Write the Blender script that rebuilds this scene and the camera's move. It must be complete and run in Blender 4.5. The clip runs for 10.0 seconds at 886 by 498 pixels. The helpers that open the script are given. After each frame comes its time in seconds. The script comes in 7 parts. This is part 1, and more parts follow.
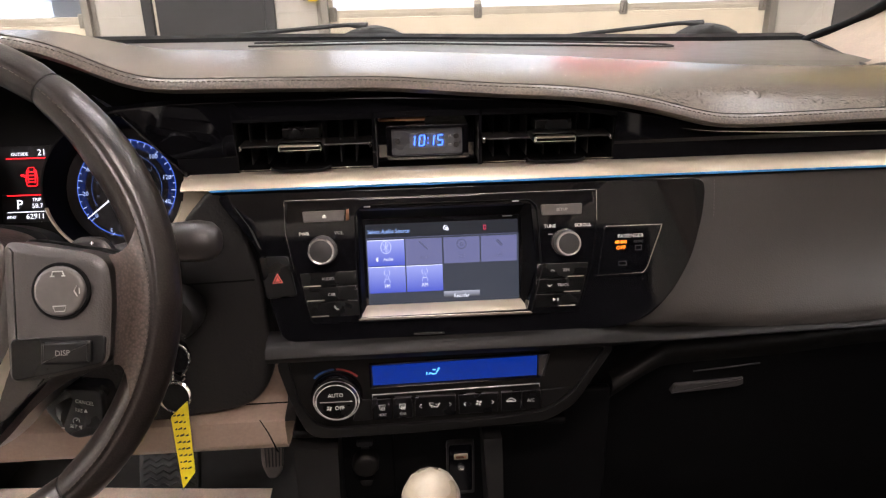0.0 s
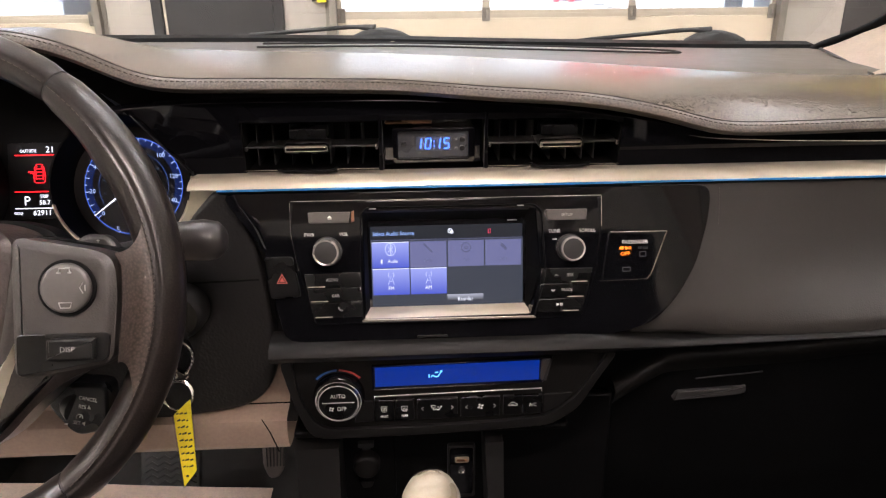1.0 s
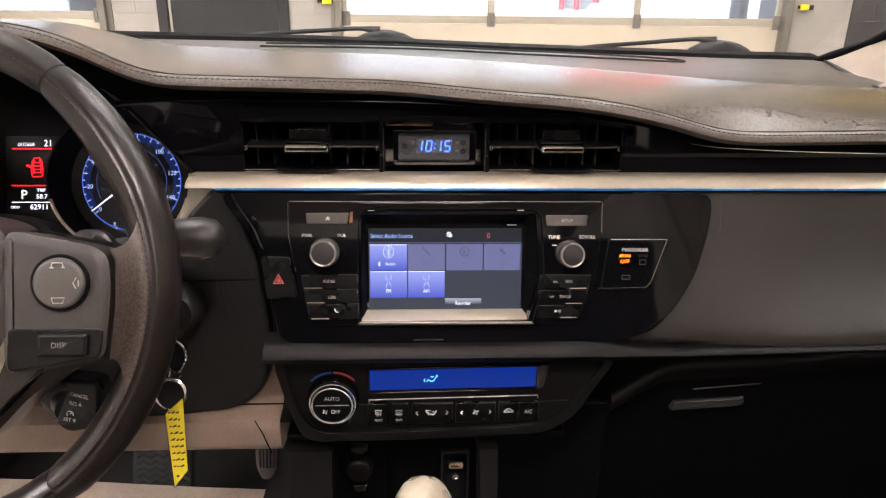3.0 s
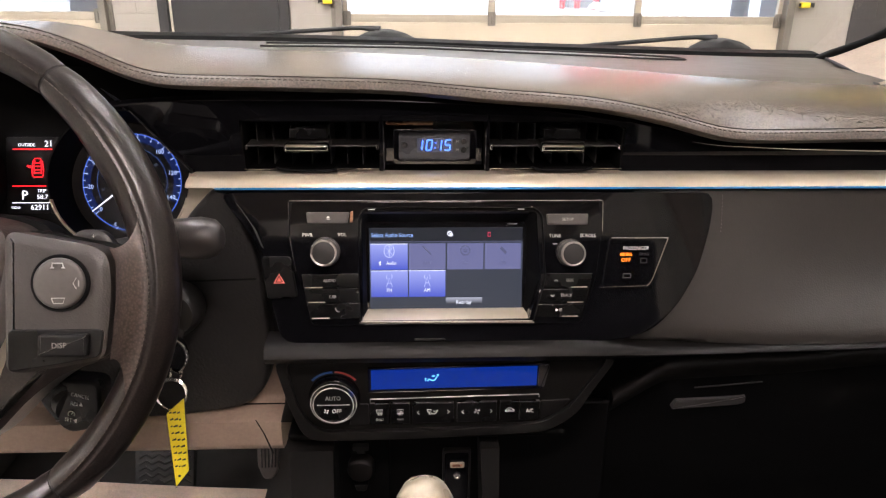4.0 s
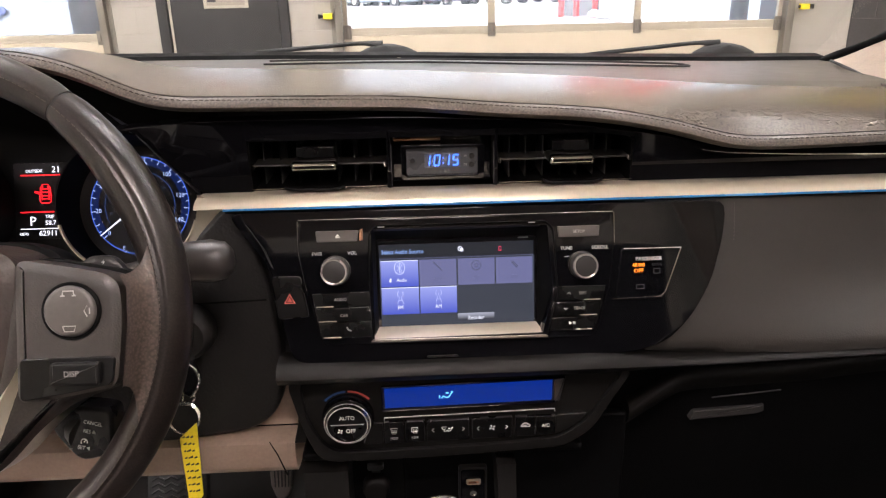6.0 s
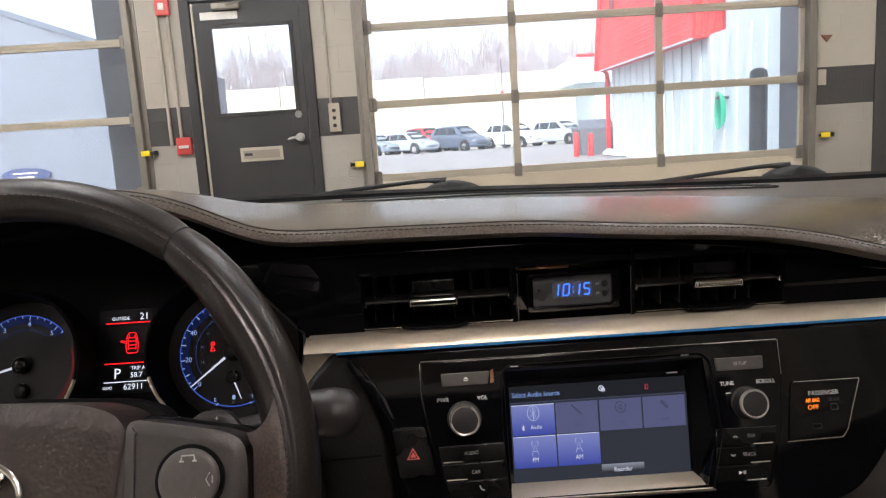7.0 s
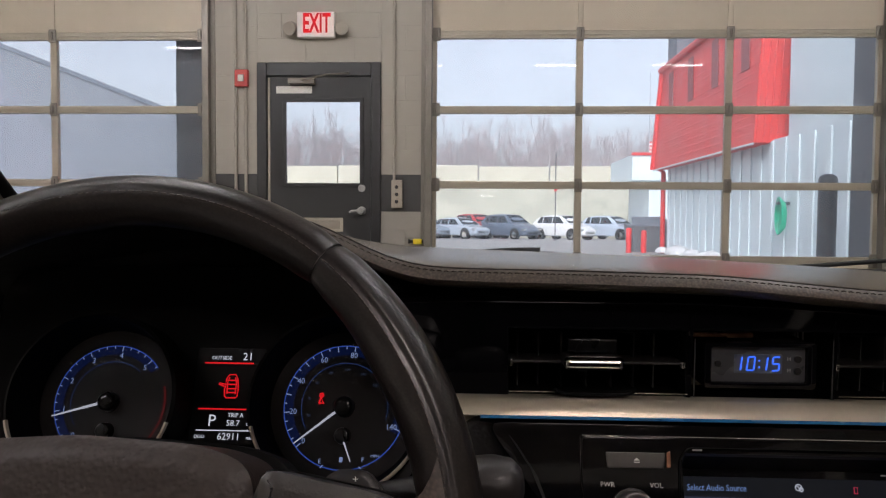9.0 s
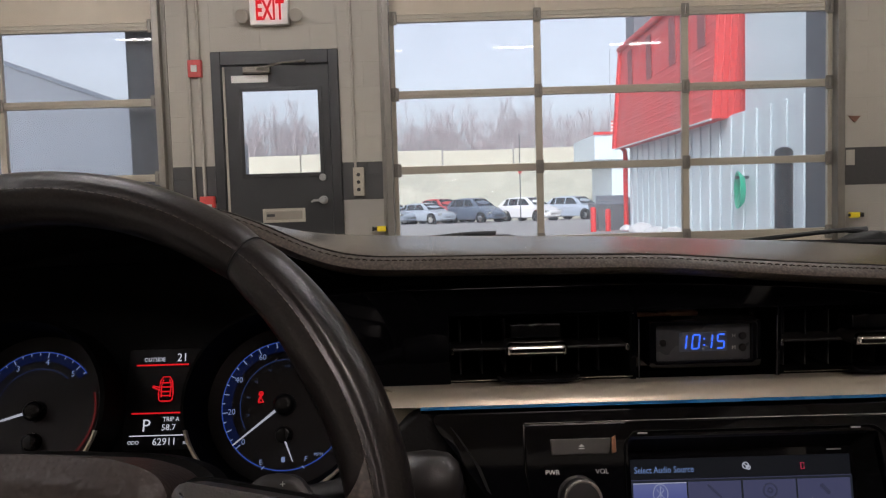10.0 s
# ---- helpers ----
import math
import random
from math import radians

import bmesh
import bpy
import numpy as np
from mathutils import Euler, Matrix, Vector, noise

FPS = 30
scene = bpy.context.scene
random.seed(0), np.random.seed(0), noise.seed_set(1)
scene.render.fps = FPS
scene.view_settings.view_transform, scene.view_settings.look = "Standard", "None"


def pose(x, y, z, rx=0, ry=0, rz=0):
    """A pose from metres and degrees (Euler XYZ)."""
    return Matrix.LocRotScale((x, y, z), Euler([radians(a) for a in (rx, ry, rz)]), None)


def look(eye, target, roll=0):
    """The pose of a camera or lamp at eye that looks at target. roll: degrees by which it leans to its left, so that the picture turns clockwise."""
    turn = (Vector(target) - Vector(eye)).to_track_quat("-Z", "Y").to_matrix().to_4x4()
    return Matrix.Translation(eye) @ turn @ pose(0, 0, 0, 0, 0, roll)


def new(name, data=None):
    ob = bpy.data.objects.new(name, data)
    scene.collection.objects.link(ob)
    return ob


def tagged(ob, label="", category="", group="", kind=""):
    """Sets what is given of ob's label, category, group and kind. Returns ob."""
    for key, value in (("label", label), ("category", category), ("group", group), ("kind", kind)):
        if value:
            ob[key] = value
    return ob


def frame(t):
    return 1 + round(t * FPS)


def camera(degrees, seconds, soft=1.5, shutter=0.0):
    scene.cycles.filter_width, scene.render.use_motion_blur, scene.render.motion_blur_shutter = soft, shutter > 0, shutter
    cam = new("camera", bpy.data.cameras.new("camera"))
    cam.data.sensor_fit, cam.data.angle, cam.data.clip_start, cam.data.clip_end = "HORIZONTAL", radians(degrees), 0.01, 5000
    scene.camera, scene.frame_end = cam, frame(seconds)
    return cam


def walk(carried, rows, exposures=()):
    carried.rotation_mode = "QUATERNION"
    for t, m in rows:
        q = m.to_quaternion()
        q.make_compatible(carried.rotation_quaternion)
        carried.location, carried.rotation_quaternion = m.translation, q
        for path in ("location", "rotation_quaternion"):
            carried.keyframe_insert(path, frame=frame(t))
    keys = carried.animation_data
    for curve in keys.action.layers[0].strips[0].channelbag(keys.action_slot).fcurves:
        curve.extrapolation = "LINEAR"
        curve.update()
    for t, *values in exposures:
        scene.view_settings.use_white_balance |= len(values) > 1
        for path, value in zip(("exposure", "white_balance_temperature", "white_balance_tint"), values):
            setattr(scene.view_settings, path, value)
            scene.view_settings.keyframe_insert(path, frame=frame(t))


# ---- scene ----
cam = camera(62.9, 10.0, soft=1.2)
PATH = [
    (0, (0.001, 0.022, 0.961), (0.103, 1.878, 0.224), -1.3),
    (0.5, (0.001, 0.022, 0.963), (0.096, 1.88, 0.228), -1.1),
    (1, (0.001, 0.021, 0.962), (0.091, 1.881, 0.231), -0.5),
    (1.5, (0.002, 0.023, 0.962), (0.091, 1.884, 0.236), 0.2),
    (2, (0.002, 0.022, 0.962), (0.093, 1.885, 0.241), 0.6),
    (2.5, (0.002, 0.025, 0.96), (0.094, 1.889, 0.241), 0.9),
    (4, (0.003, 0.026, 0.959), (0.09, 1.889, 0.238), 0.6),
    (4.5, (0.003, 0.027, 0.958), (0.088, 1.891, 0.237), 0.6),
    (5, (0.004, 0.025, 0.958), (0.084, 1.889, 0.238), 0.5),
    (6.3, (-0.007, 0.041, 0.962), (0.082, 1.926, 0.3), -1.9),
    (6.5, (-0.027, 0.055, 0.958), (0.07, 1.965, 0.371), -2.5),
    (6.7, (-0.05, 0.071, 0.954), (-0.006, 2.022, 0.513), -3.3),
    (6.9, (-0.073, 0.087, 0.945), (-0.071, 2.06, 0.615), -3.7),
    (7, (-0.086, 0.097, 0.944), (-0.06, 2.071, 0.622), -3.6),
    (7.2, (-0.106, 0.104, 0.943), (-0.017, 2.08, 0.647), -3.4),
    (7.5, (-0.129, 0.089, 0.949), (-0.044, 2.082, 0.805), -2.6),
    (7.7, (-0.142, 0.095, 0.953), (-0.109, 2.093, 0.883), -1.3),
    (8, (-0.156, 0.12, 0.941), (-0.215, 2.118, 0.883), 0.7),
    (8.2, (-0.16, 0.126, 0.935), (-0.248, 2.123, 0.863), 1.3),
    (8.5, (-0.171, 0.131, 0.92), (-0.259, 2.128, 0.841), 1.5),
    (8.8, (-0.175, 0.149, 0.913), (-0.265, 2.145, 0.828), 0.8),
    (9, (-0.169, 0.171, 0.908), (-0.259, 2.167, 0.823), 0.4),
    (9.5, (-0.159, 0.183, 0.917), (-0.229, 2.179, 0.818), -0.9),
    (10, (-0.148, 0.19, 0.908), (-0.149, 2.186, 0.782), -1.7),
]
EXPOSURES = [(0.0, 3.63, 6200, 17), (6.4, 3.54, 6200, 17), (7.0, 2.68, 6050, 14), (7.5, 2.3, 6050, 13), (8.0, 2.15, 6050, 13), (8.5, 1.86, 6050, 15), (10.0, 1.75, 6100, 16)]
walk(cam, [(t, look(eye, target, roll)) for t, eye, target, roll in PATH], EXPOSURES)
# world, daylight and exposure
world = bpy.data.worlds.new("sky")
scene.world = world
world.use_nodes = True
wn, wl = world.node_tree.nodes, world.node_tree.links
sky = wn.new("ShaderNodeTexSky")
sky.sky_type, sky.sun_disc = "NISHITA", False
sky.sun_elevation, sky.sun_rotation = radians(38), radians(200)
sky.air_density, sky.dust_density = 1.0, 4.0
grey = wn.new("ShaderNodeHueSaturation")
grey.inputs["Saturation"].default_value = 0.28
wl.new(sky.outputs[0], grey.inputs["Color"])
wl.new(grey.outputs[0], wn["Background"].inputs[0])
wn["Background"].inputs[1].default_value = 0.075

sun_data = bpy.data.lights.new("sun", "SUN")
sun_data.energy, sun_data.angle, sun_data.color = 0.7, radians(14), (1.0, 0.96, 0.9)
sun = new("sun", sun_data)
sun.matrix_world = look((-8, -20, 22), (0, 6, 0))


# ---- building blocks ----
BASE = {}


def thing(name, base, label, category, group="", kind=""):
    ob = new(name)
    ob.empty_display_size = 0.05
    ob.location = base
    BASE[ob.name] = Vector(base)
    return tagged(ob, label, category, group, kind)


def part(name, bm, material, parent, label="", smooth=True):
    """One mesh object from a bmesh in world coordinates, under a thing or a part."""
    base = BASE[parent.name]
    bmesh.ops.translate(bm, verts=bm.verts, vec=-base)
    me = bpy.data.meshes.new(name)
    bmesh.ops.recalc_face_normals(bm, faces=bm.faces)
    bm.to_mesh(me)
    bm.free()
    return finish(name, me, material, parent, label, smooth)


def finish(name, me, material, parent, label="", smooth=True):
    me.materials.append(material)
    if smooth:
        soft_shade(me)
    ob = new(name, me)
    if smooth:
        even = ob.modifiers.new("even_normals", "WEIGHTED_NORMAL")
        even.keep_sharp, even.weight = True, 60
    ob.parent = parent
    BASE[ob.name] = BASE[parent.name]
    if label:
        ob["label"] = label
    return ob


def soft_shade(me, degrees=50):
    """Smooth faces with sharp edges over an angle."""
    bm = bmesh.new()
    bm.from_mesh(me)
    limit = radians(degrees)
    for f in bm.faces:
        f.smooth = True
    for e in bm.edges:
        e.smooth = len(e.link_faces) == 2 and e.calc_face_angle(0.0) < limit
    bm.to_mesh(me)
    bm.free()


def solid(name, bm, material, label, category, group="", kind="", smooth=True):
    """A thing that is one mesh."""
    me = bpy.data.meshes.new(name)
    bmesh.ops.recalc_face_normals(bm, faces=bm.faces)
    bm.to_mesh(me)
    bm.free()
    me.materials.append(material)
    if smooth:
        soft_shade(me)
    ob = new(name, me)
    BASE[ob.name] = Vector((0, 0, 0))
    return tagged(ob, label, category, group, kind)


def B():
    return bmesh.new()


def box(bm, x0, x1, y0, y1, z0, z1, bevel=0.0, seg=2):
    r = bmesh.ops.create_cube(bm, size=1)
    vs = r["verts"]
    bmesh.ops.scale(bm, verts=vs, vec=(x1 - x0, y1 - y0, z1 - z0))
    bmesh.ops.translate(bm, verts=vs, vec=((x0 + x1) / 2, (y0 + y1) / 2, (z0 + z1) / 2))
    if bevel:
        es = list({e for v in vs for e in v.link_edges})
        bmesh.ops.bevel(bm, geom=es, offset=bevel, segments=seg, affect="EDGES", profile=0.5)
    return bm


def loft(bm, rings, closed=False, caps=False):
    """Quads between rings of points; closed: each ring is a loop."""
    vr = [[bm.verts.new(p) for p in ring] for ring in rings]
    n = len(vr[0])
    for a, b in zip(vr, vr[1:]):
        for i in range(n if closed else n - 1):
            j = (i + 1) % n
            try:
                bm.faces.new((a[i], a[j], b[j], b[i]))
            except ValueError:
                pass
    if caps:
        bm.faces.new(vr[0])
        bm.faces.new(list(reversed(vr[-1])))
    return bm


def tube(bm, pts, radius, seg=10, caps=True):
    """A swept round bar; radius: one number or one for each point."""
    pts = [Vector(p) for p in pts]
    rad = radius if isinstance(radius, (list, tuple)) else [radius] * len(pts)
    rings, up = [], Vector((0.13, 0.31, 0.94))
    for i, p in enumerate(pts):
        d = (pts[min(i + 1, len(pts) - 1)] - pts[max(i - 1, 0)]).normalized()
        u = d.cross(up)
        if u.length < 1e-4:
            u = d.cross(Vector((1, 0, 0)))
        u.normalize()
        v = d.cross(u).normalized()
        rings.append([p + rad[i] * (math.cos(a) * u + math.sin(a) * v) for a in (2 * math.pi * k / seg for k in range(seg))])
    return loft(bm, rings, closed=True, caps=caps)


def spin(bm, origin, axis, profile, seg=32):
    """A turned body: profile rows of (distance along axis, radius)."""
    axis = Vector(axis).normalized()
    u = axis.orthogonal().normalized()
    v = axis.cross(u)
    o = Vector(origin)
    rings = [[o + axis * h + max(r, 1e-5) * (math.cos(a) * u + math.sin(a) * v) for a in (2 * math.pi * k / seg for k in range(seg))] for h, r in profile]
    return loft(bm, rings, closed=True, caps=True)


class Plane:
    """A panel's face y = y0 + slope * (z - z0), seen from -y."""

    def __init__(self, y0, slope=0.0, z0=0.0):
        self.y0, self.slope, self.z0 = y0, slope, z0
        n = math.hypot(1, slope)
        self.up, self.out = Vector((0, slope / n, 1 / n)), Vector((0, -1 / n, slope / n))

    def at(self, x, z, w=0.0):
        return Vector((x, self.y0 + self.slope * (z - self.z0), z)) + w * self.out

    def placed(self, x, z, w=0.0):
        m = Matrix((Vector((1, 0, 0)), self.up, self.out)).transposed().to_4x4()
        m.translation = self.at(x, z, w)
        return m


STACK, SCREEN, VENT, CLIMATE, DIALS = Plane(0.604, 0.30, 0.70), Plane(0.634, 0.16, 0.73), Plane(0.672), Plane(0.600), Plane(0.722, 0.35, 0.757)


def rrect(x0, x1, z0, z1, r=0.002, n=3):
    out = []
    for cx, cz, a0 in ((x1 - r, z1 - r, 0), (x0 + r, z1 - r, 90), (x0 + r, z0 + r, 180), (x1 - r, z0 + r, 270)):
        for k in range(n + 1):
            a = radians(a0 + 90 * k / n)
            out.append((cx + r * math.cos(a), cz + r * math.sin(a)))
    return out


def inset(poly, d):
    """A polygon drawn inwards by d."""
    area = sum(a[0] * b[1] - b[0] * a[1] for a, b in zip(poly, poly[1:] + poly[:1]))
    s, n, out = (1 if area > 0 else -1), len(poly), []
    for i in range(n):
        p, q, r = Vector(poly[i - 1]), Vector(poly[i]), Vector(poly[(i + 1) % n])
        e, g = (q - p).normalized(), (r - q).normalized()
        m = Vector((-e.y - g.y, e.x + g.x)) * s
        m = m / max(m.length, 1e-6)
        c = max(0.4, m.dot(Vector((-e.y, e.x)) * s))
        out.append(tuple(q + m * d / c))
    return out


def round_corners(poly, r, n=4):
    """A polygon with its corners cut round."""
    out, k = [], len(poly)
    for i in range(k):
        p, q, s = Vector(poly[i - 1]), Vector(poly[i]), Vector(poly[(i + 1) % k])
        a = q + (p - q).normalized() * min(r, (p - q).length * 0.45)
        b = q + (s - q).normalized() * min(r, (s - q).length * 0.45)
        for j in range(n + 1):
            t = j / n
            out.append(tuple((1 - t) ** 2 * a + 2 * t * (1 - t) * q + t * t * b))
    return out


def slab(bm, pl, poly, w0, w1, edge=0.0006):
    """A plate on a panel, from depth w0 to w1 out of its face, with a broken edge."""
    inner = inset(poly, edge)
    mid = inset(poly, edge * 0.3)
    loft(bm, [[pl.at(x, z, w0) for x, z in poly], [pl.at(x, z, w1 - edge) for x, z in poly], [pl.at(x, z, w1 - edge * 0.3) for x, z in mid], [pl.at(x, z, w1) for x, z in inner]], closed=True, caps=True)
    return bm


def holed(bm, pl, outer, hole, w0, w1, edge=0.0006):
    """A plate with a broken edge and an opening through it."""
    inner = inset(outer, edge)
    a = [bm.verts.new(pl.at(x, z, w0)) for x, z in outer]
    b = [bm.verts.new(pl.at(x, z, w1 - edge)) for x, z in outer]
    c0 = [bm.verts.new(pl.at(x, z, w1 - edge * 0.3)) for x, z in inset(outer, edge * 0.3)]
    c = [bm.verts.new(pl.at(x, z, w1)) for x, z in inner]
    d = [bm.verts.new(pl.at(x, z, w1)) for x, z in hole]
    e = [bm.verts.new(pl.at(x, z, w0)) for x, z in hole]
    for u, v in ((a, b), (b, c0), (c0, c), (d, e)):
        for i in range(len(u)):
            j = (i + 1) % len(u)
            bm.faces.new((u[i], u[j], v[j], v[i]))
    edges = []
    for loop in (c, d):
        for i in range(len(loop)):
            p, q = loop[i], loop[(i + 1) % len(loop)]
            edges.append(bm.edges.get((p, q)) or bm.edges.new((p, q)))
    bmesh.ops.triangle_fill(bm, use_beauty=True, use_dissolve=False, edges=edges)
    return bm


def ring(bm, pl, outer, inner, w0, w1, pl2=None, w2=None):
    """A frame between two outlines with as many corners; the inner rim may lie on another panel."""
    p2, w2 = pl2 or pl, w1 if w2 is None else w2
    e = 0.0004
    o2, i2 = inset(outer, e), inset(inner, -e)
    rows = [[pl.at(x, z, w0) for x, z in outer], [pl.at(x, z, w1 - e) for x, z in outer], [pl.at(x, z, w1) for x, z in o2]]
    if pl2:
        rows += [[p2.at(x, z, w2) for x, z in inner]]
    else:
        rows += [[pl.at(x, z, w1) for x, z in i2], [pl.at(x, z, w1 - e) for x, z in inner], [pl.at(x, z, w0) for x, z in inner]]
    return loft(bm, rows, closed=True)


def lettering(name, text, size, pl, x, z, material, parent, w=0.0004, align="CENTER", stretch=1.0, shear=0.0, label="", bold=0.0):
    """Raised print on a panel; size is the height of a capital."""
    cu = bpy.data.curves.new(name, "FONT")
    cu.body, cu.size, cu.extrude, cu.resolution_u = text, size / 0.72, 0.00008, 2
    cu.align_x, cu.align_y, cu.shear, cu.offset = align, "CENTER", shear, bold
    tmp = new(name, cu)
    me = bpy.data.meshes.new_from_object(tmp.evaluated_get(bpy.context.evaluated_depsgraph_get()))
    bpy.data.objects.remove(tmp)
    m = pl.placed(x, z, w) if isinstance(pl, Plane) else pl
    me.transform(Matrix.Translation(-BASE[parent.name]) @ m @ Matrix.Diagonal((stretch, 1, 1, 1)))
    me.materials.clear()
    return finish(name, me, material, parent, label, smooth=False)


def smooth_line(points, n):
    """A smooth run of n points through the given ones."""
    p = [Vector(q) for q in points]
    out = []
    for k in range(n):
        s = k / (n - 1) * (len(p) - 1)
        i = min(int(s), len(p) - 2)
        t = s - i
        a, b, c, d = p[max(i - 1, 0)], p[i], p[i + 1], p[min(i + 2, len(p) - 1)]
        out.append(0.5 * ((2 * b) + (c - a) * t + (2 * a - 5 * b + 4 * c - d) * t * t + (3 * b - a - 3 * c + d) * t ** 3))
    return out


def along(table, x):
    """A height read from rows of (x, value) with soft joins."""
    xs, vs = [r[0] for r in table], [r[1] for r in table]
    return float(np.mean(np.interp([x - 0.02, x - 0.01, x, x + 0.01, x + 0.02], xs, vs)))


# ---- materials ----
GLOW = 0.12


def paint(name, colour, rough=0.5, metal=0.0, coat=0.0, vary=0.12, scale=30.0, bump=0.0, bump_scale=400.0, kind="noise", rough_vary=0.08, spec=0.5, stretch=(1, 1, 1), grain=0.0):
    """A surface with colour drift, grain and fine relief."""
    m = bpy.data.materials.new(name)
    m.use_nodes = True
    n, l = m.node_tree.nodes, m.node_tree.links
    p = n["Principled BSDF"]
    tc, mp = n.new("ShaderNodeTexCoord"), n.new("ShaderNodeMapping")
    mp.inputs["Scale"].default_value = stretch
    l.new(tc.outputs["Object"], mp.inputs[0])
    big, fine = n.new("ShaderNodeTexNoise"), n.new("ShaderNodeTexNoise")
    big.inputs["Scale"].default_value, fine.inputs["Scale"].default_value = scale, scale * 9
    big.inputs["Detail"].default_value, fine.inputs["Detail"].default_value = 3, 2
    l.new(mp.outputs[0], big.inputs["Vector"])
    l.new(mp.outputs[0], fine.inputs["Vector"])
    add = n.new("ShaderNodeMath")
    add.operation = "ADD"
    l.new(big.outputs[0], add.inputs[0])
    l.new(fine.outputs[0], add.inputs[1])
    ramp = n.new("ShaderNodeMapRange")
    ramp.inputs[1].default_value, ramp.inputs[2].default_value = 0.6, 1.4
    ramp.inputs[3].default_value, ramp.inputs[4].default_value = 1 - vary, 1 + vary
    l.new(add.outputs[0], ramp.inputs[0])
    mix = n.new("ShaderNodeVectorMath")
    mix.operation = "SCALE"
    mix.inputs[0].default_value = colour
    l.new(ramp.outputs[0], mix.inputs["Scale"])
    l.new(mix.outputs[0], p.inputs["Base Color"])
    rr = n.new("ShaderNodeMapRange")
    rr.inputs[1].default_value, rr.inputs[2].default_value = 0.3, 0.7
    rr.inputs[3].default_value, rr.inputs[4].default_value = max(0.02, rough - rough_vary), min(1, rough + rough_vary)
    l.new(big.outputs[0], rr.inputs[0])
    l.new(rr.outputs[0], p.inputs["Roughness"])
    p.inputs["Metallic"].default_value, p.inputs["Coat Weight"].default_value = metal, coat
    p.inputs["Coat Roughness"].default_value = 0.03
    p.inputs["Specular IOR Level"].default_value = spec
    if bump:
        if kind == "leather":
            t = n.new("ShaderNodeTexVoronoi")
            t.feature = "SMOOTH_F1"
            out = t.outputs["Distance"]
        else:
            t = n.new("ShaderNodeTexNoise")
            t.inputs["Detail"].default_value = 4
            out = t.outputs[0]
        t.inputs["Scale"].default_value = bump_scale
        l.new(mp.outputs[0], t.inputs["Vector"])
        if grain:
            pebble, tint = n.new("ShaderNodeMapRange"), n.new("ShaderNodeVectorMath")
            pebble.inputs[1].default_value, pebble.inputs[2].default_value = 0.15, 0.65
            pebble.inputs[3].default_value, pebble.inputs[4].default_value = 1 + grain, 1 - grain
            tint.operation = "SCALE"
            l.new(out, pebble.inputs[0])
            l.new(mix.outputs[0], tint.inputs[0])
            l.new(pebble.outputs[0], tint.inputs["Scale"])
            l.new(tint.outputs[0], p.inputs["Base Color"])
        b = n.new("ShaderNodeBump")
        b.inputs["Strength"].default_value, b.inputs["Distance"].default_value = bump, 0.4 / bump_scale
        l.new(out, b.inputs["Height"])
        l.new(b.outputs[0], p.inputs["Normal"])
    return m


def lamp(name, colour, strength=1.0):
    """What gives off light of its own."""
    m = bpy.data.materials.new(name)
    m.use_nodes = True
    n, l = m.node_tree.nodes, m.node_tree.links
    p = n["Principled BSDF"]
    p.inputs["Base Color"].default_value = (0.01, 0.01, 0.01, 1)
    p.inputs["Roughness"].default_value = 0.5
    p.inputs["Specular IOR Level"].default_value = 0.08
    p.inputs["Emission Color"].default_value = (*colour, 1)
    p.inputs["Emission Strength"].default_value = strength * GLOW
    return m


def shaded_lamp(name, low, high, strength=1.0):
    """A lit field that runs from one colour at its foot to another at its head."""
    m = lamp(name, high, strength)
    n, l = m.node_tree.nodes, m.node_tree.links
    tc, sp, mx = n.new("ShaderNodeTexCoord"), n.new("ShaderNodeSeparateXYZ"), n.new("ShaderNodeMix")
    mx.data_type = "RGBA"
    mx.inputs[6].default_value, mx.inputs[7].default_value = (*low, 1), (*high, 1)
    l.new(tc.outputs["Generated"], sp.inputs[0])
    l.new(sp.outputs["Z"], mx.inputs[0])
    l.new(mx.outputs[2], n["Principled BSDF"].inputs["Emission Color"])
    return m


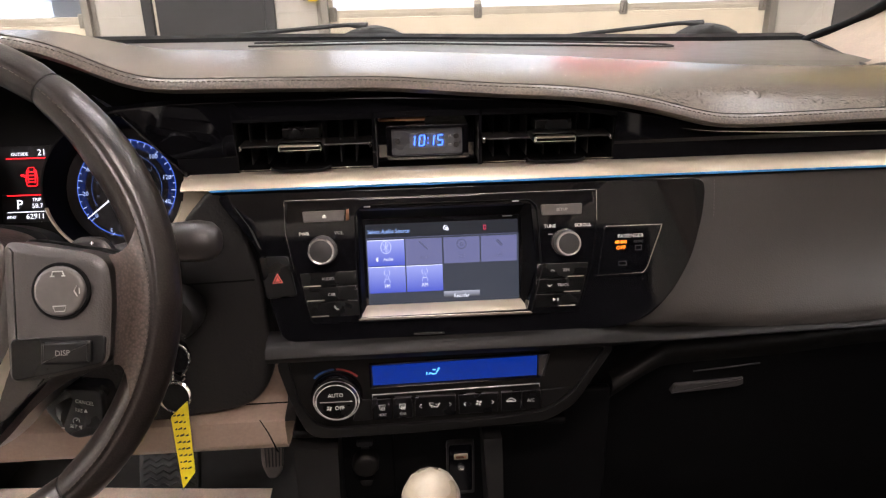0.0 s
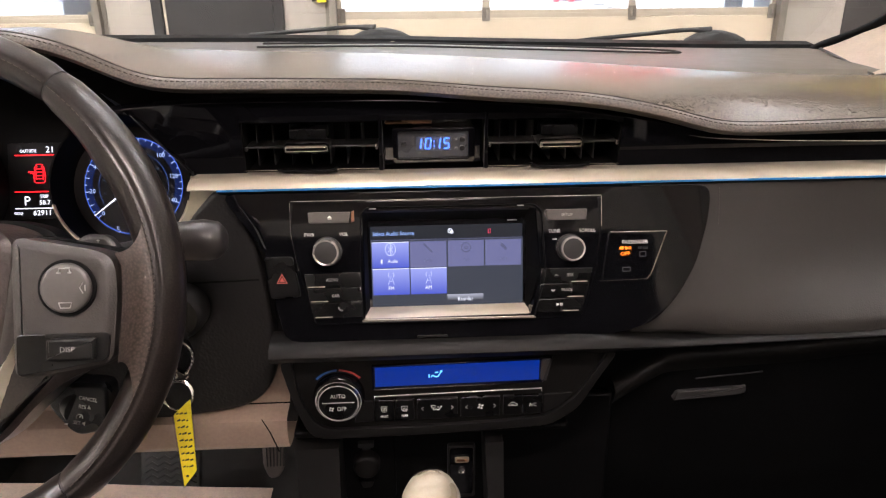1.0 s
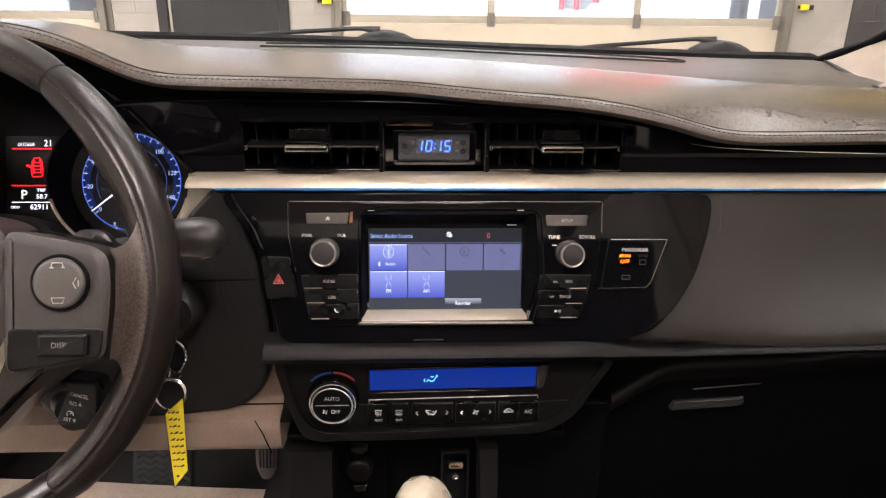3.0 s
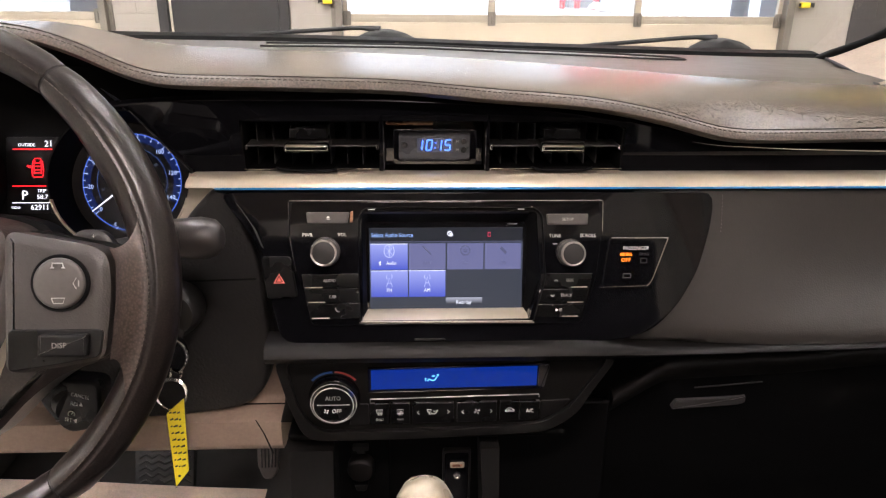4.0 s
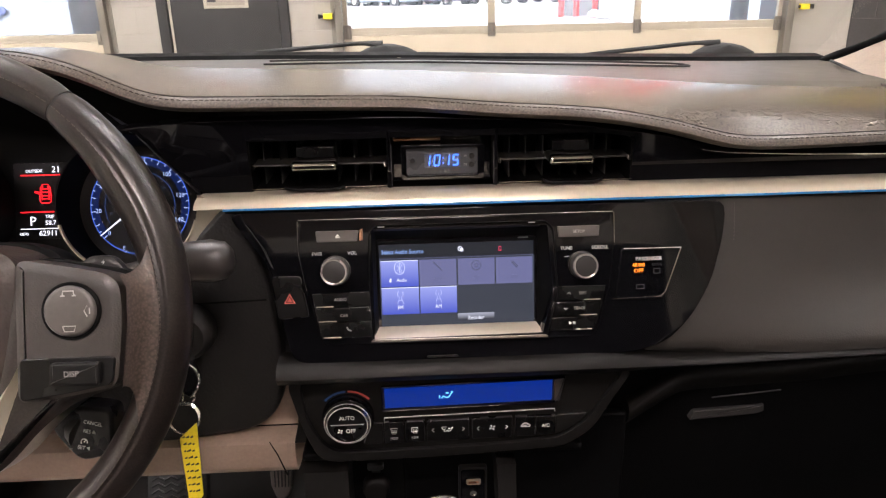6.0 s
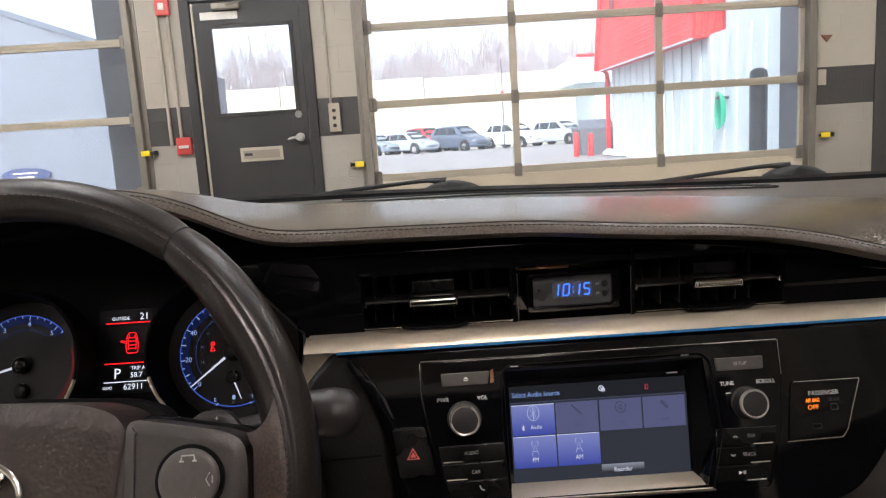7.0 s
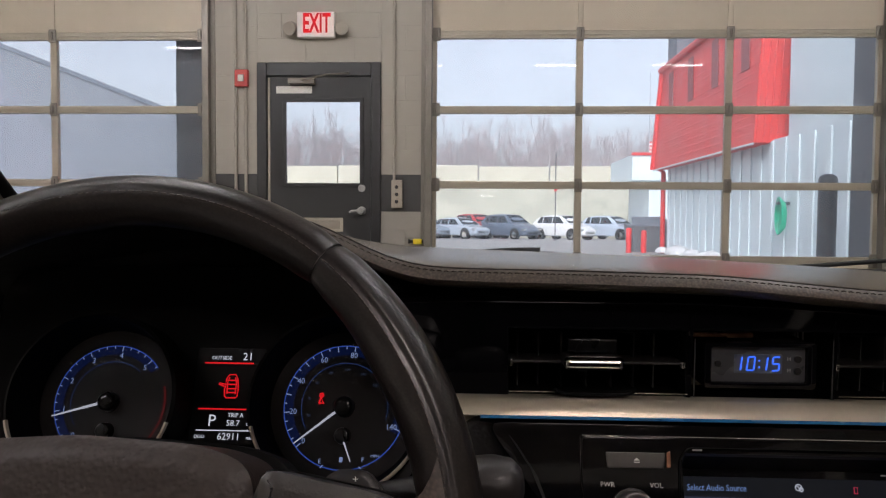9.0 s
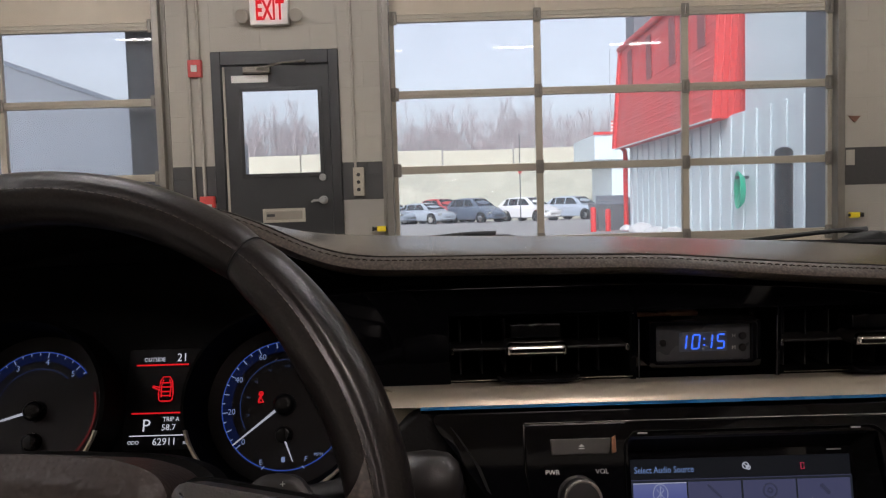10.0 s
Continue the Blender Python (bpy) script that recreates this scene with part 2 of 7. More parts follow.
def clear(name, tint=(1, 1, 1), rough=0.0, gloss=0.5, outdoor_haze=0.0):
    """Thin window glass: mostly clear, with a sheen that grows at a slant."""
    m = bpy.data.materials.new(name)
    m.use_nodes = True
    n, l = m.node_tree.nodes, m.node_tree.links
    n.remove(n["Principled BSDF"])
    tr, gl, fr, mx = n.new("ShaderNodeBsdfTransparent"), n.new("ShaderNodeBsdfGlossy"), n.new("ShaderNodeLayerWeight"), n.new("ShaderNodeMixShader")
    tr.inputs[0].default_value = (*tint, 1)
    gl.inputs["Roughness"].default_value = rough
    power, scale = n.new("ShaderNodeMath"), n.new("ShaderNodeMath")
    power.operation, scale.operation = "POWER", "MULTIPLY_ADD"
    power.inputs[1].default_value = 5.0
    scale.inputs[1].default_value, scale.inputs[2].default_value = gloss, 0.02 + 0.05 * gloss
    l.new(fr.outputs["Facing"], power.inputs[0])
    l.new(power.outputs[0], scale.inputs[0])
    l.new(scale.outputs[0], mx.inputs[0])
    l.new(tr.outputs[0], mx.inputs[1])
    l.new(gl.outputs[0], mx.inputs[2])
    # A translucent film in the pane veils the view, in place of outdoor haze.
    if outdoor_haze:
        film, veil, noise, amount = n.new("ShaderNodeBsdfTranslucent"), n.new("ShaderNodeMixShader"), n.new("ShaderNodeTexNoise"), n.new("ShaderNodeMapRange")
        coord = n.new("ShaderNodeTexCoord")
        film.inputs[0].default_value = (0.95, 0.97, 0.98, 1)
        noise.inputs["Scale"].default_value = 2.2
        noise.inputs["Detail"].default_value = 1
        amount.inputs[1].default_value, amount.inputs[2].default_value = 0.3, 0.7
        amount.inputs[3].default_value, amount.inputs[4].default_value = outdoor_haze * 0.75, outdoor_haze * 1.25
        l.new(coord.outputs["Object"], noise.inputs["Vector"])
        l.new(noise.outputs[0], amount.inputs[0])
        l.new(amount.outputs[0], veil.inputs[0])
        l.new(mx.outputs[0], veil.inputs[1])
        l.new(film.outputs[0], veil.inputs[2])
        l.new(veil.outputs[0], n["Material Output"].inputs[0])
    else:
        l.new(mx.outputs[0], n["Material Output"].inputs[0])
    return m


PAD = paint("dash_leatherette", (0.090, 0.075, 0.060), 0.24, spec=0.75, bump=0.17, bump_scale=640, grain=0.32, kind="leather", vary=0.06, rough_vary=0.015, scale=12)
LEDGE = paint("dash_top_plastic", (0.055, 0.048, 0.041), 0.42, bump=0.2, bump_scale=900, rough_vary=0.02, vary=0.06)
SEAM = paint("seam_shadow_thread", (0.016, 0.013, 0.011), 0.7, spec=0.2)
ROLL = paint("roll_leatherette", (0.076, 0.061, 0.048), 0.36, spec=0.6, bump=0.25, bump_scale=640, grain=0.4, kind="leather", vary=0.08, rough_vary=0.02, scale=12)
SKIN = paint("grip_leather", (0.062, 0.046, 0.038), 0.42, spec=0.6, bump=0.2, bump_scale=520, grain=0.4, kind="leather", vary=0.10, rough_vary=0.01, scale=14)
AIRBAG = paint("airbag_vinyl", (0.034, 0.0245, 0.0205), 0.45, spec=0.4, bump=0.4, bump_scale=420, kind="leather", rough_vary=0.02)
RIM = paint("wheel_leather", (0.0130, 0.0096, 0.0084), 0.31, spec=0.54, bump=0.14, bump_scale=620, grain=0.4, kind="leather", vary=0.10, rough_vary=0.008, scale=14)
SOFT = paint("black_plastic", (0.0115, 0.0102, 0.0096), 0.42, bump=0.25, bump_scale=900, rough_vary=0.03)
# Black plastic taken darker, with the footwell's shade in its colour.
DARK = paint("shaded_black_plastic", (0.0026, 0.0026, 0.0029), 0.5, spec=0.14, bump=0.25, bump_scale=900, rough_vary=0.03)
# Near-black that carries the shade of ducts, tray and hood lining.
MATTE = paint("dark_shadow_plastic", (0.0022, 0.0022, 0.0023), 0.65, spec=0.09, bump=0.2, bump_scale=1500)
PIANO = paint("piano_black", (0.0033, 0.0033, 0.0042), 0.045, spec=0.36, coat=0.0, rough_vary=0.01, vary=0.2)
GREY = paint("grey_panel_vinyl", (0.042, 0.038, 0.035), 0.42, bump=0.22, bump_scale=800, kind="leather", vary=0.05, rough_vary=0.02)
TRIMGREY = paint("charcoal_trim", (0.0056, 0.0051, 0.0050), 0.48, spec=0.28, bump=0.15, bump_scale=1400)
LIPGREY = paint("lip_plastic", (0.0055, 0.0049, 0.0046), 0.5, spec=0.2, bump=0.15, bump_scale=900, rough_vary=0.02)
SILVER = paint("satin_silver", (0.56, 0.50, 0.395), 0.34, metal=0.45, rough_vary=0.02, vary=0.06, bump=0.05, bump_scale=2500)
LOUVRE = paint("louvre_plastic", (0.040, 0.039, 0.039), 0.4, bump=0.1, bump_scale=1500)
CHROME = paint("chrome", (0.8, 0.78, 0.74), 0.14, rough_vary=0.02, metal=1.0, vary=0.05)
# Half-diffuse chrome, its bright reflections put into the base colour.
BRIGHT = paint("chrome_glint_trim", (0.72, 0.71, 0.69), 0.26, metal=0.5, vary=0.08, rough_vary=0.04)
BLUELINE = paint("blue_accent", (0.02, 0.16, 0.38), 0.25, coat=0.6)
GREIGE = paint("greige_plastic", (0.27, 0.198, 0.155), 0.5, bump=0.2, bump_scale=900)
BEIGE = paint("beige_pillar_cloth", (0.50, 0.425, 0.34), 0.8, bump=0.3, bump_scale=1800)
PAPER = paint("paper_mat", (0.86, 0.70, 0.58), 0.7, bump=0.3, bump_scale=60)
CARPET = paint("carpet", (0.022, 0.02, 0.018), 0.95, bump=0.8, bump_scale=700)
RUBBER = paint("rubber", (0.012, 0.012, 0.012), 0.6, bump=0.2, bump_scale=900)
BUTTON = paint("button_black", (0.0030, 0.0030, 0.0032), 0.28, spec=0.35, vary=0.2, bump=0.1, bump_scale=1500)
BUTTONGREY = paint("button_grey", (0.070, 0.064, 0.059), 0.4, bump=0.1, bump_scale=1500)
PRINT = paint("white_print", (0.75, 0.75, 0.72), 0.5)
PRINTDIM = paint("grey_print", (0.36, 0.35, 0.34), 0.5)
PRINTRED = paint("red_print", (0.26, 0.035, 0.03), 0.5)
PRINTBLUE = paint("blue_print", (0.015, 0.06, 0.19), 0.5)
COPPER = paint("copper_tint", (0.35, 0.17, 0.10), 0.3, metal=0.7)
CREAM = paint("cream_knob", (0.27, 0.235, 0.175), 0.3, coat=0.3)
TAG = paint("yellow_tag", (0.85, 0.68, 0.02), 0.4)
INK = paint("ink", (0.03, 0.03, 0.03), 0.6)
GLASS = clear("window_glass", (0.95, 0.96, 0.97), 0.0, 0.05, outdoor_haze=0.10)
TINTED = clear("side_glass", (0.72, 0.76, 0.74), 0.0, 0.2)
SHIELD = clear("windscreen_glass", (0.95, 0.97, 0.96), 0.0, 0.15)
BLOCK = paint("cream_block_paint", (0.395, 0.358, 0.298), 0.55, vary=0.05, scale=3, bump=0.3, bump_scale=120)
BAND = paint("dark_grey_band", (0.045, 0.042, 0.04), 0.5, vary=0.1, scale=5, bump=0.2, bump_scale=120)
LOWER = paint("grey_beige_block", (0.33, 0.30, 0.26), 0.55, vary=0.06, scale=4, bump=0.3, bump_scale=120)
STEEL = paint("door_steel_dark", (0.021, 0.020, 0.020), 0.4, vary=0.15, scale=6, bump=0.05, bump_scale=200)
ALU = paint("cream_aluminium", (0.42, 0.37, 0.29), 0.45, metal=0.1, vary=0.08, scale=6)
PANEL = paint("cream_steel_panel", (0.51, 0.44, 0.335), 0.45, vary=0.06, scale=5, bump=0.1, bump_scale=150)
TRACK = paint("galvanised_track", (0.22, 0.20, 0.17), 0.4, metal=0.5, vary=0.15, scale=10)
CONCRETE = paint("concrete_floor", (0.30, 0.28, 0.25), 0.5, vary=0.15, scale=2, bump=0.2, bump_scale=40)
CEIL = paint("white_ceiling", (0.6, 0.58, 0.54), 0.7, vary=0.05, scale=2)
WHITE = paint("white_plastic", (0.75, 0.73, 0.68), 0.45)
YELLOW = paint("yellow_box", (0.85, 0.65, 0.02), 0.4)
REDBOX = paint("red_box", (0.55, 0.06, 0.05), 0.4)
TUBE = lamp("light_tube", (1.0, 0.94, 0.88), 178.0)
ROOFFILL = lamp("roof_fill_lens", (1.0, 0.86, 0.74), 76.0)
REARFILL = lamp("rear_fill_lens", (1.0, 0.86, 0.74), 22.0)


# ---- the garage ----
WY = 6.15


def block_wall(name, label, x0, x1, z0, z1, y, material):
    """Painted block courses with recessed joints."""
    bm = B()
    ch, cw = 0.203, 0.406
    z, row = z0, 0
    while z < z1 - 0.01:
        zt = min(z1, z + ch)
        x = x0 - (0.203 if row % 2 else 0)
        while x < x1 - 0.01:
            a, b = max(x0, x), min(x1, x + cw)
            if b - a > 0.02:
                g = 0.003
                d = 0.0016
                vs = [(a, y, z), (b, y, z), (b, y, zt), (a, y, zt)]
                ws = [(a + g, y - d, z + g), (b - g, y - d, z + g), (b - g, y - d, zt - g), (a + g, y - d, zt - g)]
                loft(bm, [vs, ws], closed=True)
                bm.faces.new([bm.verts.new(p) for p in ws])
            x += cw
        z, row = zt, row + 1
    box(bm, x0, x1, y + 0.001, y + 0.25, z0, z1)
    return solid(name, bm, material, label, "wall", kind="structure", smooth=False)


def wall_piece(x0, x1, tall=5.2):
    block_wall("wall_north", "grey-beige painted block wall below the dark band", x0, x1, 0, 0.96, WY, LOWER)
    block_wall("wall_north", "dark grey painted band on the block wall", x0, x1, 0.96, 1.265, WY, BAND)
    block_wall("wall_north", "cream painted concrete block wall", x0, x1, 1.265, tall, WY, BLOCK)


wall_piece(-2.36, -1.986)
wall_piece(-0.956, -0.60)
block_wall("wall_north", "cream painted concrete block wall over the door", -1.986, -0.956, 2.18, 5.2, WY, BLOCK)
wall_piece(3.14, 3.64)
block_wall("wall_north", "dark grey painted pier beside the garage door", 3.64, 6.0, 0, 5.2, WY - 0.01, BAND)
block_wall("wall_north", "cream painted lintel over the garage door", -0.60, 3.14, 3.66, 5.2, WY, BLOCK)
block_wall("wall_north", "cream painted lintel over the garage door", -6.39, -2.36, 3.66, 5.2, WY, BLOCK)
wall_piece(-8.0, -6.39)

floor = solid("floor", box(B(), -8, 6, -9, 6.4, -0.2, 0.0), CONCRETE, "grey concrete garage floor", "floor", kind="structure")
solid("ceiling", box(B(), -8, 6, -9, 6.4, 5.2, 5.4), CEIL, "white garage ceiling", "ceiling", kind="structure")
solid("wall_south", box(B(), -8, 6, -9.2, -9, 0, 5.2), BLOCK, "cream painted back wall of the garage", "wall", kind="structure")
solid("wall_west", box(B(), -8.2, -8, -9, 6.4, 0, 5.2), BLOCK, "cream painted side wall of the garage", "wall", kind="structure")
solid("wall_east", box(B(), 6, 6.2, -9, 6.4, 0, 5.2), BLOCK, "cream painted side wall of the garage", "wall", kind="structure")


def ceiling_light(x, y):
    t = thing("ceiling_light", (x, y, 4.6), "long tube ceiling light hung under the garage ceiling", "lamp", "garage ceiling lights")
    part("housing", box(B(), x - 0.62, x + 0.62, y - 0.06, y + 0.06, 4.62, 4.68, 0.01), WHITE, t)
    bm = B()
    for d in (-0.03, 0.03):
        tube(bm, [(x - 0.6, y + d, 4.6), (x + 0.6, y + d, 4.6)], 0.014, 8)
    part("tube", bm, TUBE, t)
    for s in (-0.5, 0.5):
        part("hanger", tube(B(), [(x + s, y, 4.68), (x + s, y, 5.2)], 0.004, 6), TRACK, t)


# The three left rows are extra unseen lights, added for the driver's side.
for lx, row in ((-6.4, (-3.6, -2.0, -0.4, 1.2)), (-4.9, (-3.6, -2.0, -0.4, 1.2)), (-3.4, (-3.6, -2.0, -0.4, 1.2)), (-1.6, (-5.5, -2.0, 1.2, 3.0)), (1.8, (-5.5, -2.0, 1.2, 3.0)), (4.6, (-5.5, -2.0, 1.2, 3.0))):
    for ly in row:
        ceiling_light(lx, ly)


def garage_door(x0, bay, label):
    """A sectional door in three bays, with three glazed sections."""
    x1 = x0 + 3 * bay
    t = thing("garage_door", ((x0 + x1) / 2, WY + 0.05, 0), label, "garage door", "garage doors")
    y0, y1 = WY + 0.02, WY + 0.065
    rails = [0.585, 1.185, 1.80, 2.41]
    cols = [x0 + bay * i for i in range(4)]
    part("bottom_panel", box(B(), x0, x1, y0, y1, 0.02, 0.555, 0.006), PANEL, t)
    part("bottom_seal", box(B(), x0, x1, y0 + 0.01, y1 - 0.01, 0.0, 0.02, 0.004), RUBBER, t)
    for i, z in enumerate((2.44, 3.05)):
        part("top_panel", box(B(), x0, x1, y0, y1, z, z + 0.60, 0.006), PANEL, t)
        for c in cols[1:3]:
            part("panel_rib", box(B(), c - 0.02, c + 0.02, y0 - 0.012, y0, z + 0.02, z + 0.58, 0.004), PANEL, t)
    for z in rails:
        bm = B()
        box(bm, x0, x1, y0, y1, z - 0.03, z + 0.03, 0.004)
        box(bm, x0, x1, y0 - 0.008, y0, z - 0.004, z + 0.004)
        part("rail", bm, ALU, t)
    for za, zb in zip(rails, rails[1:]):
        for i, c in enumerate(cols):
            h = 0.035 if i in (0, 3) else 0.028
            a, b = max(x0, c - h), min(x1, c + h)
            part("stile", box(B(), a, b, y0, y1, za + 0.03, zb - 0.03, 0.004), ALU, t)
        for a, b in zip(cols, cols[1:]):
            p = part("pane", box(B(), a + 0.02, b - 0.02, y0 + 0.018, y0 + 0.024, za + 0.02, zb - 0.02), GLASS, t)
            p.visible_shadow = False
    for z in rails:
        for c in cols:
            w = 0.032
            a, b = (c - w, c + w) if c not in (x0, cols[3]) else ((c, c + 2 * w) if c == x0 else (c - 2 * w, c))
            bm = box(B(), a, b, y0 - 0.016, y0 - 0.008, z - 0.055, z + 0.055, 0.006)
            tube(bm, [((a + b) / 2, y0 - 0.025, z - 0.03), ((a + b) / 2, y0 - 0.025, z + 0.03)], 0.009, 8)
            part("hinge", bm, TRACK, t)
    for c, s in ((x0, -1), (x1, 1)):
        bm = B()
        box(bm, min(c, c + s * 0.055), max(c, c + s * 0.055), WY - 0.07, WY + 0.02, 0, 3.6, 0.004)
        box(bm, min(c + s * 0.02, c + s * 0.09), max(c + s * 0.02, c + s * 0.09), WY - 0.012, WY - 0.002, 0, 3.6)
        part("track", bm, TRACK, t, "galvanised vertical track")
    return t


garage_door(-0.535, 1.2, "cream sectional garage door with three rows of clear panes")
garage_door(-6.33, 1.30, "cream sectional garage door beside the exit")

# personnel door
d = thing("door_1", (-1.47, WY, 0), "dark grey steel exit door with a window, closed", "door", kind="structure")
bm = B()
box(bm, -1.986, -1.905, WY - 0.03, WY + 0.15, 0, 2.18, 0.006)
box(bm, -1.037, -0.956, WY - 0.03, WY + 0.15, 0, 2.18, 0.006)
box(bm, -1.905, -1.037, WY - 0.03, WY + 0.15, 2.07, 2.18, 0.006)
part("door_frame", bm, STEEL, d)
bm = B()
gx0, gx1, gz0, gz1 = -1.755, -1.12, 1.18, 1.87
LX0, LX1 = -1.90, -1.042
for a in ((LX0, gx0, 0.01, 2.065), (gx1, LX1, 0.01, 2.065), (gx0, gx1, 0.01, gz0), (gx0, gx1, gz1, 2.065)):
    box(bm, a[0], a[1], WY + 0.0, WY + 0.045, a[2], a[3])
leaf = part("door_leaf", bm, STEEL, d)
bm = B()
for a in ((gx0 - 0.02, gx0 + 0.012, gz0 - 0.02, gz1 + 0.02), (gx1 - 0.012, gx1 + 0.02, gz0 - 0.02, gz1 + 0.02), (gx0, gx1, gz0 - 0.02, gz0 + 0.012), (gx0, gx1, gz1 - 0.012, gz1 + 0.02)):
    box(bm, a[0], a[1], WY - 0.012, WY, a[2], a[3], 0.004)
part("window_frame", bm, STEEL, d)
pn = part("pane", box(B(), gx0, gx1, WY + 0.018, WY + 0.024, gz0, gz1), GLASS, d)
pn.visible_shadow = False
part("edge_guard", box(B(), LX0, LX0 + 0.02, WY - 0.008, WY, 0.02, 2.06, 0.003), ALU, d, "worn bright edge strip")
part("name_plate", box(B(), -1.83, -1.53, WY - 0.004, WY, 1.93, 1.99, 0.002), WHITE, d, "blank cream plate")
bm = box(B(), -1.62, -1.27, WY - 0.010, WY, 0.79, 0.905, 0.004)
part("mail_slot", bm, ALU, d, "brass-coloured letter slot frame")
part("slot_flap", box(B(), -1.595, -1.295, WY - 0.014, WY - 0.010, 0.813, 0.882, 0.002), paint("tan_flap", (0.27, 0.235, 0.19), 0.5), d)
part("slot_mark", box(B(), -1.585, -1.52, WY - 0.0155, WY - 0.0141, 0.838, 0.860), STEEL, d)
bm = spin(B(), (-1.115, WY, 0.965), (0, -1, 0), [(0, 0.035), (0.012, 0.035), (0.014, 0.02), (0.04, 0.018), (0.05, 0.03), (0.07, 0.03), (0.078, 0.02)])
tube(bm, [(-1.115, WY - 0.055, 0.965), (-1.19, WY - 0.06, 0.96), (-1.21, WY - 0.06, 0.95)], [0.013, 0.011, 0.008])
SATIN = paint("satin_steel", (0.38, 0.37, 0.35), 0.45, metal=0.6)
part("door_handle", bm, SATIN, d)
part("deadbolt", spin(B(), (-1.115, WY, 1.15), (0, -1, 0), [(0, 0.03), (0.015, 0.03), (0.02, 0.025)]), SATIN, d)
bm = box(B(), -1.72, -1.50, WY - 0.06, WY - 0.0, 2.0, 2.05, 0.008)
tube(bm, [(-1.6, WY - 0.07, 2.03), (-1.38, WY - 0.17, 2.05), (-1.22, WY - 0.04, 2.09)], 0.009, 6)
part("door_closer", bm, TRACK, d)

# exit sign
t = thing("exit_sign", (-1.5, WY, 2.49), "white box exit sign with red glowing letters and two lamp heads", "sign")
part("housing", box(B(), -1.643, -1.333, WY - 0.06, WY - 0.004, 2.375, 2.582, 0.008), WHITE, t)
EXITRED = lamp("exit_red", (1.0, 0.006, 0.010), 2.2)
lettering("exit_letters", "EXIT", 0.155, Plane(WY - 0.061), -1.480, 2.482, EXITRED, t, stretch=0.52, bold=0.006)
for s in (-1, 1):
    x = -1.488 + s * 0.20
    bm = spin(B(), (x, WY - 0.03, 2.46), (s * 0.3, -0.9, -0.3), [(-0.03, 0.02), (0, 0.05), (0.05, 0.055), (0.055, 0.045)], 20)
    tube(bm, [(x - s * 0.06, WY - 0.03, 2.46), (x, WY - 0.03, 2.46)], 0.012)
    part("lamp_head", bm, paint("lamp_head_grey", (0.40, 0.36, 0.30), 0.5), t)

# fire alarm and pull station
t = thing("fire_alarm", (-2.11, WY, 2.05), "red wall fire alarm with a white strobe", "alarm")
part("housing", box(B(), -2.165, -2.055, WY - 0.05, WY - 0.004, 1.98, 2.12, 0.008), REDBOX, t)
part("strobe", box(B(), -2.135, -2.085, WY - 0.065, WY - 0.05, 2.02, 2.075, 0.006), WHITE, t, "clear white strobe")
t = thing("pull_station", (-2.07, WY, 0.95), "red fire pull station on the wall", "alarm")
part("housing", box(B(), -2.12, -2.0, WY - 0.05, WY - 0.004, 0.88, 1.02, 0.008), REDBOX, t)
part("pull_handle", box(B(), -2.10, -2.02, WY - 0.062, WY - 0.05, 0.93, 0.955, 0.003), WHITE, t)
for x, z0 in ((-2.165, 0.96), (-2.08, 1.02)):
    bm = tube(B(), [(x, WY - 0.018, z0), (x, WY - 0.018, 5.2)], 0.0135, 8)
    for z in (1.6, 2.9, 4.2):
        box(bm, x - 0.03, x + 0.03, WY - 0.008, WY - 0.003, z - 0.012, z + 0.012)
    solid("conduit", bm, BLOCK, "cream painted conduit on the block wall", "pipe")
bm = tube(B(), [(-0.845, WY - 0.02, 1.2), (-0.845, WY - 0.02, 5.2)], 0.011, 8)
solid("conduit", bm, BLOCK, "cream painted conduit beside the door", "pipe")
t = thing("door_control", (-0.82, WY, 1.1), "grey garage door push button box", "switch")
part("housing", box(B(), -0.865, -0.775, WY - 0.05, WY - 0.004, 0.99, 1.22, 0.006), ALU, t)
for z in (1.04, 1.10, 1.16):
    part("push_button", spin(B(), (-0.82, WY - 0.05, z), (0, -1, 0), [(0, 0.015), (0.008, 0.015), (0.01, 0.012)], 16), SOFT, t)


def photo_eye(x, z, s):
    t = thing("photo_eye", (x, WY, z), "small yellow safety sensor on a bracket by the garage door", "sensor", "safety sensors")
    part("housing", box(B(), x - 0.036, x + 0.036, WY - 0.085, WY - 0.035, z - 0.022, z + 0.022, 0.006), YELLOW, t)
    part("lens", spin(B(), (x + s * 0.036, WY - 0.06, z), (s, 0, 0), [(0, 0.014), (0.006, 0.014), (0.008, 0.011)], 14), SOFT, t)
    bm = box(B(), min(x - s * 0.030, x - s * 0.075), max(x - s * 0.030, x - s * 0.075), WY - 0.07, WY - 0.05, z - 0.012, z + 0.012, 0.003)
    box(bm, x - s * 0.070 - 0.006, x - s * 0.070 + 0.006, WY - 0.07, WY - 0.003, z - 0.018, z + 0.018)
    part("bracket", bm, SOFT, t)


photo_eye(-0.645, 0.716, 1)
photo_eye(3.205, 0.714, -1)
photo_eye(-2.367, 0.909, -1)

t = thing("wall_clip", (3.182, WY, 1.521), "small rusty triangular clip screwed to the wall", "clip")
part("plate", slab(B(), Plane(WY - 0.008), [(3.182, 1.521), (3.280, 1.518), (3.230, 1.465)], -0.004, 0.012, 0.003), paint("rusty_clip", (0.16, 0.065, 0.035), 0.6), t)
solid("trim", box(B(), 3.164, 3.235, WY - 0.010, WY - 0.002, 1.121, 1.246, 0.001), BLOCK, "cream painted strip beside the door track", "trim", kind="structure")
t = thing("wall_disc", (4.12, WY, 2.78), "large yellow round sign with a grey rim on the dark pier", "sign")
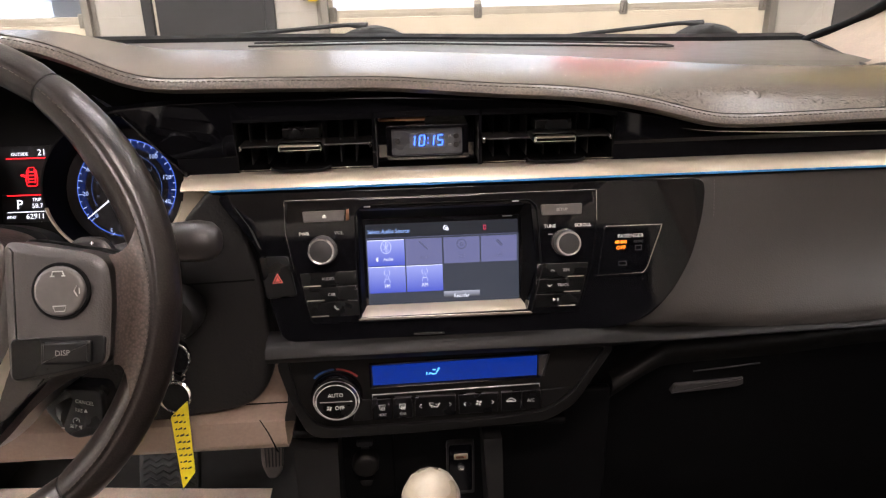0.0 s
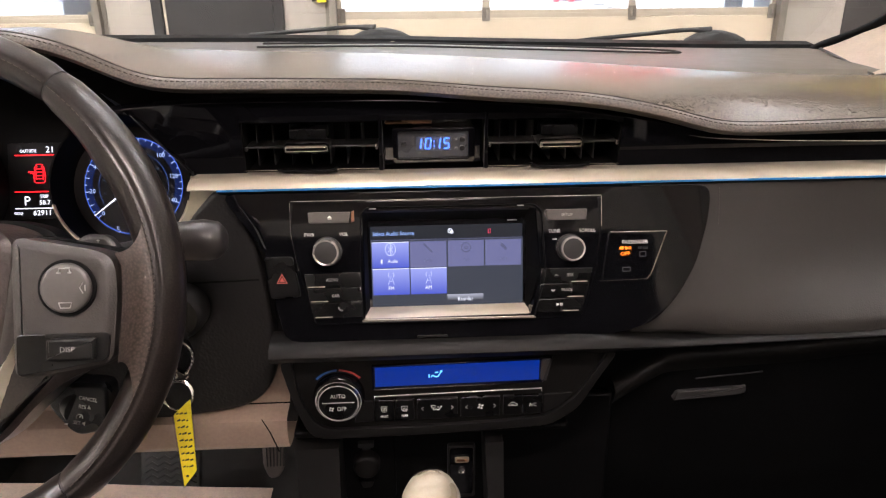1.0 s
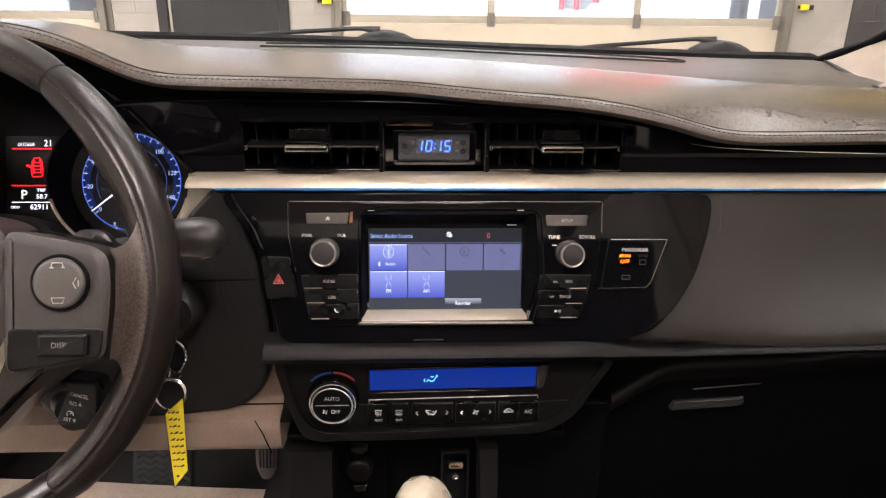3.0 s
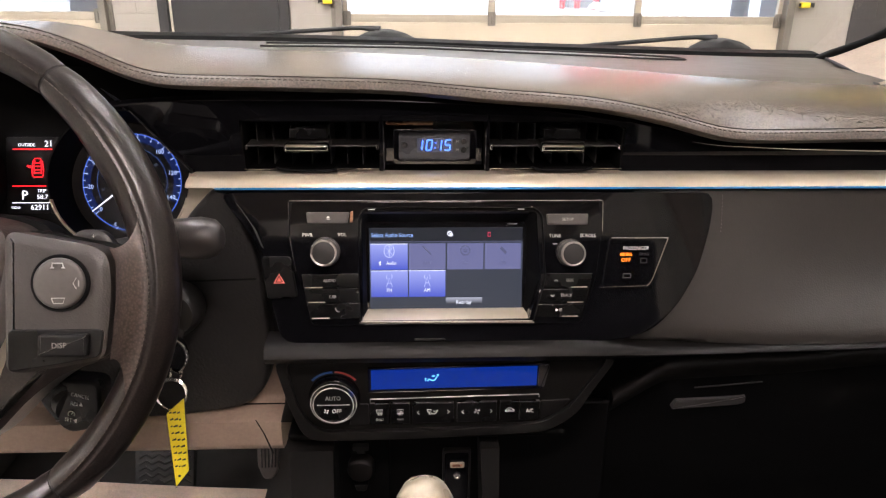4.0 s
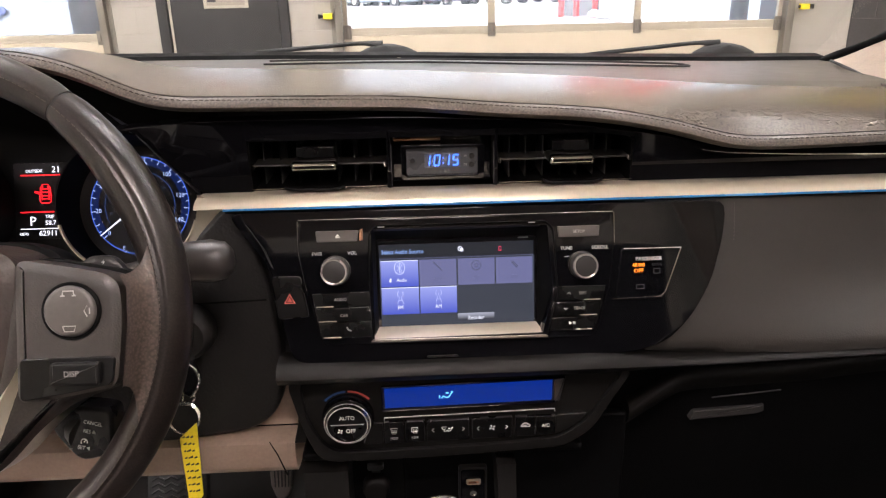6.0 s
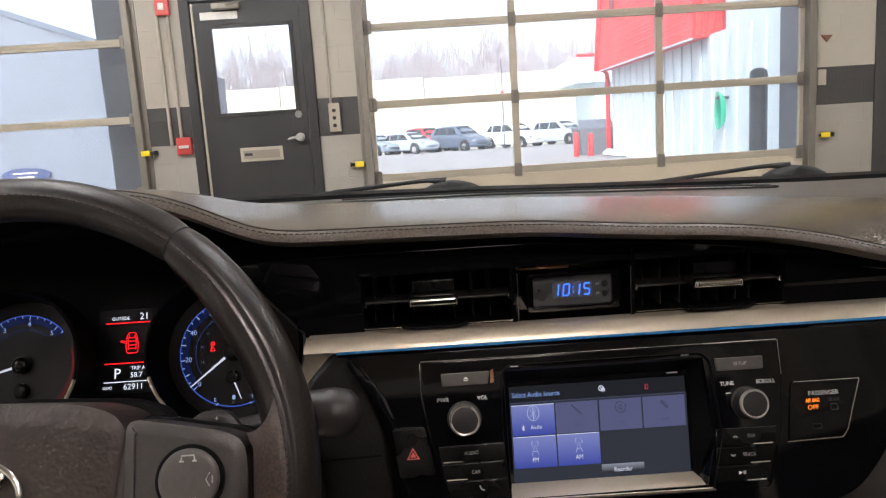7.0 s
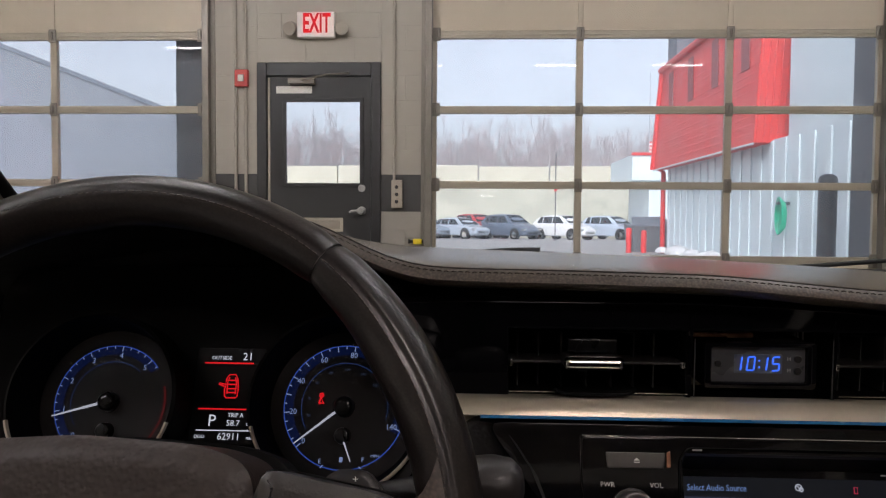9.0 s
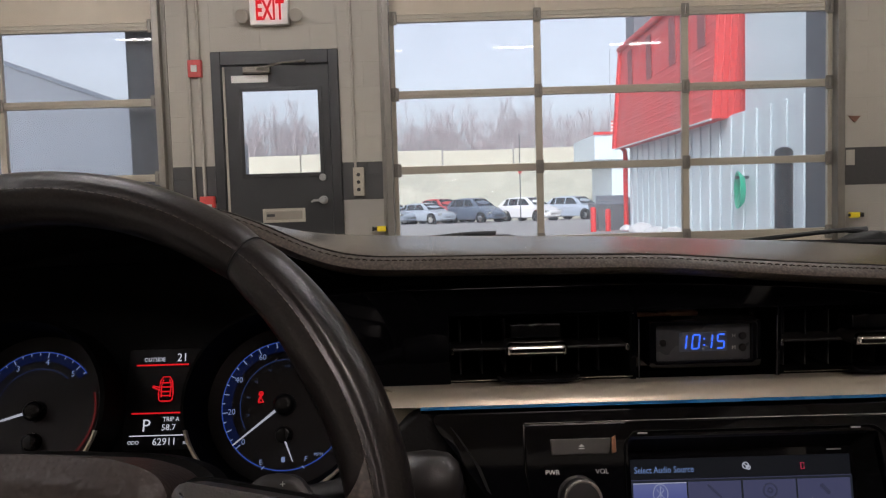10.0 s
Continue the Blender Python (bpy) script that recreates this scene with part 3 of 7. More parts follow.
part("disc", spin(B(), (4.12, WY - 0.012, 2.78), (0, -1, 0), [(0, 0.60), (0.03, 0.60), (0.034, 0.595)], 64), paint("dull_yellow_sign", (0.36, 0.29, 0.02), 0.5, vary=0.08, scale=6), t)
part("inner_mark", spin(B(), (4.12, WY - 0.047, 2.78), (0, -1, 0), [(0, 0.26), (0.003, 0.26), (0.004, 0.255)], 40), paint("brown_mark", (0.24, 0.11, 0.015), 0.5), t)
bm = B()
rings = [[Vector((4.12 + r * math.cos(a), WY - 0.012 - w, 2.78 + r * math.sin(a))) for r, w in ((0.655, 0), (0.655, 0.05), (0.60, 0.05), (0.60, 0.0))] for a in (2 * math.pi * k / 64 for k in range(65))]
loft(bm, rings)
part("rim", bm, TRACK, t)


# ---- outside ----
ASPHALT = paint("wet_lot", (0.30, 0.29, 0.28), 0.7, vary=0.2, scale=0.4, bump=0.3, bump_scale=20)
GRASS = paint("pale_winter_grass", (0.42, 0.41, 0.33), 0.9, vary=0.25, scale=0.5, bump=0.4, bump_scale=8)
BARRIER = paint("concrete_barrier", (0.50, 0.475, 0.385), 0.8, vary=0.10, scale=0.6)
# Bark paler than its own colour, with the distance haze mixed in.
HAZEBARK = paint("hazed_branches", (0.38, 0.335, 0.345), 0.9, vary=0.3, scale=1.0)
REDMETAL = paint("red_metal_siding", (0.62, 0.035, 0.03), 0.45, vary=0.06, scale=1.5)
REDTRIM = paint("red_trim", (0.6, 0.03, 0.03), 0.4)
PALEMETAL = paint("pale_blue_metal", (0.60, 0.68, 0.71), 0.45, vary=0.05, scale=1.0)
BLUEWALL = paint("blue_grey_metal_wall", (0.145, 0.165, 0.195), 0.5, vary=0.05, scale=1.5)
DARKCOL = paint("dark_column", (0.05, 0.055, 0.065), 0.5)
COLUMN = paint("grey_pilaster", (0.13, 0.14, 0.16), 0.5, scale=4)
SNOW = paint("old_snow", (0.58, 0.58, 0.58), 0.8, bump=0.5, bump_scale=5)
CARGLASS = paint("car_glass_dark", (0.02, 0.025, 0.03), 0.08, coat=0.5)

# one sheet of ground: level at the garage, falling slightly to the lot, then on to the horizon
bm = B()
prof = [(6.4, -0.01), (9, -0.02), (40, -0.36), (55, -0.54), (60, 3.4), (63, 3.7), (90, 4.3), (300, 6), (2500, 6)]
xs = [-2500, -400, -120, -60, -30, -15, 0, 15, 30, 60, 120, 400, 2500]
loft(bm, [[(x, y, z) for x in xs] for y, z in prof[:4]])
solid("road", bm, ASPHALT, "pale wet asphalt car park outside the garage", "road", kind="structure")
bm = B()
loft(bm, [[(x, y, z) for x in xs] for y, z in prof[3:]])
solid("ground", bm, GRASS, "pale winter grass embankment beyond the car park", "ground", kind="structure")

t = thing("barrier_wall", (0, 62, 3.7), "long pale concrete barrier along the top of the embankment", "wall", kind="structure")
for i in range(-14, 15):
    part("wall_panel", box(B(), i * 6.0 + 0.05, i * 6.0 + 5.95, 61.8, 62.2, 3.5, 5.35 + 0.05 * ((i * 7) % 3 - 1), 0.05), BARRIER, t)


def woods():
    """A far wood of bare trees: tapered stems with forked limbs and twigs."""
    rnd = random.Random(4)
    verts, faces = [], []

    def limb(p, q, r0, r1):
        d = (q - p).normalized()
        u = d.orthogonal().normalized()
        v = d.cross(u)
        k = len(verts)
        for c, r in ((p, r0), (q, r1)):
            for a in (0, 2.094, 4.189):
                verts.append(c + r * (math.cos(a) * u + math.sin(a) * v))
        for i in range(3):
            j = (i + 1) % 3
            faces.append((k + i, k + j, k + 3 + j, k + 3 + i))

    def grow(p, d, length, r, depth):
        q = p + d * length
        limb(p, q, r, r * 0.65)
        if depth == 0:
            return
        for _ in range(rnd.choice((2, 3, 3)) if depth > 1 else 4):
            e = (d + Vector((rnd.uniform(-0.55, 0.55), rnd.uniform(-0.55, 0.55), rnd.uniform(0.0, 0.6)))).normalized()
            grow(p + d * length * rnd.uniform(0.55, 1.0), e, length * rnd.uniform(0.5, 0.8), r * 0.6, depth - 1)

    for i in range(850):
        x, y = rnd.uniform(-48, 40), rnd.uniform(70, 105)
        h = rnd.uniform(1.7, 3.5)
        grow(Vector((x, y, 4.0)), Vector((rnd.uniform(-0.08, 0.08), 0, 1)).normalized(), h, rnd.uniform(0.035, 0.085), 4)
    me = bpy.data.meshes.new("bare_trees")
    me.from_pydata(verts, [], faces)
    me.materials.append(HAZEBARK)
    tagged(new("bare_trees", me), "bare brown winter trees behind the barrier", "trees", kind="stuff")


woods()

# red building with a pale ribbed base
RX, RY0, RY1 = 6.05, 12.4, 24.0
t = thing("red_building", (RX, 16, 0), "pale blue ribbed metal building with a red overhanging upper storey", "building")
part("wall", box(B(), RX, RX + 12, RY0, RY1, -0.2, 2.6), PALEMETAL, t)
part("upper_wall", box(B(), RX, RX + 12, RY0, 15.0, 2.6, 5.6), PALEMETAL, t)
y = RY0 + 0.15
while y < RY1 - 0.2:
    part("wall_rib", box(B(), RX - 0.045, RX, y, y + 0.22, -0.2, 2.58, 0.022), PALEMETAL, t)
    y += 0.62
bm = B()
za, zb, xa, xb = 2.54, 5.70, 5.64, 5.84
ya = 15.75
loft(bm, [[(xa, ya, za), (xa, RY1 + 0.3, za), (xb, RY1 + 0.1, zb), (xb, ya + 0.1, zb)], [(RX + 0.4, ya, za), (RX + 0.4, RY1 + 0.3, za), (RX + 0.9, RY1, zb), (RX + 0.9, ya + 0.1, zb)]], closed=True, caps=True)
red = part("mansard", bm, REDMETAL, t, "red metal mansard panel")


def on_red(y, z, w=0.0):
    s = (z - za) / (zb - za)
    return Vector((xa + (xb - xa) * s - w, y, z))


for k in range(1, 17):
    z = za + (zb - za) * k / 17
    bm = B()
    loft(bm, [[on_red(ya + 0.0, z, 0.0), on_red(ya, z, 0.009), on_red(ya, z + 0.03, 0.008), on_red(ya, z + 0.06, 0)], [on_red(RY1 + 0.25, z, 0), on_red(RY1 + 0.25, z, 0.009), on_red(RY1 + 0.25, z + 0.03, 0.008), on_red(RY1 + 0.25, z + 0.06, 0)]], closed=True, caps=True)
    part("siding_seam", bm, REDMETAL, red)
for k in range(5):
    part("end_rib", tube(B(), [on_red(ya - 0.004, za + 0.03) + Vector((0.06 + 0.14 * k, 0, 0)), on_red(ya + 0.096, zb - 0.03) + Vector((0.06 + 0.14 * k, 0, 0))], 0.018, 6), REDMETAL, red)
for yw in (16.3, 18.35, 20.4, 22.4):
    bm = B()
    dy = 0.016 * yw
    loft(bm, [[on_red(yw, 4.2, w), on_red(yw + 0.48, 4.2, w), on_red(yw + 0.48 + dy, 5.45, w), on_red(yw + dy, 5.45, w)] for w in (0.03, -0.1)], closed=True, caps=True)
    part("slot_window", bm, paint("dark_red_recess", (0.22, 0.03, 0.03), 0.5), t, "narrow dark slot window")
part("corner_trim", tube(B(), [(xa - 0.02, RY1 + 0.35, za), (xb - 0.02, RY1 + 0.15, zb)], 0.09, 8), REDTRIM, t)
part("roof_edge", tube(B(), [(xb - 0.05, ya, zb + 0.02), (xb - 0.05, RY1 + 0.2, zb + 0.02)], 0.1, 8), REDTRIM, t)
part("eave_trim", tube(B(), [(xa - 0.01, ya, za - 0.02), (xa - 0.01, RY1 + 0.3, za - 0.02)], 0.025, 8), PALEMETAL, t)
part("downpipe", tube(B(), [(xa - 0.03, RY1 + 0.3, 2.7), (RX - 0.1, RY1 + 0.25, 2.45), (RX - 0.1, RY1 + 0.25, -0.2)], 0.08, 8), REDTRIM, t, "red downpipe")
part("roof_stack", box(B(), 5.95, 7.05, 23.0, 24.0, 5.2, 7.4, 0.02), COLUMN, t)

t = thing("garden_hose", (RX, 14.9, 1), "coil of green garden hose hung on the pale wall", "hose")
bm = B()
for k in range(5):
    r = 0.13 + 0.012 * k
    tube(bm, [(RX - 0.10 - 0.025 * k, 14.9 + r * 0.9 * math.cos(a), 1.0 + 2.1 * r * math.sin(a)) for a in (2 * math.pi * j / 24 for j in range(25))], 0.014, 6)
part("coil", bm, paint("green_hose", (0.02, 0.42, 0.25), 0.4), t)
part("bracket", box(B(), RX - 0.24, RX, 14.85, 14.95, 1.22, 1.28), DARKCOL, t)


def bollard(x, y, h, r, material, label):
    bm = spin(B(), (x, y, -0.3), (0, 0, 1), [(0, r), (h + 0.3 - r * 0.6, r), (h + 0.3 - r * 0.25, r * 0.85), (h + 0.3, r * 0.4)], 20)
    solid("bollard", bm, material, label, "bollard", "bollards")


bollard(3.225, 7.35, 1.36, 0.085, DARKCOL, "dark bollard outside the garage door")
bollard(-2.72 - 0.25, 7.35, 0.62, 0.085, DARKCOL, "dark bollard outside the garage door")
bollard(4.85, 24.2, 0.64, 0.09, REDTRIM, "red bollard by the red building")
bollard(5.36, 24.3, 0.56, 0.09, REDTRIM, "red bollard by the red building")
solid("exterior_pilaster", box(B(), 3.26, 3.6, 6.42, 7.0, -0.1, 4, 0.01), COLUMN, "dark metal pilaster outside the garage door", "column")
solid("exterior_pilaster", box(B(), -2.79, -2.40, 6.42, 7.0, -0.1, 4, 0.01), COLUMN, "dark metal pilaster outside the garage door", "column")
t = thing("dumpster", (5.8, 25.5, -0.22), "dark grey dumpster beside the red downpipe", "dumpster")
bm = B()
loft(bm, [[(5.22, 25, -0.22), (6.45, 25, -0.22), (6.45, 26.3, -0.22), (5.22, 26.3, -0.22)], [(5.12, 24.9, 0.66), (6.5, 24.9, 0.66), (6.5, 26.4, 0.76), (5.12, 26.4, 0.76)]], closed=True, caps=True)
part("body", bm, paint("grey_dumpster", (0.14, 0.145, 0.155), 0.55), t)
bm = B()
loft(bm, [[(5.10, 24.88, 0.66), (6.5, 24.88, 0.66), (6.5, 26.4, 0.96), (5.40, 26.4, 0.96)], [(5.10, 24.88, 0.71), (6.5, 24.88, 0.71), (6.5, 26.4, 1.01), (5.40, 26.4, 1.01)]], closed=True, caps=True)
part("lid", bm, COLUMN, t)
rnd = random.Random(8)
for k, (x, y, s) in enumerate(((6.0, 22.0, 0.5), (5.9, 20.2, 0.4), (5.9, 18.7, 0.45), (5.85, 17.6, 0.3), (5.9, 23.4, 0.3))):
    bm = B()
    bmesh.ops.create_icosphere(bm, subdivisions=3, radius=1)
    for v in bm.verts:
        v.co = Vector((x - 0.15 + v.co.x * s * 0.7, y + v.co.y * s * 1.4, -0.12 + max(0, v.co.z) * s * 0.55)) + 0.1 * s * noise.noise_vector(v.co * 3 + Vector((k, 0, 0)))
    solid("snow_heap", bm, SNOW, "small heap of old snow along the wall", "snow", "snow heaps")

# low pale canopy and flag beyond the red building
t = thing("canopy_building", (8, 46, 0), "low pale flat-roofed building beyond the car park", "building")
part("wall", box(B(), 10.6, 18, 46, 52, -0.4, 3.3), PALEMETAL, t)
part("roof", box(B(), 9.4, 18.5, 45.4, 52.5, 3.3, 4.9, 0.05), PALEMETAL, t)
part("roof_edge", box(B(), 9.35, 18.6, 45.3, 45.4, 4.85, 5.02), REDTRIM, t)
STEELPOLE = paint("dull_steel_pole", (0.35, 0.37, 0.40), 0.6)
t = thing("flagpole", (12.2, 53, 0), "thin flagpole with a striped flag", "flagpole")
part("pole", tube(B(), [(12.2, 53, -0.3), (12.2, 53, 11.5)], [0.05, 0.025], 6), STEELPOLE, t)
fl = part("flag", box(B(), 12.2, 12.5, 52.98, 53.02, 5.6, 6.5), REDTRIM, t, "limp striped flag")
for k in range(3):
    part("flag_stripe", box(B(), 12.2, 12.504, 52.97, 53.03, 5.72 + 0.26 * k, 5.85 + 0.26 * k), WHITE, fl)
t = thing("sign_post", (4.7, 45, 0), "thin dark sign post with a small red plate", "sign")
part("post", tube(B(), [(4.7, 45, -0.42), (4.7, 45, 5.0)], 0.032, 6), DARKCOL, t)
part("plate", box(B(), 4.6, 4.8, 44.93, 44.97, 2.6, 3.1), REDTRIM, t)

# building across the side yard, seen through the other garage door
t = thing("blue_building", (-16, 20, 0), "blue-grey metal building with a sloping roofline", "building")
bm = B()
loft(bm, [[(-30, 19, -0.3), (-8.0, 19, -0.3), (-8.0, 19, 3.52), (-16, 19, 6.555), (-30, 19, 11.86)], [(-30, 30, -0.3), (-8.0, 30, -0.3), (-8.0, 30, 3.52), (-16, 30, 6.555), (-30, 30, 11.86)]], closed=True, caps=True)
part("wall", bm, BLUEWALL, t)
for k in range(30):
    x = -8.2 - 0.75 * k
    part("wall_rib", box(B(), x - 0.05, x, 18.996, 19.0, -0.3, 3.45 + (-8.0 - x) * 0.379), BLUEWALL, t)
part("roof_trim", tube(B(), [(-7.9, 18.97, 3.50), (-16, 18.97, 6.555), (-30, 18.97, 11.86)], 0.014, 6), BLUEWALL, t)
t = thing("wall_sign", (-10.35, 18.95, 0.5), "dark blue oval sign low on the blue-grey building", "sign")
bm = B()
loft(bm, [[(-10.35 + 0.62 * math.cos(a), 18.95 - w, 0.48 + 0.18 * math.sin(a)) for a in (2 * math.pi * k / 28 for k in range(28))] for w in (0, 0.05)], closed=True, caps=True)
part("plate", bm, paint("dark_blue_sign", (0.02, 0.035, 0.12), 0.4), t)
for k in range(2):
    part("bar", box(B(), -10.65 + 0.1 * k, -10.05 - 0.1 * k, 18.885, 18.9, 0.51 - 0.1 * k, 0.545 - 0.1 * k), WHITE, t)


LOT = -0.50


def parked_car(x, y, turn, colour, tall, name, label):
    """A parked car from body, glasshouse, wheels and lamps; nose towards -y before the turn."""
    t = thing(name, (x, y, LOT), label, "car", "parked cars")
    body = paint(name + "_paint", colour, 0.3, coat=0.8, vary=0.03)
    hoodz, roofz = 0.95 * tall / 1.5, tall
    m = Matrix.Translation((x, y, LOT)) @ Matrix.Rotation(radians(turn), 4, "Z")

    def placed(label_, bm, material, parent=t):
        bmesh.ops.transform(bm, matrix=m, verts=bm.verts)
        return part(label_, bm, material, parent)

    top = [(-2.28, 0.60), (-2.2, 0.70), (-2.0, 0.78), (-1.6, hoodz - 0.09), (-1.0, hoodz), (0.0, hoodz + 0.03), (1.2, hoodz + 0.07), (1.9, hoodz + 0.06), (2.15, hoodz - 0.02), (2.25, 0.7)]
    wide = [(-2.28, 0.50), (-2.2, 0.68), (-2.0, 0.80), (-1.5, 0.875), (-0.8, 0.90), (1.2, 0.90), (1.9, 0.85), (2.15, 0.76), (2.25, 0.62)]
    rings = []
    for yy in np.concatenate([np.linspace(-2.28, -1.9, 7), np.linspace(-1.7, 1.7, 12), np.linspace(1.9, 2.25, 6)]):
        z1, w, z0 = along(top, yy), along(wide, yy), 0.24 + 0.10 * max(0.0, abs(yy) - 1.9) / 0.35
        half = [(0.80 * w, z0), (0.95 * w, z0 + 0.06), (0.985 * w, z0 + 0.35 * (z1 - z0)), (w, z0 + 0.66 * (z1 - z0)), (0.975 * w, z0 + 0.86 * (z1 - z0)), (0.90 * w, z1 - 0.02), (0.70 * w, z1 + 0.012), (0.35 * w, z1 + 0.03)]
        rings.append([(-u, yy, v) for u, v in half] + [(u, yy, v) for u, v in reversed(half)])
    placed("body", loft(B(), rings, closed=True, caps=True), body)
    roof = [(-1.12, hoodz - 0.02), (-0.75, hoodz + 0.27 * (roofz - hoodz) / 0.55), (-0.35, roofz - 0.11), (-0.1, roofz - 0.03), (0.35, roofz), (1.0, roofz - 0.02), (1.5, roofz - 0.08), (1.8, roofz - 0.22), (2.12, hoodz + 0.04)]
    rings = []
    for yy in np.concatenate([np.linspace(-1.12, 0.1, 10), np.linspace(0.3, 1.5, 6), np.linspace(1.6, 2.12, 6)]):
        z1, z0 = along(roof, yy), hoodz - 0.03
        lean = 0.20 * (z1 - z0) / (roofz - z0)
        half = [(0.845, z0), (0.845 - lean * 0.85, z0 + 0.86 * (z1 - z0)), (0.80 - lean, z1 - 0.02), (0.62 - lean * 0.6, z1), (0.25, z1 + 0.015)]
        rings.append([(-u, yy, v) for u, v in half] + [(u, yy, v) for u, v in reversed(half)])
    cabin = placed("cabin", loft(B(), rings, closed=True, caps=True), body)

    def side(sx, yy, k):
        """A point on the cabin's side, at share k of the window's height."""
        z = hoodz + 0.05 + k * (roofz - hoodz - 0.17)
        return (sx * (0.850 - 0.20 * 0.98 * (z - hoodz + 0.03) / (roofz - hoodz + 0.03) + 0.012), yy, z)

    for sx in (-1, 1):
        for lo0, lo1, hi0, hi1 in ((-0.72, 0.34, -0.18, 0.32), (0.42, 1.20, 0.40, 1.16), (1.28, 1.72, 1.24, 1.46)):
            q = [side(sx, lo0, 0), side(sx, lo1, 0), side(sx, hi1, 1), side(sx, hi0, 1)]
            placed("side_window", loft(B(), [[(u, v, w_) for u, v, w_ in q], [(u - sx * 0.03, v, w_) for u, v, w_ in q]], closed=True, caps=True), CARGLASS, cabin)
    q = [(-0.70, -1.03, hoodz + 0.07), (0.70, -1.03, hoodz + 0.07), (0.56, -0.34, roofz - 0.085), (-0.56, -0.34, roofz - 0.085)]
    placed("windscreen", loft(B(), [[(u, v - 0.02, w_ + 0.02) for u, v, w_ in q], [(u, v + 0.04, w_ - 0.04) for u, v, w_ in q]], closed=True, caps=True), CARGLASS, cabin)
    for sx in (-1, 1):
        for yy in (-1.4, 1.4):
            bm = spin(B(), (sx * 0.72, yy, 0.33), (sx, 0, 0), [(0, 0.33), (0.18, 0.33), (0.2, 0.28), (0.2, 0.2)], 20)
            bmesh.ops.transform(bm, matrix=m, verts=bm.verts)
            wh = part("wheel", bm, RUBBER, t)
            placed("wheel_arch", spin(B(), (sx * 0.70, yy, 0.37), (sx, 0, 0), [(0, 0.42), (0.207, 0.42), (0.208, 0.34)], 24), RUBBER)
            bm = spin(B(), (sx * 0.915, yy, 0.33), (sx, 0, 0), [(0, 0.21), (0.015, 0.2), (0.02, 0.05)], 16)
            bmesh.ops.transform(bm, matrix=m, verts=bm.verts)
            part("rim", bm, CHROME, wh)
        bm = box(B(), sx * 0.68 - 0.16, sx * 0.68 + 0.16, -2.2, -2.05, 0.62, 0.76, 0.03)
        bmesh.ops.transform(bm, matrix=m, verts=bm.verts)
        part("headlight", bm, CHROME, t)
    bm = box(B(), -0.45, 0.45, -2.28, -2.18, 0.38, 0.58, 0.03)
    bmesh.ops.transform(bm, matrix=m, verts=bm.verts)
    part("grille", bm, SOFT, t)


# Dark car paints are lifted towards grey-blue to hold the haze.
parked_car(-3.7, 51, 40, (0.25, 0.30, 0.36), 1.45, "parked_sedan", "blue-grey sedan parked outside")
parked_car(-1.2, 50, 42, (0.36, 0.41, 0.47), 1.47, "parked_sedan", "pale grey sedan parked outside")
parked_car(-0.1, 54, 35, (0.45, 0.03, 0.03), 1.75, "parked_hatchback", "red car behind the row of parked cars")
parked_car(2.15, 50, 40, (0.10, 0.125, 0.17), 1.72, "parked_suv", "dark sport utility car parked outside, paint lifted for haze")
parked_car(5.85, 50, 42, (0.75, 0.75, 0.75), 1.68, "parked_suv", "white sport utility car parked outside")
parked_car(9.25, 51, 42, (0.42, 0.48, 0.56), 1.66, "parked_suv", "pale blue sport utility car parked outside")


# ---- the car: shell ----
body = thing("car_cabin", (0, 0.3, 0.12), "dark car cabin shell with beige pillars and a clear windscreen", "car interior")
part("floor_pan", box(B(), -0.74, 0.74, -1.5, 1.4, 0.06, 0.12), CARPET, body)
part("firewall", box(B(), -0.78, 0.78, 1.34, 1.40, 0.06, 0.80), MATTE, body)
# Unseen dark block behind the camera; keeps reflections in the black trim dark.
part("rear_blocker", box(B(), -0.74, 0.74, -0.92, -0.86, 0.06, 1.09, 0.02), MATTE, body)
part("kick_panel", box(B(), -0.79, -0.72, 0.90, 1.36, 0.06, 0.86, 0.02), SOFT, body)
part("door_sill", box(B(), -0.80, -0.70, -0.8, 0.80, 0.06, 0.22, 0.02), SOFT, body)
part("door_panel", box(B(), 0.745, 0.79, -0.8, 0.95, 0.06, 0.86, 0.02), SOFT, body)
for s in (-1, 1):
    part("roof_rail", tube(B(), [(s * 0.60, 0.42, 1.30), (s * 0.62, -0.5, 1.34), (s * 0.60, -1.5, 1.25)], 0.04, 8), BEIGE, body)
    part("rear_pillar", tube(B(), [(s * 0.74, -0.45, 0.9), (s * 0.64, -0.5, 1.33)], 0.05, 8), BEIGE, body)

RIGHTLINE = [(0.745, 1.36, 0.806), (0.725, 1.28, 0.826), (0.721, 1.15, 0.866), (0.71, 1.0, 0.935), (0.69, 0.8, 1.05), (0.60, 0.41, 1.29)]
LEFTLINE = [(-0.71, 1.36, 0.800), (-0.69, 1.2, 0.830), (-0.685, 1.08, 0.862), (-0.678, 0.97, 0.907), (-0.68, 0.896, 0.967), (-0.66, 0.7, 1.10), (-0.60, 0.41, 1.29)]
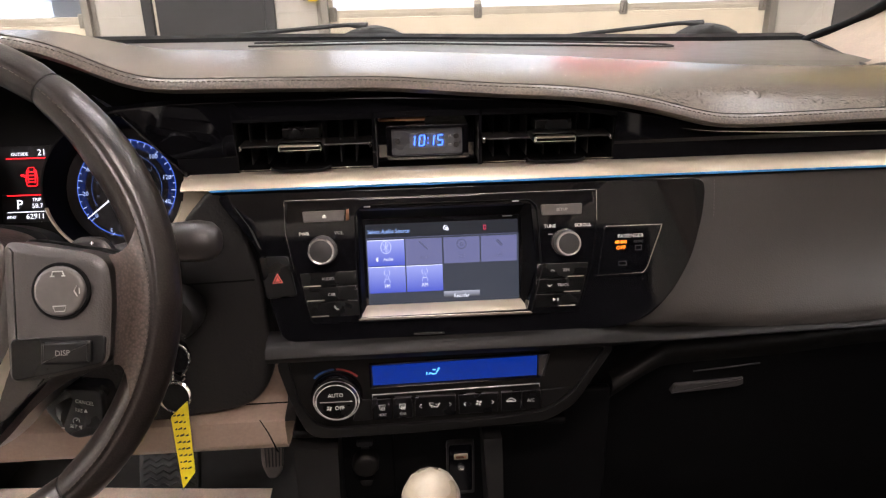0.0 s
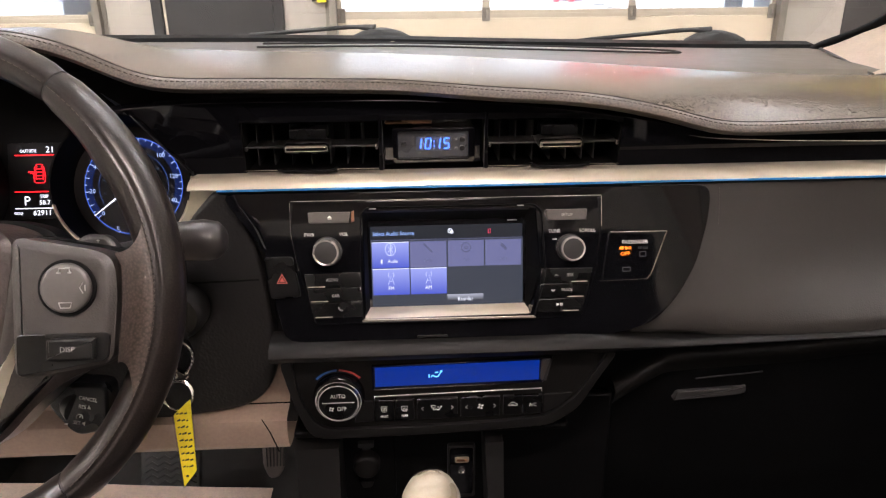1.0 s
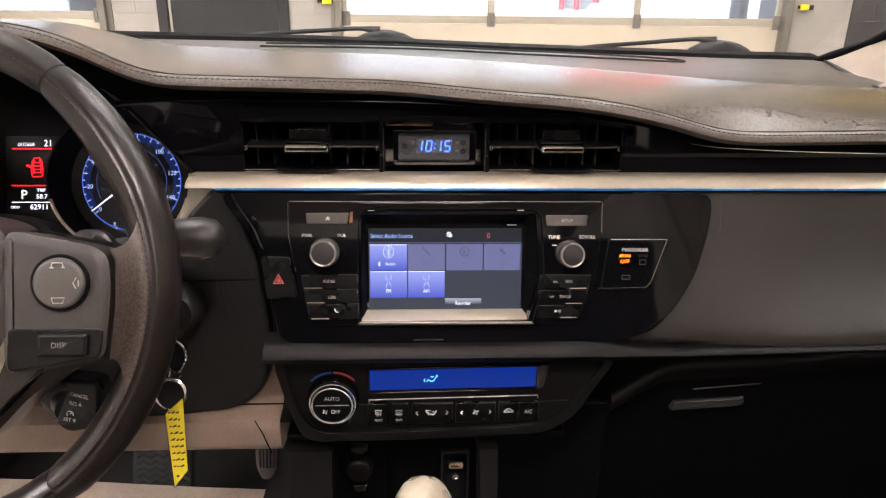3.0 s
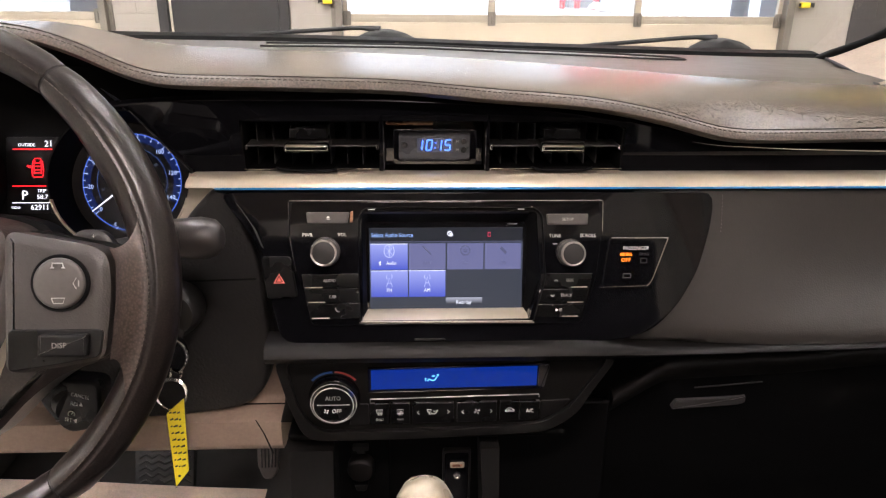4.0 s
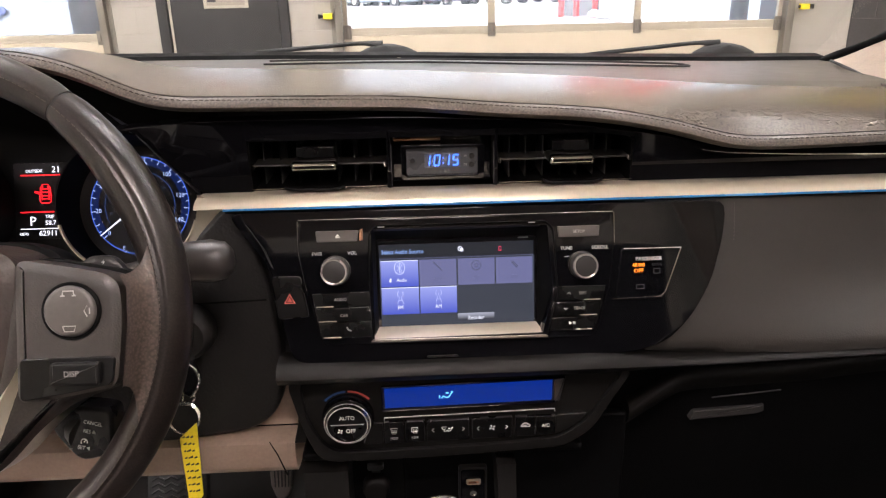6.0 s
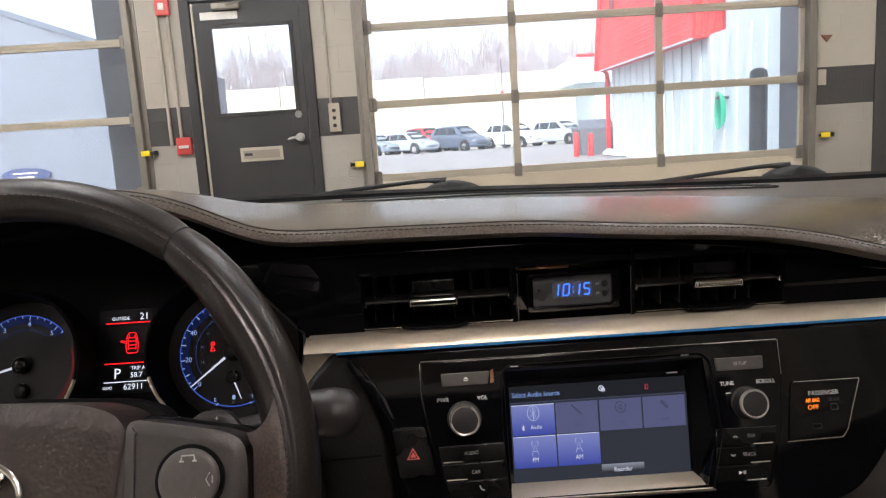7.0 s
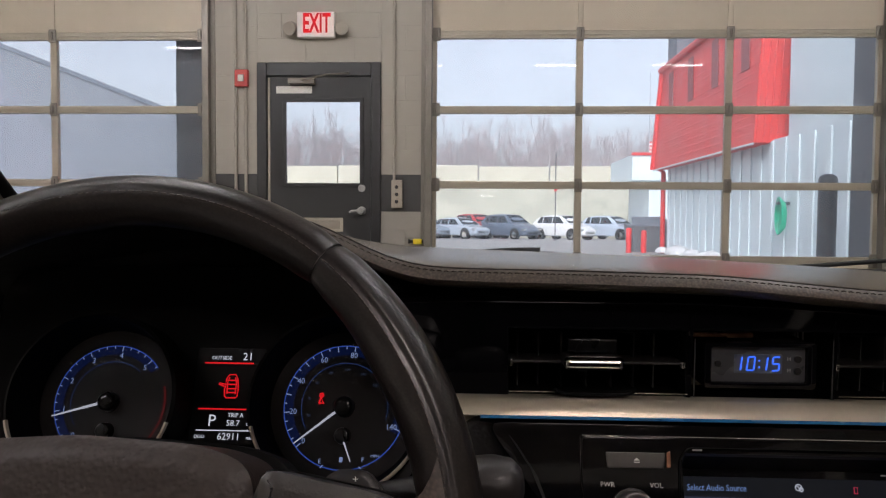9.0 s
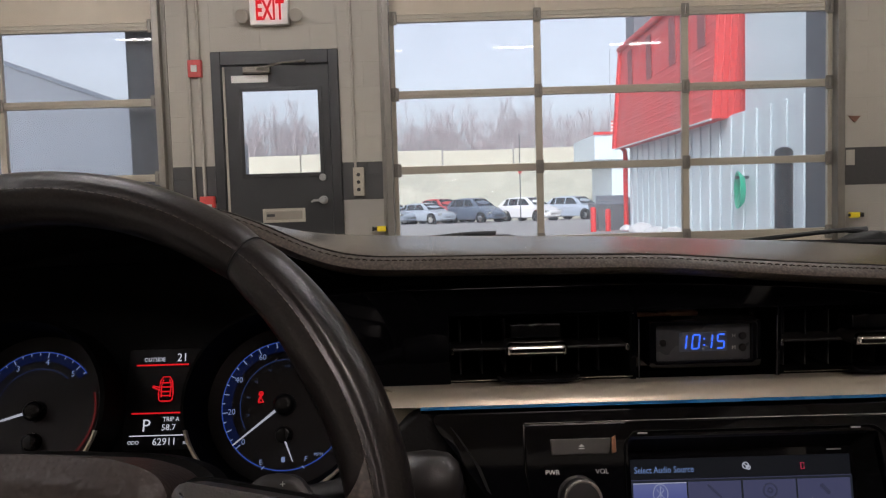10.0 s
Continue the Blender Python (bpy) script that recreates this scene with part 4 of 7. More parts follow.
for s, line in ((1, RIGHTLINE), (-1, LEFTLINE)):
    pts = smooth_line(line, 24)
    rows = [[p, p + Vector((s * 0.010, -0.026, -0.004)), p + Vector((s * 0.028, -0.055, -0.012)), p + Vector((s * 0.060, -0.085, -0.028)), p + Vector((s * 0.10, -0.10, -0.05)), p + Vector((s * 0.12, -0.02, -0.02)), p + Vector((s * 0.03, 0.02, 0.004))] for p in pts]
    pil = part("windscreen_pillar", loft(B(), rows, closed=True, caps=True), BEIGE, body, "beige cloth covered windscreen pillar")
    part("pillar_seal", tube(B(), [p + Vector((-s * 0.001, -0.002, 0.003)) for p in pts], 0.0075, 8), MATTE, pil)
foot = [((0.654, 1.166, 0.834), (0.690, 1.180, 0.841), (0.745, 1.150, 0.874)), ((0.634, 1.072, 0.830), (0.680, 1.075, 0.853), (0.760, 1.040, 0.930)), ((0.606, 0.997, 0.831), (0.670, 0.985, 0.862), (0.770, 0.940, 0.978)), ((0.572, 0.915, 0.834), (0.660, 0.890, 0.870), (0.780, 0.850, 1.020)), ((0.555, 0.870, 0.836), (0.655, 0.840, 0.874), (0.785, 0.780, 1.045))]
bm = loft(B(), [smooth_line(row, 8) for row in foot])
bmesh.ops.solidify(bm, geom=bm.faces[:], thickness=-0.003)
ft = part("pillar_foot", bm, BEIGE, body, "beige pillar trim sweeping down to the dash")
part("foot_gap", tube(B(), smooth_line([row[0] for row in foot], 20), 0.0022, 6), RUBBER, ft)
part("roof_lining", box(B(), -0.66, 0.66, -1.55, 0.40, 1.32, 1.36, 0.02), BEIGE, body)
part("roof_header", tube(B(), [(-0.6, 0.41, 1.30), (0, 0.47, 1.315), (0.6, 0.41, 1.30)], 0.03, 8), BEIGE, body)
bm = B()
loft(bm, [[(-0.73, 1.385, 0.83), (-0.4, 1.44, 0.832), (0, 1.46, 0.83), (0.4, 1.44, 0.82), (0.73, 1.385, 0.81)], [(-0.60, 0.41, 1.305), (-0.3, 0.45, 1.315), (0, 0.47, 1.32), (0.3, 0.45, 1.315), (0.60, 0.41, 1.305)]])
ws = part("windscreen", bm, SHIELD, body, "clear windscreen")
ws.visible_shadow = False

bm = loft(B(), [[(0.765, -0.78, 0.85), (0.765, 0.95, 0.85)], [(0.70, -0.75, 1.10), (0.725, 0.80, 1.00)], [(0.63, -0.70, 1.31), (0.655, 0.46, 1.24)]])
part("side_window", bm, TINTED, body, "clear passenger side window")
COWL = [(-0.8, 0.852), (-0.51, 0.846), (-0.217, 0.843), (0.0, 0.838), (0.171, 0.832), (0.571, 0.822), (0.724, 0.820), (0.8, 0.818)]
bm = B()
loft(bm, [[(x, 1.33, along(COWL, x) - 0.012), (x, 1.338, along(COWL, x) + 0.003), (x, 1.37, along(COWL, x) + 0.006), (x, 1.42, along(COWL, x) - 0.02)] for x in np.linspace(-0.74, 0.74, 30)])
part("cowl_seal", bm, MATTE, body, "black rubber edge under the windscreen")

bm = B()
loft(bm, [[(x, 1.37, along(COWL, x) - 0.02), (x, 1.40, along(COWL, x) - 0.034), (x, 1.62, along(COWL, x) - 0.038), (x, 1.64, along(COWL, x) - 0.05)] for x in np.linspace(-0.74, 0.74, 24)])
part("cowl_panel", bm, RUBBER, body, "black cowl panel under the wipers")
bm = B()
loft(bm, [[(x, 1.63, along(COWL, x) - 0.045 - 0.03 * abs(x)), (x, 2.0, 0.755 - 0.04 * abs(x)), (x, 2.4, 0.69 - 0.05 * abs(x)), (x, 2.55, 0.60 - 0.05 * abs(x)), (x, 2.6, 0.3)] for x in np.linspace(-0.78, 0.78, 24)])
part("bonnet", bm, STEEL, body, "dark painted bonnet")


def wiper(px, tip, name_label):
    t = thing("windscreen_wiper", (px[0], px[1], px[2]), name_label, "wiper", "windscreen wipers")
    p, q = Vector(px), Vector(tip)
    mid = p.lerp(q, 0.45) + Vector((0, 0, 0.004))
    bm = B()
    tube(bm, smooth_line([p, p.lerp(q, 0.15) + Vector((0, 0, 0.006)), mid, q.lerp(mid, 0.3), q], 14), [0.010, 0.008, 0.006] + [0.0042] * 8 + [0.0035] * 3, 8)
    part("arm", bm, RUBBER, t)
    bm = B()
    a, b = q + (p - q) * -0.35 + Vector((0, 0.01, -0.012)), q + (p - q) * 0.55 + Vector((0, 0.01, -0.016))
    tube(bm, [a, a.lerp(b, 0.5) + Vector((0, 0, 0.008)), b], [0.003, 0.006, 0.003], 6)
    part("blade", bm, RUBBER, t)
    bm = B()
    loft(bm, [[p + Vector((r * 1.75 * math.cos(a) + 0.01, 0.03 * math.sin(a), h)) for a in (2 * math.pi * k / 20 for k in range(20))] for h, r in ((-0.028, 0.040), (-0.014, 0.034), (-0.004, 0.022), (0.001, 0.010))], closed=True, caps=True)
    part("pivot_cap", bm, RUBBER, t)


wiper((-0.055, 1.47, 0.848), (-0.30, 1.50, 0.838), "black windscreen wiper arm lying along the cowl")
wiper((0.60, 1.47, 0.836), (0.33, 1.50, 0.818), "black windscreen wiper arm lying along the cowl")

m_ = thing("rear_view_mirror", (0.02, 0.55, 1.09), "black rear view mirror hung from the windscreen", "mirror")
bm = B()
poly = round_corners([(-0.125, 1.0625), (0.145, 1.0635), (0.14, 1.130), (-0.12, 1.130)], 0.02)
slab(bm, Plane(0.505), poly, -0.02, 0.012, 0.006)
part("housing", bm, SOFT, m_)
part("mirror_glass", slab(B(), Plane(0.505), inset(poly, 0.007), 0.012, 0.0132, 0.0004), CHROME, m_)
part("dimming_tab", slab(B(), Plane(0.507), round_corners([(-0.002, 1.066), (-0.004, 1.0508), (0.0175, 1.0508), (0.0155, 1.066)], 0.004), -0.012, 0.006, 0.002), SOFT, m_)
part("stem", tube(B(), [(0.01, 0.53, 1.10), (0.01, 0.60, 1.16), (0.01, 0.70, 1.19)], 0.012, 10), SOFT, m_)

# Unseen roof lamp, added to brighten the cabin while the door stands open.
cl_ = thing("roof_fill_light", (0.03, 0.08, 1.30), "unseen roof light, added to light the cabin while the door is open", "lamp")
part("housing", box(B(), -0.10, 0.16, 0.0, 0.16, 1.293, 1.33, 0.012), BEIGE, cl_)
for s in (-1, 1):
    part("lens", box(B(), 0.03 + s * 0.058 - 0.052, 0.03 + s * 0.058 + 0.052, 0.035, 0.125, 1.287, 1.294, 0.003), ROOFFILL, cl_, "lit clear lens")

# Second unseen roof lamp, added for highlights on the wheel rim.
dm = thing("rear_fill_light", (0.0, -0.5, 1.30), "unseen round-cornered roof light, added to put sheen on the wheel rim", "lamp")
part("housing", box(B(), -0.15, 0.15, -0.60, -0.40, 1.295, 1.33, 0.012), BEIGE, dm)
part("lens", box(B(), -0.13, 0.13, -0.58, -0.42, 1.288, 1.296, 0.003), REARFILL, dm, "lit frosted lens")

# ---- dashboard ----
dash = thing("dashboard", (0.05, 0.8, 0.6), "black car dashboard with stitched padded top and silver strip", "dashboard")
LIP = [(-0.8, 0.850), (-0.60, 0.872), (-0.50, 0.890), (-0.42, 0.902), (-0.36, 0.905), (-0.33, 0.9045), (-0.306, 0.901), (-0.281, 0.8945), (-0.265, 0.888), (-0.247, 0.879), (-0.225, 0.868), (-0.207, 0.864), (-0.18, 0.863), (-0.104, 0.862), (-0.01, 0.860), (0.061, 0.8535), (0.083, 0.8515), (0.133, 0.8485), (0.174, 0.8440), (0.207, 0.8375), (0.240, 0.8300), (0.262, 0.8225), (0.281, 0.8182), (0.300, 0.8175), (0.351, 0.8180), (0.425, 0.8195), (0.8, 0.818)]
CREST = [(-0.8, 0.865), (-0.5, 0.898), (-0.42, 0.907), (-0.36, 0.908), (-0.33, 0.904), (-0.306, 0.898), (-0.26, 0.887), (-0.224, 0.884), (-0.143, 0.881), (-0.01, 0.877), (0.15, 0.868), (0.35, 0.853), (0.45, 0.848), (0.8, 0.842)]


def pad_row(x):
    l, c, w = along(LIP, x), along(CREST, x), along(COWL, x)
    d = w + 0.012
    return [(0.70, l - 0.002), (0.668, l - 0.002), (0.651, l - 0.001), (0.6405, l + 0.001), (0.6370, l + 0.0046), (0.6395, l + 0.009), (0.6445, l + 0.0115), (0.6468, l + 0.0118), (0.650, l + 0.0125), (0.664, l + 0.0125 + (c - l - 0.0125) * 0.30), (0.69, l + 0.0125 + (c - l - 0.0125) * 0.62),
            (0.73, l + 0.0125 + (c - l - 0.0125) * 0.92), (0.77, c), (0.80, c - 0.0006), (0.818, c - 0.003), (0.835, c - 0.009), (0.85, c - 0.018), (0.862, min(c - 0.022, d + 0.012))]


xs = np.concatenate([np.linspace(-0.74, -0.16, 60), np.linspace(-0.15, 0.74, 60)])
bm = loft(B(), [[(x, y, z) for y, z in pad_row(x)[7:]] for x in xs])
pad = part("dash_pad", bm, PAD, dash, "dark leatherette dash pad")
roll = part("front_roll", loft(B(), [[(x, y, z) for y, z in pad_row(x)[:8]] for x in xs]), ROLL, pad, "stitched leatherette roll along the front edge")
bm = B()
for x in np.arange(-0.70, 0.72, 0.0046):
    l0, l1 = along(LIP, x), along(LIP, x + 0.004)
    tube(bm, [(x, 0.6414, l0 + 0.0100), (x + 0.0015, 0.6407, l0 * 0.6 + l1 * 0.4 + 0.0104), (x + 0.003, 0.6414, l1 + 0.0100)], 0.0004, 5)
st = part("stitching", bm, paint("dark_thread", (0.036, 0.029, 0.023), 0.8, spec=0.2), roll)
st["kind"] = "stuff"
part("pad_seam", tube(B(), [(x, 0.6466, along(LIP, x) + 0.0118) for x in np.linspace(-0.72, 0.73, 110)], 0.0008, 6), SEAM, pad, "dark seam along the front edge")
bm = B()
loft(bm, [[(x, 0.855, min(along(CREST, x) - 0.019, along(COWL, x) + 0.026)), (x, 0.90, along(COWL, x) + 0.016), (x, 1.05, along(COWL, x) + 0.009), (x, 1.2, along(COWL, x) + 0.003), (x, 1.33, along(COWL, x) - 0.003)] for x in np.linspace(-0.74, 0.74, 50)])
ledge = part("dash_ledge", bm, LEDGE, dash, "charcoal plastic ledge under the windscreen")
bm = B()
path = [(-0.22, 1.20), (0.0, 1.235), (0.25, 1.225), (0.40, 1.19), (0.425, 1.165), (0.40, 1.15), (0.2, 1.175), (0.0, 1.185), (-0.22, 1.15)]
tube(bm, [(x, y, along(COWL, x) + 0.007) for x, y, _ in smooth_line([(x, y, 0) for x, y in path], 40)], 0.0016, 6)
part("demister_slot", bm, RUBBER, ledge)
part("light_sensor", spin(B(), (-0.021, 1.318, 0.828), (0, -0.3, 1), [(0, 0.012), (0.006, 0.011), (0.01, 0.006)], 16), CHROME, ledge)

# Dull black keeps the silver strip's reflection out of the band's foot.
UNLIT = paint("dull_band_black", (0.0038, 0.0038, 0.0046), 0.7, spec=0.03, bump=0.1, bump_scale=1500)
# black band that holds the vents and the clock
TOP = [(-0.30, 0.845), (-0.236, 0.852), (-0.192, 0.855), (-0.011, 0.855), (0.089, 0.850), (0.192, 0.838), (0.272, 0.822), (0.351, 0.818), (0.441, 0.816), (0.8, 0.814)]
HOLES = [(-0.1465, -0.0245), (-0.022, 0.071), (0.0735, 0.196)]


def band_y(z):
    return 0.667 - 0.08 * (z - 0.786)


def hole_top(x):
    return min(0.8335, along(TOP, x) - 0.0085)


bm, low = B(), {}
cuts = sorted({round(float(v), 5) for v in list(np.linspace(-0.255, 0.74, 90)) + [c for h in HOLES for c in h]})
for a, b in zip(cuts, cuts[1:]):
    m = (a + b) / 2
    inside = any(h0 < m < h1 for h0, h1 in HOLES)
    lo = [max(0.786, min(along(TOP, v) - 0.006, 0.845 - 1.244 * (v + 0.240))) for v in (a, b)] if not inside else [hole_top(a), hole_top(b)]
    if not inside:
        split = [max(v, 0.802) for v in lo]
        if split[0] > lo[0] + 1e-4 and split[1] > lo[1] + 1e-4:
            loft(low.setdefault(sum(m > h1 for h0, h1 in HOLES), B()), [[(u, band_y(v), v), (u, band_y(w), w)] for u, v, w in ((a, lo[0], split[0]), (b, lo[1], split[1]))])
        lo = split
    loft(bm, [[(u, band_y(v), v), (u, band_y(along(TOP, u)) - 0.001, along(TOP, u) - 0.004), (u, band_y(along(TOP, u)) + 0.0005, along(TOP, u) - 0.0015), (u, band_y(along(TOP, u)) + 0.006, along(TOP, u))] for u, v in ((a, lo[0]), (b, lo[1]))])
    if inside:
        loft(bm, [[(a, band_y(lo[0]), lo[0]), (a, 0.70, lo[0])], [(b, band_y(lo[1]), lo[1]), (b, 0.70, lo[1])]])
bmesh.ops.remove_doubles(bm, verts=bm.verts, dist=0.0002)
part("vent_band", bm, PIANO, dash, "piano black band round the vents")
for lower in low.values():
    bmesh.ops.remove_doubles(lower, verts=lower.verts, dist=0.0002)
    part("band_foot", lower, UNLIT, dash, "lower strip of the black band, split off without gloss")
part("chrome_line", tube(B(), [(x, band_y(along(TOP, x) - 0.010) - 0.0002, along(TOP, x) - 0.010) for x in np.linspace(0.205, 0.74, 50)], 0.0008, 6), CHROME, dash, "fine bright line along the black band")


def air_vent(x0, x1, tab, slats):
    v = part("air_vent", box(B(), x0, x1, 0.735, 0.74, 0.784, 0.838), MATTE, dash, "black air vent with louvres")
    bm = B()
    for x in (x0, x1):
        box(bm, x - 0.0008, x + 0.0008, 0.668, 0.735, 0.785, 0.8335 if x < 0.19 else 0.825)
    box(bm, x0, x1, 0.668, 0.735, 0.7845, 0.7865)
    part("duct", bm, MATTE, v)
    for x in slats:
        part("louvre", box(B(), x - 0.0006, x + 0.0006, 0.690, 0.728, 0.788, min(0.832, hole_top(x)), 0.0005, 1), LOUVRE, v)
    bm = B()
    box(bm, x0 + 0.001, x1 - 0.001, 0.674, 0.70, 0.8075, 0.8097, 0.0008)
    part("cross_bar", bm, SOFT, v)
    part("upper_bar", box(B(), x0 + 0.001, x1 - 0.001, 0.68, 0.70, 0.8285, 0.8300, 0.0006), MATTE, v)
    a, b = tab
    bm = slab(B(), Plane(0.668), rrect(a, b, 0.8072, 0.8150, 0.003), -0.012, 0.010, 0.002)
    tb = part("vent_tab", bm, SOFT, v)
    pill = rrect(a, b, 0.8062, 0.8158, 0.0038, 5)
    bm = loft(B(), [[Plane(0.6590).at(x_, z_, 0.0052 * math.sin(q_)) for x_, z_ in inset(pill, 0.0044 * (1 - math.cos(q_)))] for q_ in (0.0, 0.3, 0.6, 0.9, 1.2, 1.45)], closed=True, caps=True)
    part("tab_trim", bm, CHROME, tb, "chrome vent tab")
    part("tab_back", box(B(), a + 0.004, b - 0.003, 0.668, 0.69, 0.8165, 0.8260, 0.001), BUTTON, tb)
    # Black bump shaped where the tab's shadow lies on the sill.
    bm = loft(B(), [[(x_, 0.672, 0.790), (x_, 0.6495, 0.7945 - d_), (x_, 0.6490, 0.7925 - d_), (x_, 0.660, 0.7895)] for x_, d_ in ((a - 0.006, -0.002), (a - 0.003, 0.0), (a + 0.002, 0.0012), (b - 0.002, 0.0012), (b + 0.003, 0.0), (b + 0.006, -0.002))])
    part("tab_shade", bm, MATTE, v, "black rounded bump under the tab, in place of its shadow")
    part("sill_line", tube(B(), [(x0 + 0.001, 0.6625, 0.7905), (x1 - 0.001, 0.6625, 0.7905)], 0.0005, 6), CHROME, v, "fine bright line under the vent")
    for x in (x0 + 0.0025, x1 - 0.0025):
        part("pivot_clip", box(B(), x - 0.0013, x + 0.0013, 0.667, 0.672, 0.8065, 0.8115, 0.0009), CHROME, v)


air_vent(-0.1465, -0.0245, (-0.1090, -0.0686), (-0.1382, -0.1234, -0.107, -0.0889, -0.0714, -0.0558, -0.0416))
air_vent(0.0735, 0.196, (0.1187, 0.1594), (0.0873, 0.1025, 0.1188, 0.1354, 0.1507, 0.1661, 0.178))

for pts in ([(-0.239, 0.6605, 0.8430), (-0.215, 0.6615, 0.8135), (-0.1935, 0.6635, 0.7885)],):
    part("band_edge", tube(B(), pts, 0.0005, 6), LOUVRE, dash, "fine edge at the end of the black band")
# clock
ck = thing("dashboard_clock", (0.025, 0.68, 0.81), "black digital dashboard clock with glowing blue figures", "clock")
part("surround", slab(B(), Plane(0.690), rrect(-0.0215, 0.0705, 0.7865, 0.8345, 0.003), -0.004, 0.0, 0.001), PIANO, ck)
part("bezel", ring(B(), VENT, rrect(-0.0125, 0.0622, 0.7935, 0.8250, 0.0025), rrect(-0.0078, 0.0562, 0.7975, 0.8220, 0.0015), -0.016, 0.004), PIANO, ck)
part("face", slab(B(), VENT, rrect(-0.0078, 0.0562, 0.7975, 0.8220, 0.0012), -0.004, 0.0, 0.0003), paint("clock_face", (0.062, 0.063, 0.068), 0.28), ck)
part("display", slab(B(), VENT, rrect(0.0085, 0.0408, 0.8035, 0.8165, 0.0008), 0.0, 0.0004, 0.0001), paint("clock_display", (0.10, 0.115, 0.15), 0.3), ck)
# Grey tubes drawn for the glints on the housing's upright edges.
for x in (-0.0210, 0.0700):
    part("housing_glint", tube(B(), [(x, 0.6625, 0.7885), (x, 0.6620, 0.8280)], 0.0004, 6), LOUVRE, ck)
LEDBLUE = lamp("clock_figures", (0.05, 0.16, 1.0), 3.0)
SEG = {"1": "bc", "0": "abcdef", "5": "afgcd"}


def figure(ch, x, z, h, parent):
    w, s = h * 0.5, h * 0.115
    sh = 0.12
    place = {"a": ((0, h), (w, h)), "b": ((w, h), (w, h / 2)), "c": ((w, h / 2), (w, 0)), "d": ((0, 0), (w, 0)), "e": ((0, h / 2), (0, 0)), "f": ((0, h), (0, h / 2)), "g": ((0, h / 2), (w, h / 2))}
    bm = B()
    for k in SEG[ch]:
        (xa, za), (xb, zb) = place[k]
        n = Vector((xb - xa, zb - za)).normalized()
        c = Vector((-n.y, n.x)) * s / 2
        p, q = Vector((xa, za)) + n * s * 0.45, Vector((xb, zb)) - n * s * 0.45
        poly = [p + c, p - n * s * 0.35, p - c, q - c, q + n * s * 0.35, q + c]
        slab(bm, VENT, [(x + v.x + sh * v.y, z + v.y) for v in poly], 0.0005, 0.0008, 0.0001)
    part("figure", bm, LEDBLUE, parent)


for ch, x in (("1", 0.0080), ("0", 0.0168), ("1", 0.0253), ("5", 0.0336)):
    figure(ch, x, 0.8055, 0.0093, ck)
bm = B()
for z in (0.8078, 0.8122):
    slab(bm, VENT, rrect(0.0247, 0.0259, z - 0.0006, z + 0.0006, 0.0003, 1), 0.0005, 0.0008, 0.0001)
part("colon", bm, LEDBLUE, ck)
part("mode_button", spin(B(), (-0.0025, 0.672, 0.810), (0, -1, 0), [(0, 0.0024), (0.0015, 0.0024), (0.002, 0.0018)], 16), SOFT, ck)
for z, ch in ((0.8135, "H"), (0.8055, "M")):
    lettering("button_letter", ch, 0.0026, VENT, 0.0452, z, PRINTDIM, ck)
    part("set_button", spin(B(), (0.0510, 0.672, z), (0, -1, 0), [(0, 0.0026), (0.0015, 0.0026), (0.002, 0.002)], 16), SOFT, ck)
# Copper bar stands in for a lamp's warm reflection in the surround.
part("warm_glint", box(B(), -0.0195, 0.0235, 0.677, 0.684, 0.8268, 0.8305, 0.0014), COPPER, ck, "copper tinted bar drawn for a warm reflection over the clock")

# silver strip with a blue line
bm = B()
rows = []
for x in np.linspace(-0.190, 0.74, 70):
    k = min(1.0, max(0.0, (x + 0.190) / 0.06))
    h = 0.35 + 0.65 * k
    rows.append([(x, 0.672, 0.7865), (x, 0.655, 0.7885), (x, 0.645, 0.7908 - 0.002 * (1 - k)), (x, 0.6375, 0.7905 - 0.003 * (1 - k)), (x, 0.6325, 0.7870 - 0.002 * (1 - k)), (x, 0.6305, 0.7825), (x, 0.6335, 0.7812)])
part("silver_strip", loft(bm, rows), SILVER, dash, "champagne silver trim strip")
part("blue_line", loft(B(), [[(x, 0.6312, 0.7826), (x, 0.6294, 0.7822), (x, 0.6291, 0.7808), (x, 0.6320, 0.7800)] for x in np.linspace(-0.165, 0.74, 40)]), BLUELINE, dash, "thin blue accent line")
# Dark strip painted where shade falls under the silver strip.
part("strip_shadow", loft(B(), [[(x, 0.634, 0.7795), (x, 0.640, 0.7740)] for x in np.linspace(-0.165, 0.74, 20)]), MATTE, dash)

# black centre panel
outline = [(-0.1625, 0.7790), (-0.1403, 0.750), (-0.1233, 0.7269), (-0.1193, 0.6912), (-0.1104, 0.6535), (0.05, 0.6505), (0.1872, 0.6526), (0.2174, 0.661), (0.2397, 0.6826), (0.2567, 0.7113), (0.2675, 0.7495), (0.270, 0.7785)]
SCREENHOLE = [(-0.040, 0.762), (0.112, 0.762), (0.116, 0.7068), (0.106, 0.672), (-0.040, 0.672)]
part("centre_panel", holed(B(), STACK, round_corners(outline, 0.012, 3), SCREENHOLE, -0.03, -0.001, 0.0007), PIANO, dash, "piano black centre panel")
# Strip modelled in place of a reflection on the panel's edge.
part("panel_glint", loft(B(), [[STACK.at(-0.1475, 0.772, 0.001), STACK.at(-0.142, 0.766, 0.0022)], [STACK.at(-0.1335, 0.752, 0.001), STACK.at(-0.1295, 0.748, 0.0022)], [STACK.at(-0.1260, 0.735, 0.001), STACK.at(-0.1235, 0.733, 0.0022)]]), LOUVRE, dash, "grey sliver drawn for the reflection along the panel's edge")

